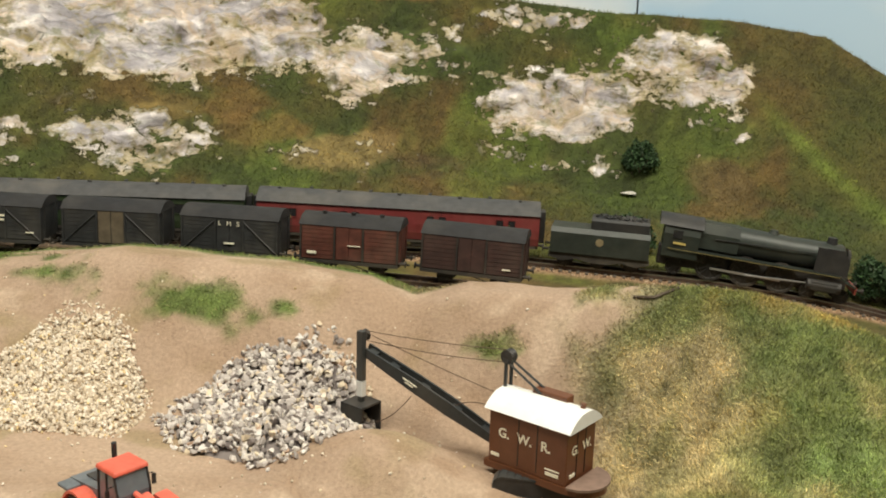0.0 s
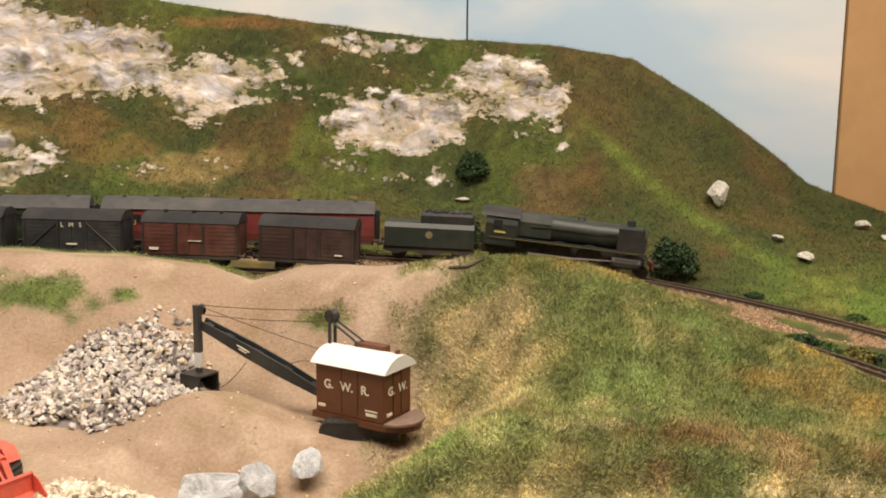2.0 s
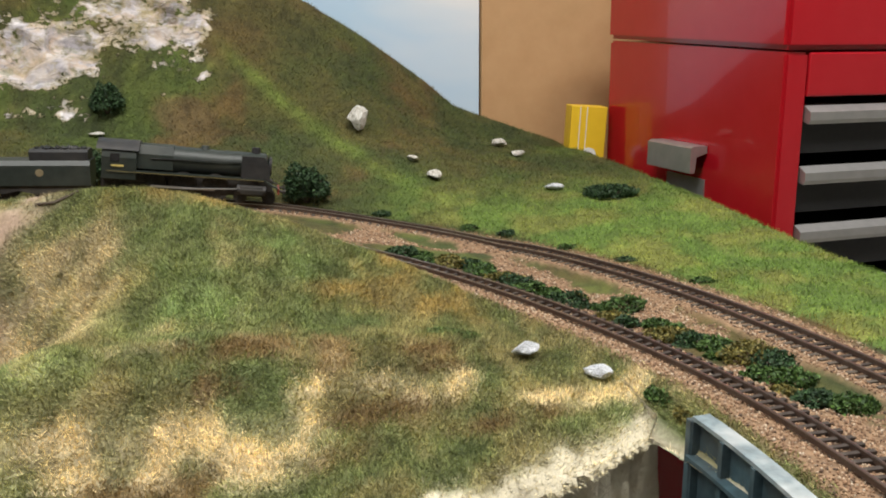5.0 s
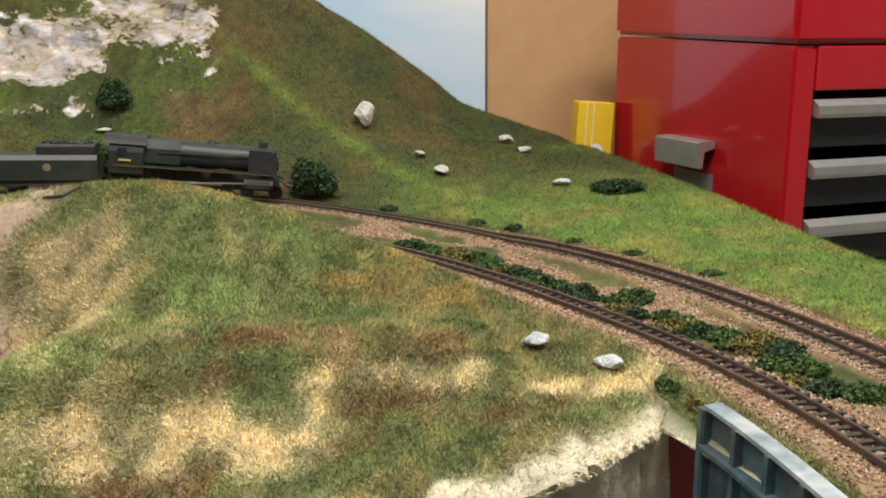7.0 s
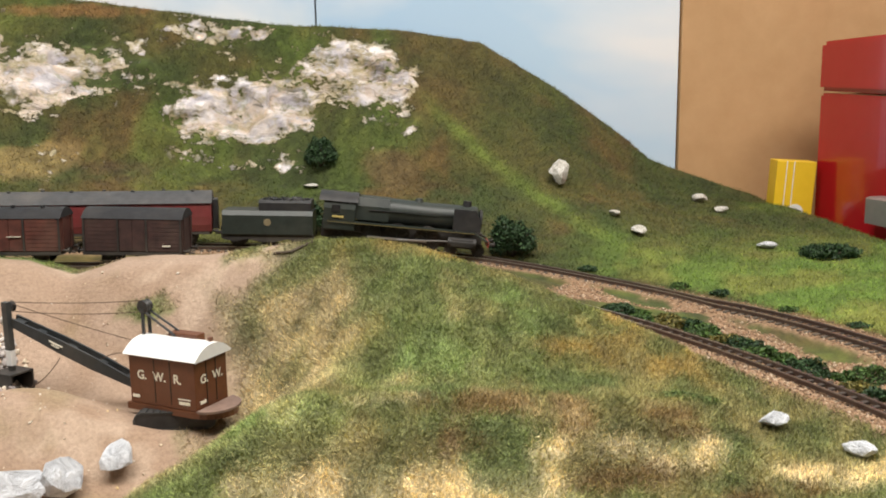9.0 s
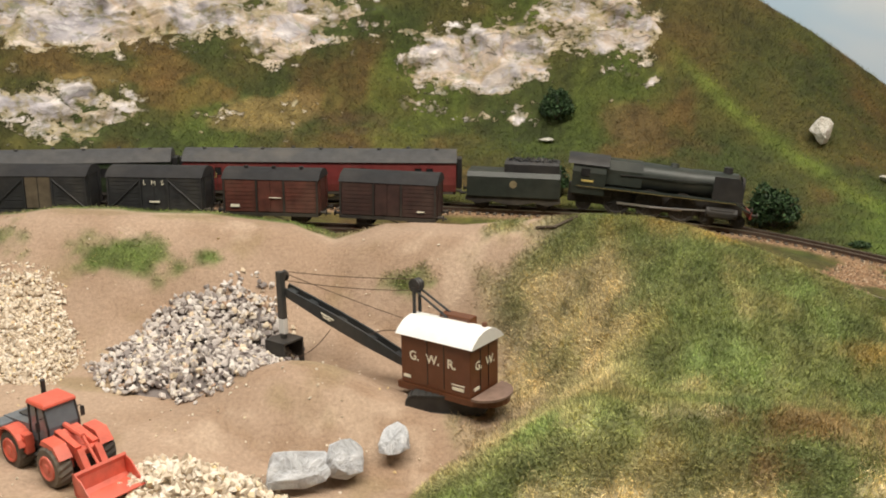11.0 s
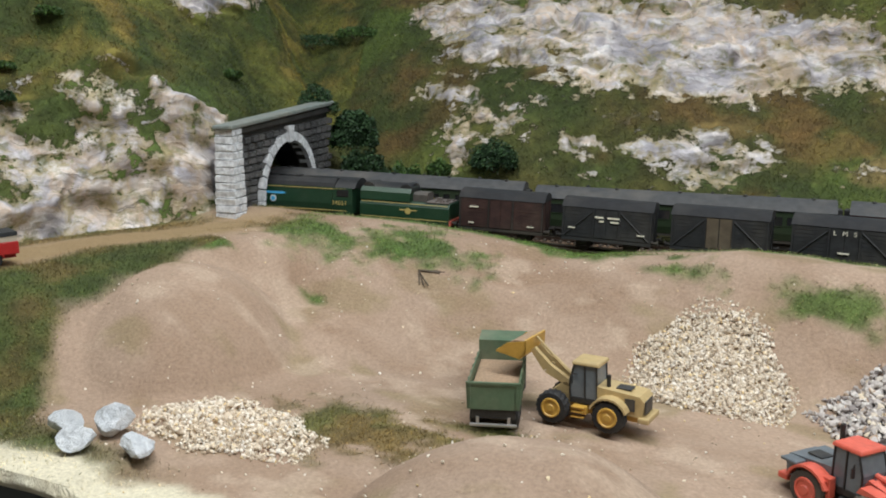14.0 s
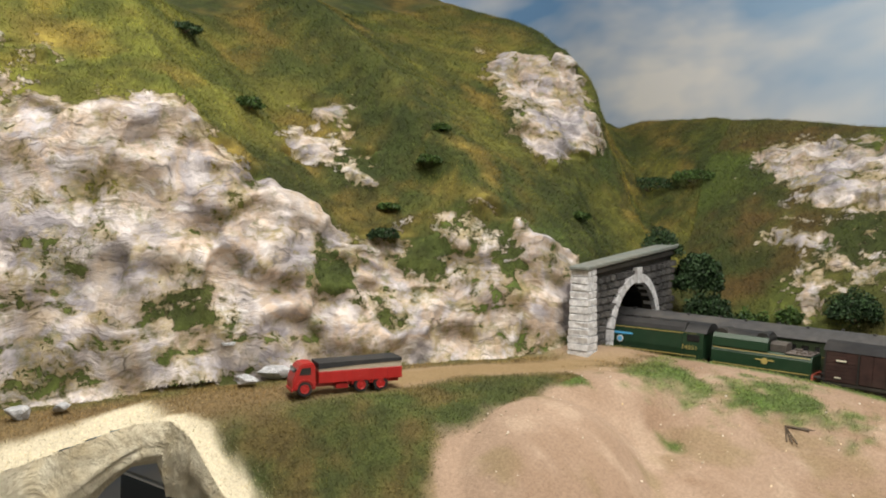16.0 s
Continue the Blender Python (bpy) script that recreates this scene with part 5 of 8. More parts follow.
        b_box(bm, (d * (L + 0.0004) if d > 0 else -L - 0.0054, -0.0075, z0 + 0.001), (L + 0.0054 if d > 0 else -L - 0.0004, 0.0075, z1 + 0.002), 0.0008)
        part("gangway", bm, M_BLACK, t, "black corridor bellows")
        buffers(t, d * L, d, 0.0125)
    return t


def set_on(t, at, s):
    x, y, a = at(s)
    slope = (float(rail_z(x + 0.02 * math.cos(a))) - float(rail_z(x - 0.02 * math.cos(a)))) / 0.04
    t.matrix_basis = Matrix.Translation((x, y, float(rail_z(x)))) @ Matrix.Rotation(a, 4, "Z") @ Matrix.Rotation(-math.atan(slope), 4, "Y")
    return t


Z0, ZW0, ZW1 = 0.0125, 0.0250, 0.0330
big = [(lerp(-0.108, 0.108, k / 7), 0.018, ZW0, ZW1) for k in range(8)]
small = [(lerp(-0.108, 0.108, k / 7) + 0.0145, 0.004, ZW0 + 0.0006, ZW1 - 0.0002) for k in range(8)]
coach_a = build_coach("passenger_coach", "dark green passenger coach with grey roof and wide windows", big + small, M_COACH, M_ROOF, doors=(-0.122, -0.0775, 0.0, 0.0465, 0.122), group="green coaches of the passenger train")
bw = [(-0.110, 0.004, ZW0, ZW1), (-0.1045, 0.004, ZW0, ZW1), (-0.047, 0.0045, ZW0, ZW1), (-0.0405, 0.0045, ZW0, ZW1)]
bw += [(0.004 + 0.0105 * k, 0.0062 if k % 3 else 0.0042, ZW0, ZW1) for k in range(11)]
coach_b = build_coach("brake_coach", "dark green brake coach with grey roof and few windows", bw, M_COACH, M_ROOF, white_at=0.118, doors=(-0.107, -0.0437, 0.010, 0.041, 0.073, 0.100), group="green coaches of the passenger train")
vw = [(-0.098, 0.006, ZW0 + 0.001, ZW1), (-0.088, 0.006, ZW0 + 0.001, ZW1), (-0.045, 0.006, ZW0 + 0.001, ZW1), (-0.035, 0.006, ZW0 + 0.001, ZW1), (0.028, 0.006, ZW0 + 0.001, ZW1),
      (0.038, 0.006, ZW0 + 0.001, ZW1), (0.086, 0.006, ZW0 + 0.001, ZW1), (0.096, 0.006, ZW0 + 0.001, ZW1)]
van_red = build_coach("parcels_van", "weathered crimson parcels van with a dark grey roof", vw, M_VANRED, M_ROOF, length=0.238, doors=(-0.093, -0.04, 0.033, 0.091))


def boiler(bm, stations, seg=28, zc=0.0305):
    rings = []
    for x, r in stations:
        rings.append([bm.verts.new((x, math.cos(2 * math.pi * k / seg) * r, zc + math.sin(2 * math.pi * k / seg) * r)) for k in range(seg)])
    for a, b in zip(rings, rings[1:]):
        for k in range(seg):
            bm.faces.new((a[k], a[(k + 1) % seg], b[(k + 1) % seg], b[k]))
    bm.faces.new(rings[0][::-1])
    bm.faces.new(rings[-1])
    bmesh.ops.recalc_face_normals(bm, faces=bm.faces)


def rods(parent, xs, r, y, x_cyl):
    for s in (-1, 1):
        bm = bmesh.new()
        b_box(bm, (xs[0], s * y - 0.0005, r - 0.0025), (xs[-1], s * y + 0.0005, r - 0.0008))
        b_cyl(bm, (xs[1], s * (y + 0.0012), r - 0.002), (x_cyl, s * (y + 0.0012), r + 0.0012), 0.0007, seg=6)
        part("coupling_rod", bm, M_ALU, parent, "bright steel rod")


def tender_body(t, L, w, mat, top_z, z0=0.0125):
    bm = bmesh.new()
    b_prism(bm, [(-w, z0), (-w, top_z - 0.004), (-w + 0.0025, top_z), (w - 0.0025, top_z), (w, top_z - 0.004), (w, z0)], -L, L, axis="x")
    return part("tank", bm, mat, t)


def loco_one():
    """Black express engine with smoke deflectors; front towards +x."""
    t = empty("steam_locomotive", None, "sooty dark green steam locomotive with smoke deflectors", "locomotive")
    bm = bmesh.new()
    boiler(bm, [(-0.040, 0.0125), (-0.015, 0.0125), (0.030, 0.0112), (0.0315, 0.0116), (0.066, 0.0116), (0.068, 0.0105), (0.0700, 0.006)], zc=0.0335)
    part("boiler", bm, M_LOCO1, t, smooth=True)
    bm = bmesh.new()
    b_cyl(bm, (0.070, 0, 0.0335), (0.0725, 0, 0.0335), 0.0095, 0.0085, 24)
    part("smokebox_door", bm, M_BLACK, t)
    bm = bmesh.new()
    b_prism(bm, [(-0.013, 0.0255), (-0.0125, 0.038), (-0.009, 0.0455), (0.009, 0.0455), (0.0125, 0.038), (0.013, 0.0255)], -0.042, -0.012, axis="x")
    part("firebox", bm, M_LOCO1, t)
    bm = bmesh.new()
    b_cyl(bm, (0.058, 0, 0.044), (0.058, 0, 0.0495), 0.0042, 0.0036, 16)
    part("chimney", bm, M_BLACK, t)
    bm = bmesh.new()
    b_cyl(bm, (0.014, 0, 0.044), (0.014, 0, 0.0478), 0.0045, 0.0030, 16)
    part("dome", bm, M_LOCO1, t)
    for s in (-1, 1):
        bm = bmesh.new()
        b_prism(bm, [(0.046, 0.0235), (0.046, 0.043), (0.0655, 0.043), (0.071, 0.034), (0.071, 0.0235)], s * 0.0152 - 0.0004, s * 0.0152 + 0.0004)
        part("smoke_deflector", bm, M_BLACK, t)
        bm = bmesh.new()
        b_box(bm, (-0.042, s * 0.0135 - 0.0035, 0.0222), (0.066, s * 0.0135 + 0.0035, 0.0234))
        b_prism(bm, [(0.066, 0.0222), (0.066, 0.0234), (0.073, 0.0190), (0.079, 0.0165), (0.079, 0.0153), (0.072, 0.0178)], s * 0.0135 - 0.0035, s * 0.0135 + 0.0035)
        part("running_plate", bm, M_LOCO1, t)
        bm = bmesh.new()
        b_box(bm, (-0.066, s * 0.0172 - 0.0002, 0.0219), (0.066, s * 0.0172 + 0.0002, 0.0224))
        part("lining", bm, M_DULLLINE, t, "dull yellow lining stripe")
        bm = bmesh.new()
        b_box(bm, (0.045, s * 0.0155 - 0.004, 0.009), (0.066, s * 0.0155 + 0.003, 0.0175), 0.0015)
        b_cyl(bm, (0.043, s * 0.0155, 0.0132), (0.068, s * 0.0155, 0.0132), 0.0044, seg=14)
        part("cylinder", bm, M_BLACK, t)
        bm = bmesh.new()
        b_tube(bm, [(-0.03, s * 0.0132, 0.0345), (0.045, s * 0.0125, 0.0370)], 0.0005, 5)
        part("handrail", bm, M_BLACK, t)
    # cab
    bm = bmesh.new()
    b_prism(bm, [(-0.0160, 0.0155), (-0.0168, 0.034), (-0.0145, 0.0415), (0.0145, 0.0415), (0.0168, 0.034), (0.0160, 0.0155)], -0.070, -0.042, axis="x")
    cab = part("cab", bm, M_LOCO1, t)
    bm = bmesh.new()
    b_prism(bm, arc_roof(0.0165, 0.0405, 0.0075), -0.0745, -0.040, axis="x")
    part("cab_roof", bm, M_BLACK, cab)
    for s in (-1, 1):
        bm = bmesh.new()
        b_box(bm, (-0.063, s * 0.0166 - 0.0006, 0.0305), (-0.0555, s * 0.0166 + 0.0006, 0.0375), 0.0004)
        part("cab_window", bm, M_GLASSC, cab)
        bm = bmesh.new()
        b_box(bm, (-0.062, s * 0.0171 - 0.0002, 0.0262), (-0.052, s * 0.0171 + 0.0002, 0.0278))
        part("number_bar", bm, M_YELLOWL, cab)
    bm = bmesh.new()
    b_box(bm, (-0.072, -0.0060, 0.006), (0.074, 0.0060, 0.022), 0.001)
    b_box(bm, (-0.070, -0.0130, 0.0135), (-0.035, 0.0130, 0.0215), 0.001)
    part("main_frame", bm, M_UNDER, t)
    bm = bmesh.new()
    b_box(bm, (0.0785, -0.0155, 0.0105), (0.0800, 0.0155, 0.0160), 0.0003)
    part("buffer_beam", bm, paint("buffer_beam_red", (0.25, 0.03, 0.02), 0.5), t, "red buffer beam")
    buffers(t, 0.080, 1, 0.0135)
    drv = (-0.030, -0.003, 0.024)
    for x in drv:
        for y in (-0.0095, 0.0095):
            wheel_part(t, x, y, 0.0123, spokes=14, name="driving_wheel")
    rods(t, drv, 0.0123, 0.0122, 0.05)
    for x in (0.046, 0.071):
        for y in (-0.0088, 0.0088):
            wheel_part(t, x, y, 0.0060, spokes=10)
    for y in (-0.0088, 0.0088):
        wheel_part(t, -0.058, y, 0.0066, spokes=10)
    return t


def tender_one():
    t = empty("locomotive_tender", None, "dark green high-sided tender loaded with coal", "tender")
    tender_body(t, 0.040, 0.0160, M_LOCO1, 0.0335)
    bm = bmesh.new()
    b_prism(bm, [(-0.0132, 0.0335), (-0.0132, 0.0405), (-0.011, 0.0425), (0.011, 0.0425), (0.0132, 0.0405), (0.0132, 0.0335)], -0.008, 0.0385, axis="x")
    part("coal_bunker", bm, M_BLACK, t)
    bm = bmesh.new()
    for k in range(60):
        x, y = random.uniform(-0.006, 0.036), random.uniform(-0.009, 0.009)
        b_box(bm, (-0.0012, -0.0012, -0.001), (0.0012, 0.0012, 0.001), 0, pose(x, y, 0.0428, random.uniform(0, 90), random.uniform(0, 90), random.uniform(0, 90)))
    part("coal", bm, M_BLACK, t)
    for s in (-1, 1):
        bm = bmesh.new()
        b_cyl(bm, (0, s * 0.0160, 0.0235), (0, s * 0.0163, 0.0235), 0.0032, seg=20)
        part("crest", bm, paint("faded_crest", (0.20, 0.16, 0.09), 0.5), t, "faded round transfer")
    bm = bmesh.new()
    b_box(bm, (-0.040, -0.0128, 0.0085), (0.040, 0.0128, 0.0125))
    for s in (-1, 1):
        b_prism(bm, [(-0.041, 0.0125), (0.041, 0.0125), (0.041, 0.0085), (0.030, 0.0055), (0.018, 0.0080), (0.006, 0.0055), (-0.006, 0.0055), (-0.018, 0.0080), (-0.030, 0.0055), (-0.041, 0.0085)], s * 0.0140 - 0.0006, s * 0.0140 + 0.0006)
    part("frame", bm, M_UNDER, t)
    for x in (-0.027, 0.0, 0.027):
        for y in (-0.0088, 0.0088):
            wheel_part(t, x, y, 0.0068, spokes=10)
    buffers(t, -0.041, -1)
    return t


def loco_two():
    """Air-smoothed green engine; front towards -x."""
    t = empty("steam_locomotive", None, "brunswick green air-smoothed steam locomotive with a slab-sided casing", "locomotive")
    side = [(-0.0158, 0.0150), (-0.0166, 0.0225), (-0.0160, 0.0355), (-0.0125, 0.0430)]
    sect = side + [(-0.0075, 0.0462), (0.0075, 0.0462)] + [(-a, b) for a, b in side[::-1]]
    # casing side and top
    bm = bmesh.new()
    low = [(-0.0158, 0.0150), (-0.0166, 0.0225), (-0.0159, 0.0375), (0.0159, 0.0375), (0.0166, 0.0225), (0.0158, 0.0150)]
    b_prism(bm, low, -0.066, 0.060, axis="x")
    part("casing", bm, M_LOCO2, t)
    bm = bmesh.new()
    b_prism(bm, [(-0.0160, 0.0375), (-0.0142, 0.0412), (-0.0095, 0.0450), (0.0095, 0.0450), (0.0142, 0.0412), (0.0160, 0.0375)], -0.072, 0.062, axis="x")
    part("casing_top", bm, M_BLACK, t, "matt black top of the casing")
    # sloping front, with curved deflector sheets
    bm = bmesh.new()
    va = [bm.verts.new((-0.066, y, z)) for y, z in low]
    vb = [bm.verts.new((-0.081 + (0.0375 - z) * -0.02 + (0.006 if z > 0.03 else 0), y * 0.96, z)) for y, z in low]
    for k in range(6):
        bm.faces.new((va[k], va[(k + 1) % 6], vb[(k + 1) % 6], vb[k]))
    bm.faces.new(va)
    bm.faces.new(vb[::-1])
    bmesh.ops.recalc_face_normals(bm, faces=bm.faces)
    part("front_casing", bm, M_LOCO2, t)
    for s in (-1, 1):
        bm = bmesh.new()
        b_box(bm, (-0.0668, s * 0.0166 - 0.0004, 0.0150), (-0.0660, s * 0.0166 + 0.0001, 0.0375))
        part("deflector_edge", bm, M_UNDER, t)
        for z, y in ((0.0163, 0.0161), (0.0362, 0.01605)):
            bm = bmesh.new()
            b_box(bm, (-0.079, s * y - 0.0002, z - 0.0003), (0.074, s * y + 0.00035, z + 0.0003))
            part("lining", bm, M_YELLOWL, t, "thin orange lining stripe")
        bm = bmesh.new()
        b_prism(bm, [(-0.014, 0.0298), (-0.012, 0.0312), (0.010, 0.0312), (0.012, 0.0298), (0.008, 0.0290), (-0.010, 0.0290)], s * 0.0164 - 0.0002, s * 0.0164 + 0.0007)
        part("nameplate", bm, M_BLUEPLATE, t, "pale blue nameplate")
        bm = bmesh.new()
        b_cyl(bm, (-0.001, s * 0.0166, 0.0245), (-0.001, s * 0.0172, 0.0245), 0.0032, seg=20)
        sc = part("shield", bm, M_WHITE, t, "white and blue oval shield")
        bm = bmesh.new()
        b_cyl(bm, (-0.001, s * 0.0172, 0.0245), (-0.001, s * 0.0174, 0.0245), 0.0023, seg=20)
        part("shield_centre", bm, M_BLUEPLATE, sc)
    bm = bmesh.new()
    b_cyl(bm, (-0.058, 0, 0.0450), (-0.058, 0, 0.0466), 0.0045, seg=18)
    part("chimney", bm, M_BLACK, t)
    bm = bmesh.new()
    for x in (0.0, 0.018):
        b_box(bm, (x - 0.003, -0.003, 0.0450), (x + 0.003, 0.003, 0.0462), 0.0005)
    part("safety_valve", bm, M_BLACK, t)
    # cab
    bm = bmesh.new()
    b_prism(bm, [(-0.0160, 0.0140), (-0.0168, 0.0225), (-0.0162, 0.0375), (0.0162, 0.0375), (0.0168, 0.0225), (0.0160, 0.0140)], 0.0605, 0.0800, axis="x")
    cab = part("cab", bm, M_LOCO2, t)
    bm = bmesh.new()
    b_prism(bm, arc_roof(0.0163, 0.0372, 0.0085), 0.0625, 0.0825, axis="x")
    part("cab_roof", bm, M_BLACK, cab)
    for s in (-1, 1):
        bm = bmesh.new()
        b_box(bm, (0.0645, s * 0.0163 - 0.0006, 0.0290), (0.0765, s * 0.0163 + 0.0005, 0.0355), 0.0006)
        part("cab_window", bm, M_GLASSC, cab)
        m = Matrix.Translation((0.0675, s * 0.01705, 0.0235)) @ (pose(0, 0, 0, 90, 0, 0) if s < 0 else pose(0, 0, 0, 90, 0, 180))
        text_part("painted_number", "34051", 0.0056, M_YELLOWL, cab, m, 1.1)
    bm = bmesh.new()
    b_box(bm, (-0.074, -0.0060, 0.006), (0.078, 0.0060, 0.0165), 0.001)
    b_box(bm, (0.040, -0.0125, 0.0095), (0.072, 0.0125, 0.0150), 0.001)
    for s in (-1, 1):
        b_cyl(bm, (-0.060, s * 0.0130, 0.0110), (-0.040, s * 0.0130, 0.0110), 0.0040, seg=12)
    part("main_frame", bm, M_UNDER, t)
    bm = bmesh.new()
    b_box(bm, (-0.0835, -0.0155, 0.0110), (-0.0815, 0.0155, 0.0160), 0.0003)
    part("buffer_beam", bm, M_UNDER, t)
    buffers(t, -0.0835, -1, 0.0135)
    drv = (-0.022, 0.006, 0.034)
    for x in drv:
        for y in (-0.0095, 0.0095):
            wheel_part(t, x, y, 0.0122, name="driving_wheel")
    rods(t, drv[::-1], 0.0122, 0.0122, -0.045)
    for x in (-0.068, -0.044):
        for y in (-0.0088, 0.0088):
            wheel_part(t, x, y, 0.0060)
    for y in (-0.0088, 0.0088):
        wheel_part(t, 0.066, y, 0.0066)
    bm = bmesh.new()
    for z in (0.005, 0.008, 0.011):
        for s in (-1, 1):
            b_box(bm, (0.0765, s * 0.0140 - 0.0015, z), (0.0800, s * 0.0140 + 0.0015, z + 0.0005))
    part("step", bm, M_UNDER, t)
    return t


def tender_two():
    t = empty("locomotive_tender", None, "green tender with black coal space and grey top", "tender")
    tender_body(t, 0.0425, 0.0165, M_LOCO2, 0.0300)
    bm = bmesh.new()
    b_prism(bm, [(-0.0160, 0.0300), (-0.0155, 0.0375), (-0.0120, 0.0412), (0.0120, 0.0412), (0.0155, 0.0375), (0.0160, 0.0300)], -0.0425, 0.0055, axis="x")
    part("raised_side", bm, M_LOCO2, t)
    bm = bmesh.new()
    b_prism(bm, arc_roof(0.0135, 0.0390, 0.0062), -0.041, 0.0045, axis="x")
    for x in (-0.036, 0.0):
        b_cyl(bm, (x, -0.0118, 0.0395), (x, 0.0118, 0.0395), 0.0058, seg=16)
    part("coal_space", bm, M_BLACK, t)
    bm = bmesh.new()
    b_prism(bm, [(-0.0095, 0.0302), (-0.0095, 0.0362), (-0.006, 0.0382), (0.006, 0.0382), (0.0095, 0.0362), (0.0095, 0.0302)], 0.0062, 0.0195, axis="x")
    part("vacuum_tank", bm, paint("grey_brown_top", (0.075, 0.066, 0.060), 0.6), t, "grey tank on the tender top")
    bm = bmesh.new()
    b_box(bm, (0.0200, -0.0150, 0.0301), (0.0415, 0.0150, 0.0312), 0.0004)
    b_cyl(bm, (0.028, 0.003, 0.0312), (0.028, 0.003, 0.0335), 0.0025, seg=12)
    for k in range(12):
        x, y = random.uniform(0.022, 0.040), random.uniform(-0.012, 0.012)
        b_box(bm, (-0.001, -0.001, 0), (0.001, 0.001, 0.0014), 0, pose(x, y, 0.0312, 0, 0, random.uniform(0, 90)))
    part("rear_deck", bm, paint("grey_brown_deck", (0.12, 0.10, 0.09), 0.7), t, "dusty grey rear deck")
    for s in (-1, 1):
        for z in (0.0150, 0.0285):
            bm = bmesh.new()
            b_box(bm, (-0.041, s * 0.0166 - 0.0001, z - 0.0003), (0.041, s * 0.0166 + 0.0002, z + 0.0003))
            part("lining", bm, M_YELLOWL, t, "thin orange lining stripe")
        bm = bmesh.new()
        b_cyl(bm, (0.004, s * 0.0165, 0.0218), (0.004, s * 0.0169, 0.0218), 0.0028, seg=18)
        b_box(bm, (-0.004, s * 0.0167 - 0.0002, 0.0222), (0.012, s * 0.0167 + 0.0002, 0.0232))
        part("crest", bm, M_YELLOWL, t, "yellow and red round crest")
    bm = bmesh.new()
    b_box(bm, (-0.0425, -0.0128, 0.0085), (0.0425, 0.0128, 0.0125))
    for s in (-1, 1):
        b_prism(bm, [(-0.0425, 0.0125), (0.0425, 0.0125), (0.0425, 0.0085), (0.030, 0.0055), (0.018, 0.0080), (0.006, 0.0055), (-0.006, 0.0055), (-0.018, 0.0080), (-0.030, 0.0055), (-0.0425, 0.0085)], s * 0.0140 - 0.0006, s * 0.0140 + 0.0006)
    part("frame", bm, M_UNDER, t)
    bm = bmesh.new()
    b_box(bm, (0.0425, -0.0155, 0.0108), (0.0437, 0.0155, 0.0155))
    part("buffer_beam", bm, M_REDM, t, "red rear buffer beam")
    for x in (-0.027, 0.0, 0.027):
        for y in (-0.0088, 0.0088):
            wheel_part(t, x, y, 0.0068)
    buffers(t, 0.0437, 1)
    return t


def goods_van(label, body_mat, roof_mat=None, planks=True, braces=True, door_mat=None, text=None, vents=False, bars=()):
    """A four-wheeled covered van: planked body, curved roof, framing, doors and running gear."""
    t = empty("goods_van", None, label, "goods van", "vans of the goods train")
    L, H, z0, z1 = 0.0375, 0.0160, 0.0125, 0.0385
    bm = bmesh.new()
    b_box(bm, (-L, -H, z0), (L, H, z1), 0.0004)
    part("body", bm, body_mat, t)
    bm = bmesh.new()
    rf = arc_roof(H + 0.0008, z1 - 0.0004, 0.0072)
    b_prism(bm, rf, -L - 0.0008, L + 0.0008, axis="x")
    r = part("roof", bm, roof_mat or M_VANROOF, t)
    if vents:
        for x in (-0.022, 0.0, 0.022):
            bm = bmesh.new()
            b_cyl(bm, (x, -0.004, z1 + 0.006), (x, -0.004, z1 + 0.0085), 0.0014, 0.0018, 8)
            part("roof_vent", bm, roof_mat or M_VANROOF, r)
    for s in (-1, 1):
        if planks:
            for side in ((-L + 0.0012, -0.0105), (0.0105, L - 0.0012)):
                n = 8
                for k in range(n):
                    za, zb = lerp(z0 + 0.0006, z1 - 0.0006, k / n), lerp(z0 + 0.0006, z1 - 0.0006, (k + 1) / n) - 0.00035
                    bm = bmesh.new()
                    b_box(bm, (side[0], s * H - 0.0004, za), (side[1], s * H + 0.0004, zb))
                    part("plank", bm, body_mat, t)
        for xa, xb in ((-0.0098, -0.0003), (0.0003, 0.0098)):
            bm = bmesh.new()
            b_box(bm, (xa, s * H - 0.0004, z0 + 0.0006), (xb, s * H + 0.0007, z1 - 0.0010), 0.0002)
            b_box(bm, (xa + 0.001, s * H, z0 + 0.012), (xb - 0.001, s * H + 0.0011, z0 + 0.0132))
            part("door", bm, door_mat or body_mat, t)
        y = s * (H + 0.0007)
        frame_mat = body_mat if braces else M_UNDER
        for x in (-L + 0.0008, -0.0108, 0.0108, L - 0.0008):
            bm = bmesh.new()
            b_box(bm, (x - 0.0007, y - 0.0005, z0), (x + 0.0007, y + 0.0004, z1 - 0.0006))
            part("side_post", bm, frame_mat, t)
        if braces:
            for a, b in (((-L + 0.0015, z0 + 0.0004), (-0.0115, z1 - 0.003)), ((L - 0.0015, z0 + 0.0004), (0.0115, z1 - 0.003))):
                p, q = Vector((a[0], y, a[1])), Vector((b[0], y, b[1]))
                bm = bmesh.new()
                b_cyl(bm, p, q, 0.0006, seg=4)
                part("brace", bm, frame_mat, t)
        bm = bmesh.new()
        b_box(bm, (-L, y - 0.0006, z0 - 0.0026), (L, y + 0.0002, z0 - 0.0002))
        part("solebar", bm, frame_mat, t)
        m0 = pose(0, 0, 0, 90, 0, 0) if s < 0 else pose(0, 0, 0, 90, 0, 180)
        if text:
            text_part("painted_letters", text, 0.0050, M_LETTER, t, Matrix.Translation((-s * 0.0 , s * (H + 0.0013), z0 + 0.0215)) @ m0, 1.5)
        for bx, bz, bw, bh in bars:
            bm = bmesh.new()
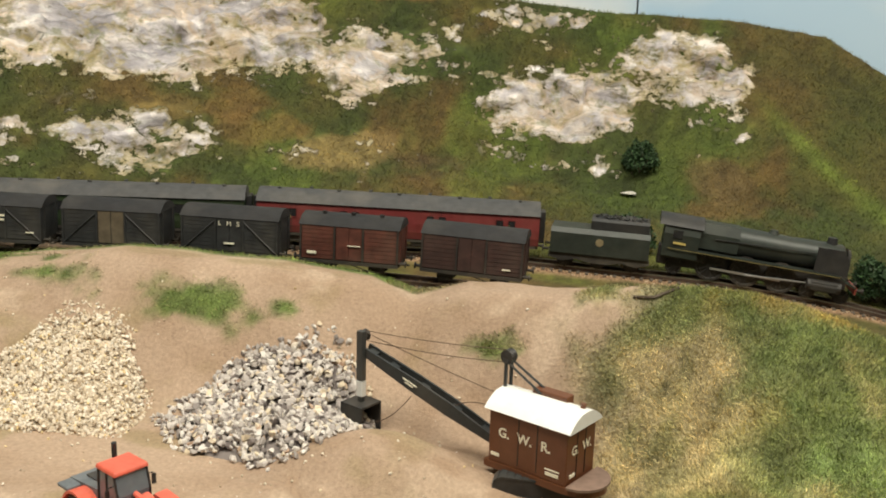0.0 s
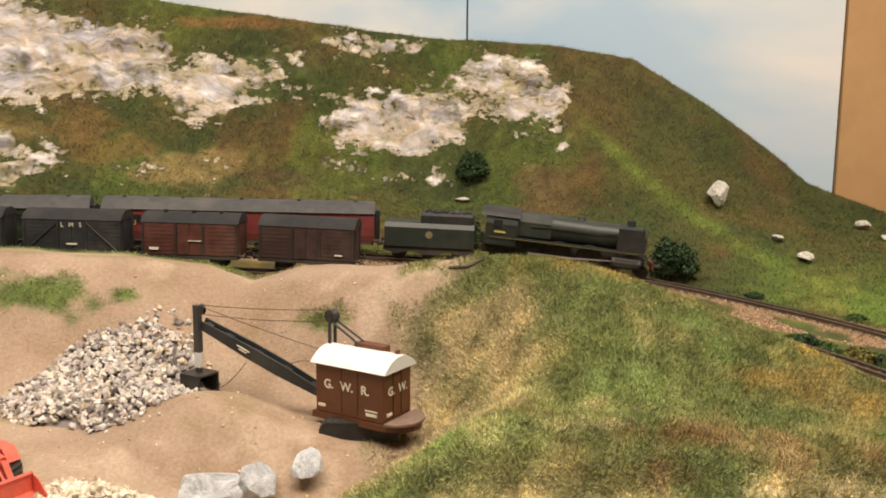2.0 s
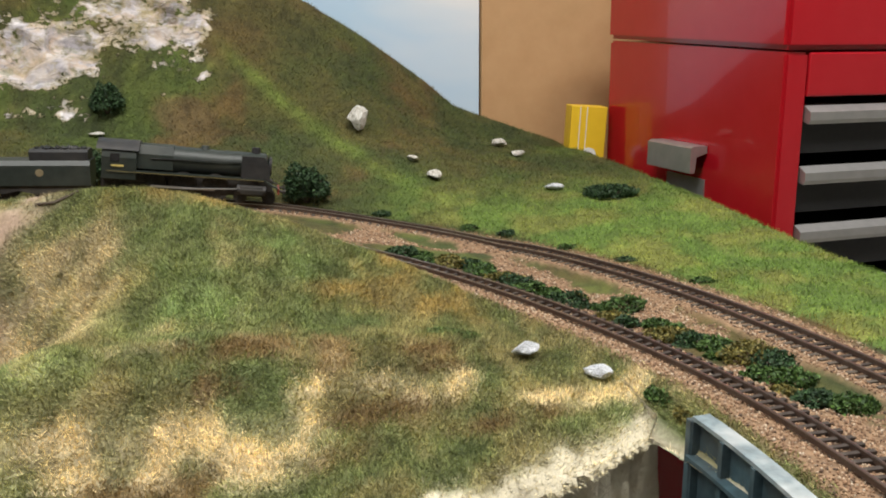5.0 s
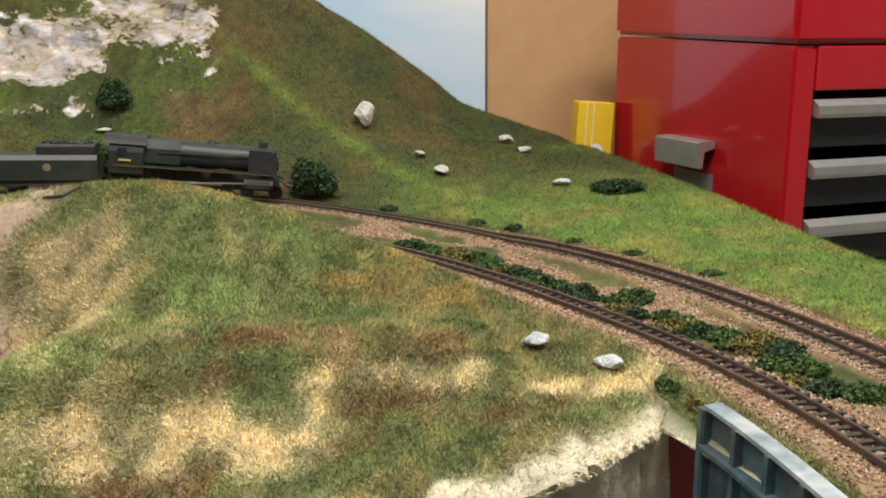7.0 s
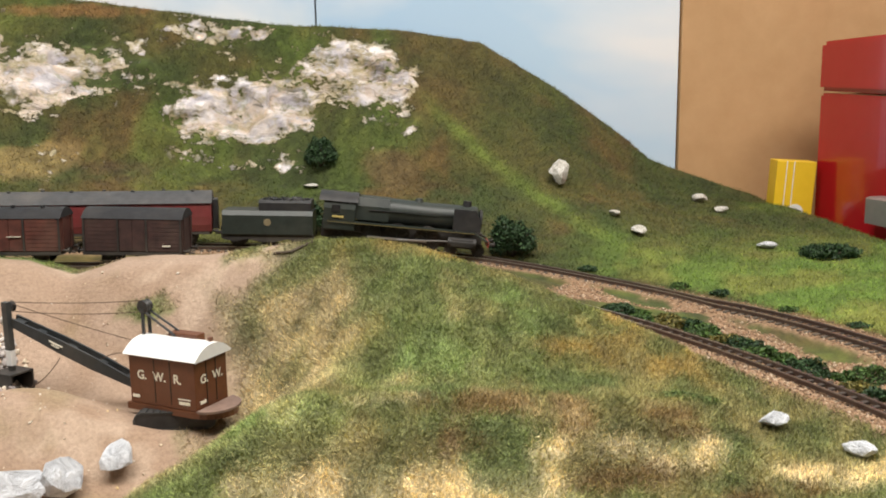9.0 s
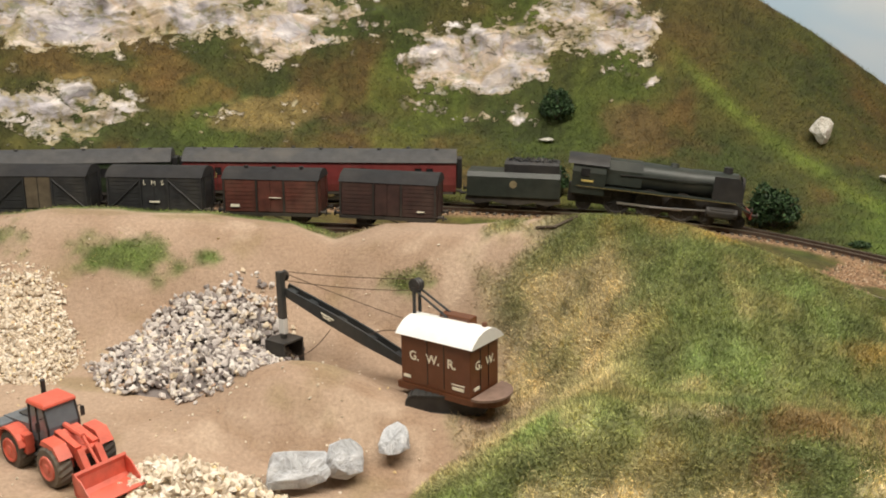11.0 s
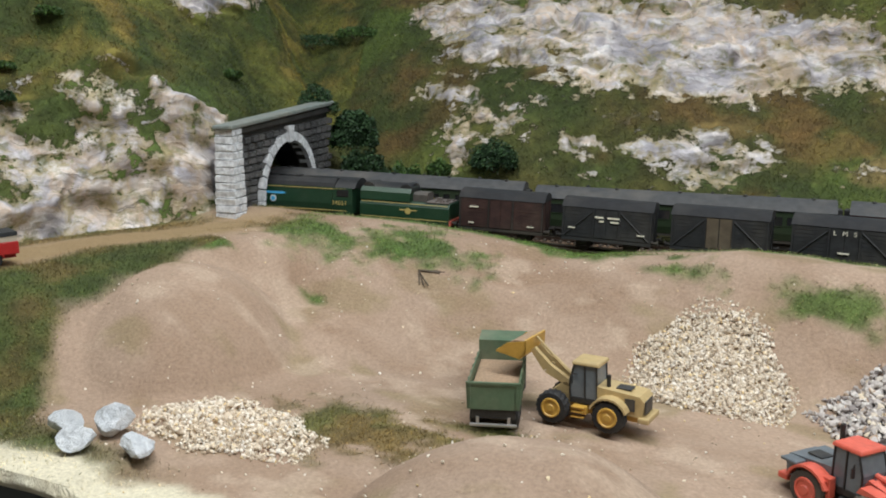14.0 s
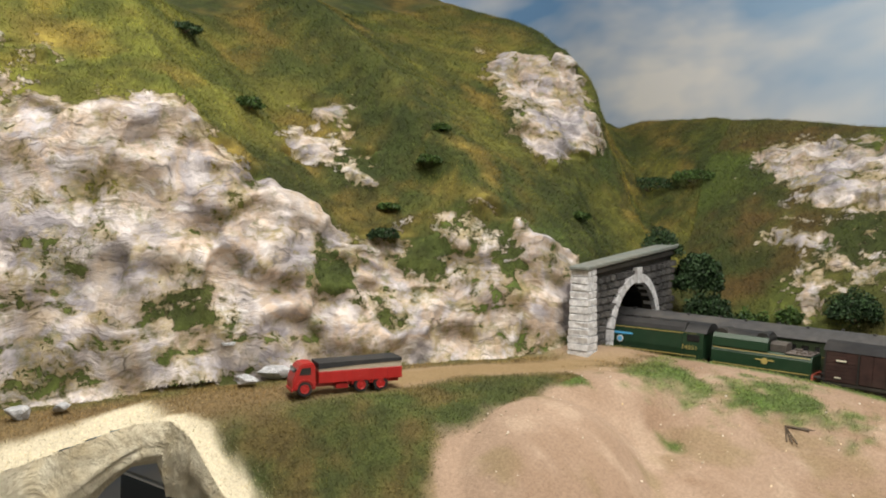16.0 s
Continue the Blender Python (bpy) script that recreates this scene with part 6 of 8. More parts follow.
            b_box(bm, (bx - bw / 2, s * (H + 0.0010) - 0.0003, bz), (bx + bw / 2, s * (H + 0.0010) + 0.0003, bz + bh))
            part("painted_marking", bm, M_LETTER, t, "small worn cream marking")
    bm = bmesh.new()
    b_box(bm, (-L, -H + 0.004, z0 - 0.003), (L, H - 0.004, z0))
    for s in (-1, 1):
        for x in (-0.020, 0.020):
            b_prism(bm, [(x - 0.005, z0 - 0.0002), (x + 0.005, z0 - 0.0002), (x + 0.0022, 0.0042), (x - 0.0022, 0.0042)], s * 0.0115 - 0.0006, s * 0.0115 + 0.0006)
        b_tube(bm, [(-0.026, s * 0.0135, 0.0048), (0.026, s * 0.0135, 0.0048)], 0.0005, 5)
        b_tube(bm, [(-0.004, s * 0.0135, 0.011), (0.014, s * 0.0135, 0.0055)], 0.0005, 5)
    part("underframe", bm, M_UNDER, t)
    for x in (-0.020, 0.020):
        for y in (-0.0085, 0.0085):
            wheel_part(t, x, y, 0.0062)
    for d in (-1, 1):
        bm = bmesh.new()
        x = d * (L + 0.0004)
        for yy in (-0.010, 0.010):
            b_box(bm, (x - 0.0005, yy - 0.0008, z0), (x + 0.0005, yy + 0.0008, z1))
        part("end_stanchion", bm, body_mat, t)
        buffers(t, d * L, d, 0.0125)
    return t


M_DOORB = paint("weathered_door_boards", (0.11, 0.085, 0.055), 0.7, wear=0.3, dust_amount=0.1)
loco_b, tend_b = loco_one(), tender_one()
van_s = BACK_S(-0.165)
GAP = 0.012
set_on(van_red, BACK_AT, van_s)
set_on(coach_a, BACK_AT, van_s - 0.119 - GAP - 0.128)
set_on(coach_b, BACK_AT, van_s - 0.119 - GAP - 0.256 - GAP - 0.128)
set_on(tend_b, BACK_AT, van_s + 0.119 + GAP * 0.9 + 0.041)
set_on(loco_b, BACK_AT, van_s + 0.119 + GAP * 0.9 + 0.082 + 0.0765)

loco_g, tend_g = loco_two(), tender_two()
front_s = NEAR_S(-0.845)
set_on(loco_g, NEAR_AT, front_s + 0.0835)
set_on(tend_g, NEAR_AT, front_s + 0.166 + 0.004 + 0.0425)
s = front_s + 0.170 + 0.0865 + 0.008 + 0.0375
for v in (goods_van("weathered bauxite brown planked goods van", M_BROWN, planks=True, braces=False, bars=((-0.024, 0.030, 0.008, 0.0012), (-0.026, 0.016, 0.005, 0.001), (0.027, 0.016, 0.006, 0.001))),
          goods_van("dark grey goods van with cream stencilled markings", M_VANGREY, bars=((-0.006, 0.0300, 0.007, 0.0014), (0.006, 0.0300, 0.010, 0.0014), (-0.004, 0.0268, 0.004, 0.0014), (0.007, 0.0268, 0.007, 0.0014), (-0.029, 0.020, 0.006, 0.001), (0.029, 0.018, 0.006, 0.001))),
          goods_van("dark grey framed goods van with pale brown doors", M_VANGREY, door_mat=M_DOORB),
          goods_van("dark grey goods van lettered in white", M_VANGREY, text="L M S", bars=((0.0, 0.0185, 0.008, 0.0012),)),
          goods_van("red-brown goods van with three roof vents", M_BROWN2, braces=False, vents=True, bars=((0.004, 0.024, 0.010, 0.0005), (-0.028, 0.0165, 0.007, 0.002))),
          goods_van("weathered bauxite brown planked goods van", M_BROWN, planks=True, braces=False, bars=((0.026, 0.017, 0.006, 0.001),))):
    set_on(v, NEAR_AT, s)
    s += 0.075 + 0.0175

# ---------------------------------------------------------------- steam shovel
def tyre(parent, x, y, z, r, w, mat, hub_mat, name="wheel", lugs=0):
    bm = bmesh.new()
    prof = [(r * 0.56, y - w / 2), (r * 0.90, y - w / 2), (r, y - w * 0.34), (r, y + w * 0.34), (r * 0.90, y + w / 2), (r * 0.56, y + w / 2)]
    b_lathe(bm, prof, "y", 36 if lugs else 24, (x, 0, z))
    if lugs:
        # tread blocks cut into the tyre itself
        for v in bm.verts:
            d = Vector((v.co.x - x, 0, v.co.z - z))
            if d.length > r * 0.95:
                k = int((math.atan2(d.z, d.x) / (2 * math.pi) + 2) * 36 + 0.5) + (1 if v.co.y > y else 0)
                v.co += d.normalized() * (0.0004 if k % 2 else -0.0003)
    t = part(name, bm, mat, parent)
    bm = bmesh.new()
    s = 1 if y > 0 else -1
    b_lathe(bm, [(r * 0.02, y + s * w * 0.60), (r * 0.20, y + s * w * 0.60), (r * 0.24, y + s * w * 0.53), (r * 0.46, y + s * w * 0.52), (r * 0.52, y + s * w * 0.60), (r * 0.60, y + s * w * 0.58), (r * 0.62, y + s * w * 0.48)], "y", 20, (x, 0, z))
    part("rim", bm, hub_mat, t)
    return t


def steam_shovel():
    base = 0.0500
    t = empty("steam_shovel", pose(-0.037, 0.521, base, 0, 0, 147.3), "brown steam shovel with white curved roof on black crawler tracks", "excavator")
    zc = 0.063 - base
    # cab shell with doors and rear end
    bm = bmesh.new()
    b_box(bm, (-0.025, -0.0145, zc), (0.025, 0.0145, zc + 0.031), 0.0005)
    cab = part("cab", bm, M_CAB, t)
    bm = bmesh.new()
    b_prism(bm, arc_roof(0.0168, zc + 0.0305, 0.0078, 18) + [(0.0160, zc + 0.0300), (-0.0160, zc + 0.0300)], -0.0275, 0.0275, axis="x")
    part("roof", bm, M_WHITE, t, "curved white roof")
    for x in (-0.0065, 0.0055):
        bm = bmesh.new()
        b_box(bm, (x - 0.0002, 0.0143, zc + 0.002), (x + 0.0002, 0.0148, zc + 0.029))
        part("door_seam", bm, M_UNDER, cab)
    for y in (-0.004, 0.0045):
        bm = bmesh.new()
        b_box(bm, (-0.0254, y - 0.0002, zc + 0.002), (-0.0249, y + 0.0002, zc + 0.029))
        part("door_seam", bm, M_UNDER, cab)
    m0 = pose(0, 0, 0, 90, 0, 180)
    for x, ch in ((0.0150, "G."), (0.0015, "W."), (-0.0120, "R.")):
        text_part("painted_letter", ch, 0.0076, M_LETTER, cab, Matrix.Translation((x, 0.01475, zc + 0.0180)) @ m0, weight=0.00022)
    m1 = pose(0, 0, 0, 90, 0, -90)
    for y, ch in ((0.0065, "G."), (-0.0055, "W.")):
        text_part("painted_letter", ch, 0.0072, M_LETTER, cab, Matrix.Translation((-0.0253, y, zc + 0.0180)) @ m1, weight=0.0002)
    for x, z, w, h in ((0.0205, 0.0035, 0.0055, 0.0018), (-0.0165, 0.0062, 0.0090, 0.0006), (-0.0165, 0.0032, 0.0080, 0.0018)):
        bm = bmesh.new()
        b_box(bm, (x - w / 2, 0.0144, zc + z), (x + w / 2, 0.0149, zc + z + h))
        part("number_bar", bm, M_LETTER, cab)
    bm = bmesh.new()
    b_box(bm, (-0.0255, 0.006, zc + 0.0035), (-0.0249, 0.011, zc + 0.0053))
    part("number_bar", bm, M_LETTER, cab)
    # platform and round counterweight skirt
    bm = bmesh.new()
    outline = [(0.0275, -0.0152), (0.0275, 0.0152), (-0.022, 0.0152)]
    for k in range(1, 12):
        a = math.pi * k / 12
        outline.append((-0.022 - math.sin(a) * 0.0185, math.cos(a) * 0.0152))
    outline.append((-0.022, -0.0152))
    b_prism(bm, outline, zc - 0.0042, zc - 0.0002, axis="z")
    part("platform", bm, M_CAB, t)
    bm = bmesh.new()
    rim = [(-0.0265 + 0.0 - math.sin(math.pi * k / 12) * 0.0150, math.cos(math.pi * k / 12) * 0.0165) for k in range(13)]
    b_prism(bm, rim, zc - 0.0002, zc + 0.0012, axis="z")
    part("counterweight_top", bm, paint("dusty_brown_plate", (0.20, 0.13, 0.10), 0.7, dust_amount=0.25), t, "dusty curved counterweight plate")
    # gear under the roof, hopper and stays
    bm = bmesh.new()
    b_box(bm, (-0.012, -0.012, zc + 0.0335), (0.010, -0.004, zc + 0.0405), 0.0006)
    part("boiler_hatch", bm, M_CAB, t)
    bm = bmesh.new()
    b_cyl(bm, (-0.0225, -0.004, zc + 0.036), (-0.0225, -0.004, zc + 0.0405), 0.0016, seg=10)
    part("whistle", bm, M_CAB, t)
    bm = bmesh.new()
    for y in (-0.0062, -0.0008):
        b_cyl(bm, (0.0262, y, zc + 0.030), (0.0262, y, zc + 0.054), 0.0011, seg=8)
    b_box(bm, (0.0245, -0.0072, zc + 0.052), (0.0278, 0.0002, zc + 0.0545))
    b_tube(bm, [(0.0262, -0.006, zc + 0.053), (-0.004, -0.0108, zc + 0.034)], 0.0007, 6)
    b_tube(bm, [(0.0262, -0.001, zc + 0.053), (0.004, -0.0040, zc + 0.0385)], 0.0007, 6)
    a_frame = part("a_frame", bm, M_JIB, t)
    bm = bmesh.new()
    b_lathe(bm, [(0.0012, -0.0066), (0.0040, -0.0060), (0.0034, -0.0046), (0.0040, -0.0032), (0.0034, -0.0018), (0.0040, -0.0006), (0.0012, 0.0)], "y", 20, (0.0262, 0, zc + 0.0555))
    part("sheave", bm, M_BLACK, a_frame)
    # jib
    foot, tip = Vector((0.026, 0.002, zc + 0.006)), Vector((0.1175, 0.0182, 0.1065 - base))
    d = (tip - foot).normalized()
    rot = d.to_track_quat("X", "Z").to_matrix().to_4x4()
    m = Matrix.Translation(foot) @ rot
    L = (tip - foot).length
    bm = bmesh.new()
    for y in (-0.0036, 0.0036):
        v = []
        for x, h in ((0, 0.0022), (L * 0.35, 0.0042), (L * 0.6, 0.0042), (L, 0.0026)):
            v.append((x, h))
        out = [(x, h) for x, h in v] + [(x, -h) for x, h in v[::-1]]
        b_prism(bm, out, y - 0.0007, y + 0.0007)
    for x in (0.01, 0.032, 0.055, 0.078, L - 0.006):
        b_box(bm, (x - 0.003, -0.0036, -0.0018), (x + 0.003, 0.0036, 0.0018))
    bmesh.ops.transform(bm, matrix=m, verts=bm.verts)
    jib = part("jib", bm, M_JIB, t)
    bm = bmesh.new()
    b_box(bm, (L * 0.58, 0.0044, 0.0004), (L * 0.68, 0.0048, 0.0012), 0, m)
    b_box(bm, (L * 0.60, 0.0044, -0.0012), (L * 0.66, 0.0048, -0.0004), 0, m)
    part("maker_bar", bm, M_LETTER, jib, "small cream maker's marking")
    bm = bmesh.new()
    b_lathe(bm, [(0.0010, -0.0022), (0.0036, -0.0018), (0.0028, 0.0), (0.0036, 0.0018), (0.0010, 0.0022)], "y", 18, (tip.x + 0.001, tip.y, tip.z + 0.0085))
    part("head_sheave", bm, M_BLACK, jib)
    # dipper arm, white band and bucket
    ax, ay = tip.x - 0.001, tip.y + 0.0045
    bm = bmesh.new()
    b_box(bm, (ax - 0.0024, ay - 0.0019, 0.0876 - base), (ax + 0.0024, ay + 0.0019, 0.119 - base), 0.0003)
    b_box(bm, (ax - 0.0016, ay - 0.0014, 0.074 - base), (ax + 0.0016, ay + 0.0014, 0.0785 - base))
    arm = part("dipper_arm", bm, M_JIB, t)
    bm = bmesh.new()
    b_box(bm, (ax - 0.0024, ay - 0.0019, 0.0775 - base), (ax + 0.0024, ay + 0.0019, 0.0875 - base), 0.0002)
    part("white_band", bm, M_WHITE, arm, "white painted band")
    bm = bmesh.new()
    b0 = 0.0545 - base
    w = 0.0088
    for lo, hi in (((ax - w, ay - w, b0), (ax + w, ay - w + 0.0013, b0 + 0.0195)), ((ax - w, ay + w - 0.0013, b0), (ax + w, ay + w, b0 + 0.0195)),
                   ((ax + w - 0.0013, ay - w, b0), (ax + w, ay + w, b0 + 0.0195)), ((ax - w, ay - w, b0 + 0.0183), (ax + w, ay + w, b0 + 0.0196)), ((ax - w, ay - w, b0 - 0.0003), (ax + w, ay + w, b0 + 0.001))):
        b_box(bm, lo, hi, 0.0002)
    for k in range(4):
        y = ay - w + 0.002 + k * 0.0039
        b_box(bm, (ax - w - 0.003, y - 0.0006, b0 - 0.0002), (ax - w + 0.001, y + 0.0006, b0 + 0.0008))
    part("bucket", bm, M_BLACK, t)
    # threads for the ropes
    top = Vector((tip.x, tip.y, tip.z + 0.0115))
    for a, b, sag in ((top, Vector((0.0262, -0.0035, zc + 0.059)), 0.0012), (top - Vector((0, 0, 0.006)), Vector((0.0262, -0.001, zc + 0.0525)), 0.0018),
                      (top - Vector((0, 0, 0.001)), Vector((0.0245, 0.001, zc + 0.033)), 0.0008), (Vector((0.055, 0.008, zc + 0.021)), Vector((0.025, 0.004, zc + 0.024)), -0.004),
                      (Vector((ax - w, ay, b0 + 0.008)), Vector((0.085, 0.012, zc + 0.02)), 0.004)):
        bm = bmesh.new()
        pts = [a.lerp(b, k / 10) - Vector((0, 0, sag * 4 * (k / 10) * (1 - k / 10))) for k in range(11)]
        b_tube(bm, pts, 0.00028, 5)
        part("rope", bm, M_WIRE, t, "thin brown thread rope")
    # crawlers stand across the line of the cab
    turn = Matrix.Rotation(math.radians(28), 4, "Z")
    for y in (-0.0125, 0.0125):
        bm = bmesh.new()
        n = 40
        outer, L2, r = [], 0.0185, 0.0052
        for k in range(n):
            a = 2 * math.pi * k / n
            cx = L2 if math.cos(a) > 0 else -L2
            outer.append((cx + math.cos(a) * r, r + math.sin(a) * r))
        b_prism(bm, outer, y - 0.0042, y + 0.0042)
        bmesh.ops.transform(bm, matrix=turn, verts=bm.verts)
        crawler = part("crawler", bm, M_BLACK, t)
        for k in range(26):
            q = k / 26 * (4 * L2 + 2 * math.pi * r)
            if q < 2 * L2:
                p, a = (-L2 + q, 0), 0
            elif q < 2 * L2 + math.pi * r:
                e = (q - 2 * L2) / r - math.pi / 2
                p, a = (L2 + math.cos(e) * r, r + math.sin(e) * r), -(e + math.pi / 2)
            elif q < 4 * L2 + math.pi * r:
                p, a = (L2 - (q - 2 * L2 - math.pi * r), 2 * r), 0
            else:
                e = (q - 4 * L2 - math.pi * r) / r + math.pi / 2
                p, a = (-L2 + math.cos(e) * r, r + math.sin(e) * r), -(e + math.pi / 2)
            bm = bmesh.new()
            b_box(bm, (-0.0017, y - 0.0046, -0.0005), (0.0017, y + 0.0046, 0.0005), 0, turn @ Matrix.Translation((p[0], 0, p[1])) @ Matrix.Rotation(a, 4, "Y"))
            part("track_plate", bm, M_JIB, crawler)
    bm = bmesh.new()
    b_box(bm, (-0.014, -0.008, 0.003), (0.014, 0.008, zc - 0.0043), 0.0008, turn)
    part("undercarriage", bm, M_CAB, t)
    return t


steam_shovel()


# ---------------------------------------------------------------- wheel loaders
def wheel_loader(name, label, m, body, frame_mat, rim, tyre_mat, roof_mat, r, raised, grille, bucket_mat, hood_mat):
    """Front towards +x; origin on the ground between the axles."""
    t = empty(name, m, label, "wheel loader")
    hb, hw = 0.0172, 0.0118
    for x in (-hb, hb):
        for y in (-hw, hw):
            tyre(t, x, y, r, r, 0.0078, tyre_mat, rim, lugs=18)
    # rear hood
    bm = bmesh.new()
    b_prism(bm, [(-0.0350, 0.0105), (-0.0360, 0.0195), (-0.0335, 0.0225), (-0.0080, 0.0245), (-0.0080, 0.0105)], -0.0088, 0.0088)
    hood = part("engine_hood", bm, hood_mat, t)
    bm = bmesh.new()
    b_box(bm, (-0.0366, -0.0062, 0.0115), (-0.0352, 0.0062, 0.0195), 0.0004)
    part("grille", bm, grille, hood, "dark radiator grille")
    bm = bmesh.new()
    for y in (-0.0090, 0.0090):
        b_box(bm, (-0.0310, min(y, y * 1.03), 0.0135), (-0.0250, max(y, y * 1.03), 0.0205))
    b_box(bm, (-0.0270, -0.0040, 0.0236), (-0.0180, 0.0040, 0.0243))
    part("side_vent", bm, grille, hood)
    bm = bmesh.new()
    b_box(bm, (-0.0395, -0.0105, 0.0075), (-0.0330, 0.0105, 0.0108), 0.0008)
    part("counterweight", bm, body, t)
    for x in (-hb,):
        for s in (-1, 1):
            bm = bmesh.new()
            pts_o, pts_i = [], []
            for k in range(9):
                a = math.radians(20 + 140 * k / 8)
                pts_o.append((x + math.cos(a) * r * 1.22, r + math.sin(a) * r * 1.20))
                pts_i.append((x + math.cos(a) * r * 1.10, r + math.sin(a) * r * 1.08))
            b_prism(bm, pts_o + pts_i[::-1], s * hw - 0.0045, s * hw + 0.0045)
            part("mudguard", bm, body, t)
    bm = bmesh.new()
    b_box(bm, (-0.034, -0.0055, 0.006), (0.026, 0.0055, 0.0125), 0.0008)
    b_box(bm, (-0.003, -0.0098, 0.0065), (0.006, 0.0098, 0.0120), 0.0008)
    for x in (-hb, hb):
        b_cyl(bm, (x, -hw, r), (x, hw, r), 0.0022, seg=10)
    part("chassis", bm, frame_mat, t)
    for s in (-1, 1):
        for z in (0.005, 0.008, 0.0108):
            bm = bmesh.new()
            b_box(bm, (-0.0015, s * 0.0105 - 0.0015, z), (0.0060, s * 0.0105 + 0.0015, z + 0.0006))
            part("step_tread", bm, frame_mat, t)
    # cab
    bm = bmesh.new()
    b_prism(bm, [(-0.0085, 0.0150), (-0.0075, 0.0355), (0.0060, 0.0355), (0.0085, 0.0255), (0.0080, 0.0150)], -0.0082, 0.0082)
    cab = part("cab", bm, M_GLASSD, t, "tinted cab glazing")
    for x0, z0, x1, z1 in ((-0.0085, 0.0150, -0.0075, 0.0355), (0.0085, 0.0255, 0.0060, 0.0355), (0.0080, 0.015, 0.0085, 0.0255), (-0.001, 0.015, -0.0005, 0.0355)):
        for y in (-0.0083, 0.0083):
            bm = bmesh.new()
            b_cyl(bm, (x0, y, z0), (x1, y, z1), 0.0006, seg=6)
            part("cab_pillar", bm, M_BLACK, cab)
    bm = bmesh.new()
    b_box(bm, (-0.0095, -0.0092, 0.0355), (0.0078, 0.0092, 0.0378), 0.0008, taper=(0.92, 0.92))
    part("cab_roof", bm, roof_mat, cab)
    bm = bmesh.new()
    b_box(bm, (-0.0090, -0.0086, 0.0125), (0.0085, 0.0086, 0.0165), 0.0006)
    part("cab_base", bm, M_BLACK, cab)
    for s in (-1, 1):
        bm = bmesh.new()
        b_tube(bm, [(0.004, s * 0.0085, 0.030), (0.006, s * 0.0115, 0.031), (0.006, s * 0.0120, 0.027)], 0.0004, 5)
        b_box(bm, (0.0056, s * 0.0120 - 0.0010, 0.0250), (0.0064, s * 0.0120 + 0.0010, 0.0300))
        part("mirror", bm, M_BLACK, cab)
    bm = bmesh.new()
    b_cyl(bm, (-0.0135, 0.0035, 0.0235), (-0.0135, 0.0035, 0.0425 if not raised else 0.031), 0.0013, seg=8)
    part("exhaust_stack", bm, M_BLACK, t)
    bm = bmesh.new()
    b_prism(bm, [(0.0075, 0.0085), (0.0075, 0.0215), (0.0115, 0.0245), (0.0150, 0.0225), (0.0235, 0.0150), (0.0235, 0.0085)], -0.0062, 0.0062)
    bmesh.ops.bevel(bm, geom=bm.edges, offset=0.0006, segments=1, affect="EDGES")
    part("front_frame", bm, body, t)
    if not raised:
        for s in (-1, 1):
            bm = bmesh.new()
            b_box(bm, (-0.0125, s * 0.0112 - 0.0022, 0.0100), (-0.0050, s * 0.0112 + 0.0022, 0.0205), 0.0006)
            side = part("tank_cover", bm, body, t)
            for k in range(4):
                bm = bmesh.new()
                b_box(bm, (-0.0118, s * 0.0136 - 0.0005, 0.0116 + k * 0.0021), (-0.0062, s * 0.0136 + 0.0005, 0.0124 + k * 0.0021))
                part("cooling_fin", bm, body, side)
            bm = bmesh.new()
            b_box(bm, (-0.0335, s * 0.0118 - 0.0040, 0.0205), (-0.0235, s * 0.0118 + 0.0040, 0.0222), 0.0006)
            part("rear_platform", bm, hood_mat, t, "dusty grey platform over the rear wheel")
            bm = bmesh.new()
            b_prism(bm, [(0.0105, 0.0205), (0.0125, 0.0235), (0.0225, 0.0225), (0.0275, 0.0165), (0.0255, 0.0155), (0.0215, 0.0205)], s * 0.0112 - 0.0034, s * 0.0112 + 0.0034)
            part("front_mudguard", bm, body, t)
    # lift arms and bucket
    if raised:
        elbow, end = Vector((0.024, 0, 0.030)), Vector((0.0335, 0, 0.0405))
    else:
        elbow, end = Vector((0.027, 0, 0.0175)), Vector((0.0355, 0, 0.0060))
    start = Vector((0.0095, 0, 0.0225))
    for y in (-0.0046, 0.0046):
        bm = bmesh.new()
        for a, b, ha, hb2 in ((start, elbow, 0.0020, 0.0030), (elbow, end, 0.0030, 0.0016)):
            d = (b - a).normalized()
            n = Vector((-d.z, 0, d.x))
            b_prism(bm, [((a + n * ha).x, (a + n * ha).z), ((b + n * hb2).x, (b + n * hb2).z), ((b - n * hb2).x, (b - n * hb2).z), ((a - n * ha).x, (a - n * ha).z)], y - 0.0016, y + 0.0016)
        part("lift_arm", bm, body, t)
    bm = bmesh.new()
    b_cyl(bm, start + Vector((0, 0, 0.003)), elbow + Vector((-0.002, 0, 0.006)), 0.0014, seg=8)
    b_cyl(bm, elbow + Vector((-0.002, 0, 0.006)), end + Vector((0, 0, 0.006)), 0.0008, seg=8)
    b_cyl(bm, elbow + Vector((0, -0.0055, 0)), elbow + Vector((0, 0.0055, 0)), 0.0016, seg=10)
    part("bucket_linkage", bm, body, t)
    bm = bmesh.new()
    if raised:
        shape = [(0.0345, 0.0385), (0.0340, 0.0470), (0.0352, 0.0472), (0.0358, 0.0395), (0.0385, 0.0368), (0.0535, 0.0392), (0.0540, 0.0380), (0.0385, 0.0350)]
    else:
        shape = [(0.0360, 0.0015), (0.0352, 0.0110), (0.0372, 0.0130), (0.0380, 0.0118), (0.0372, 0.0095), (0.0378, 0.0030), (0.0400, 0.0012), (0.0520, 0.0006), (0.0520, 0.0), (0.0390, 0.0)]
    b_prism(bm, shape, -0.0138, 0.0138)
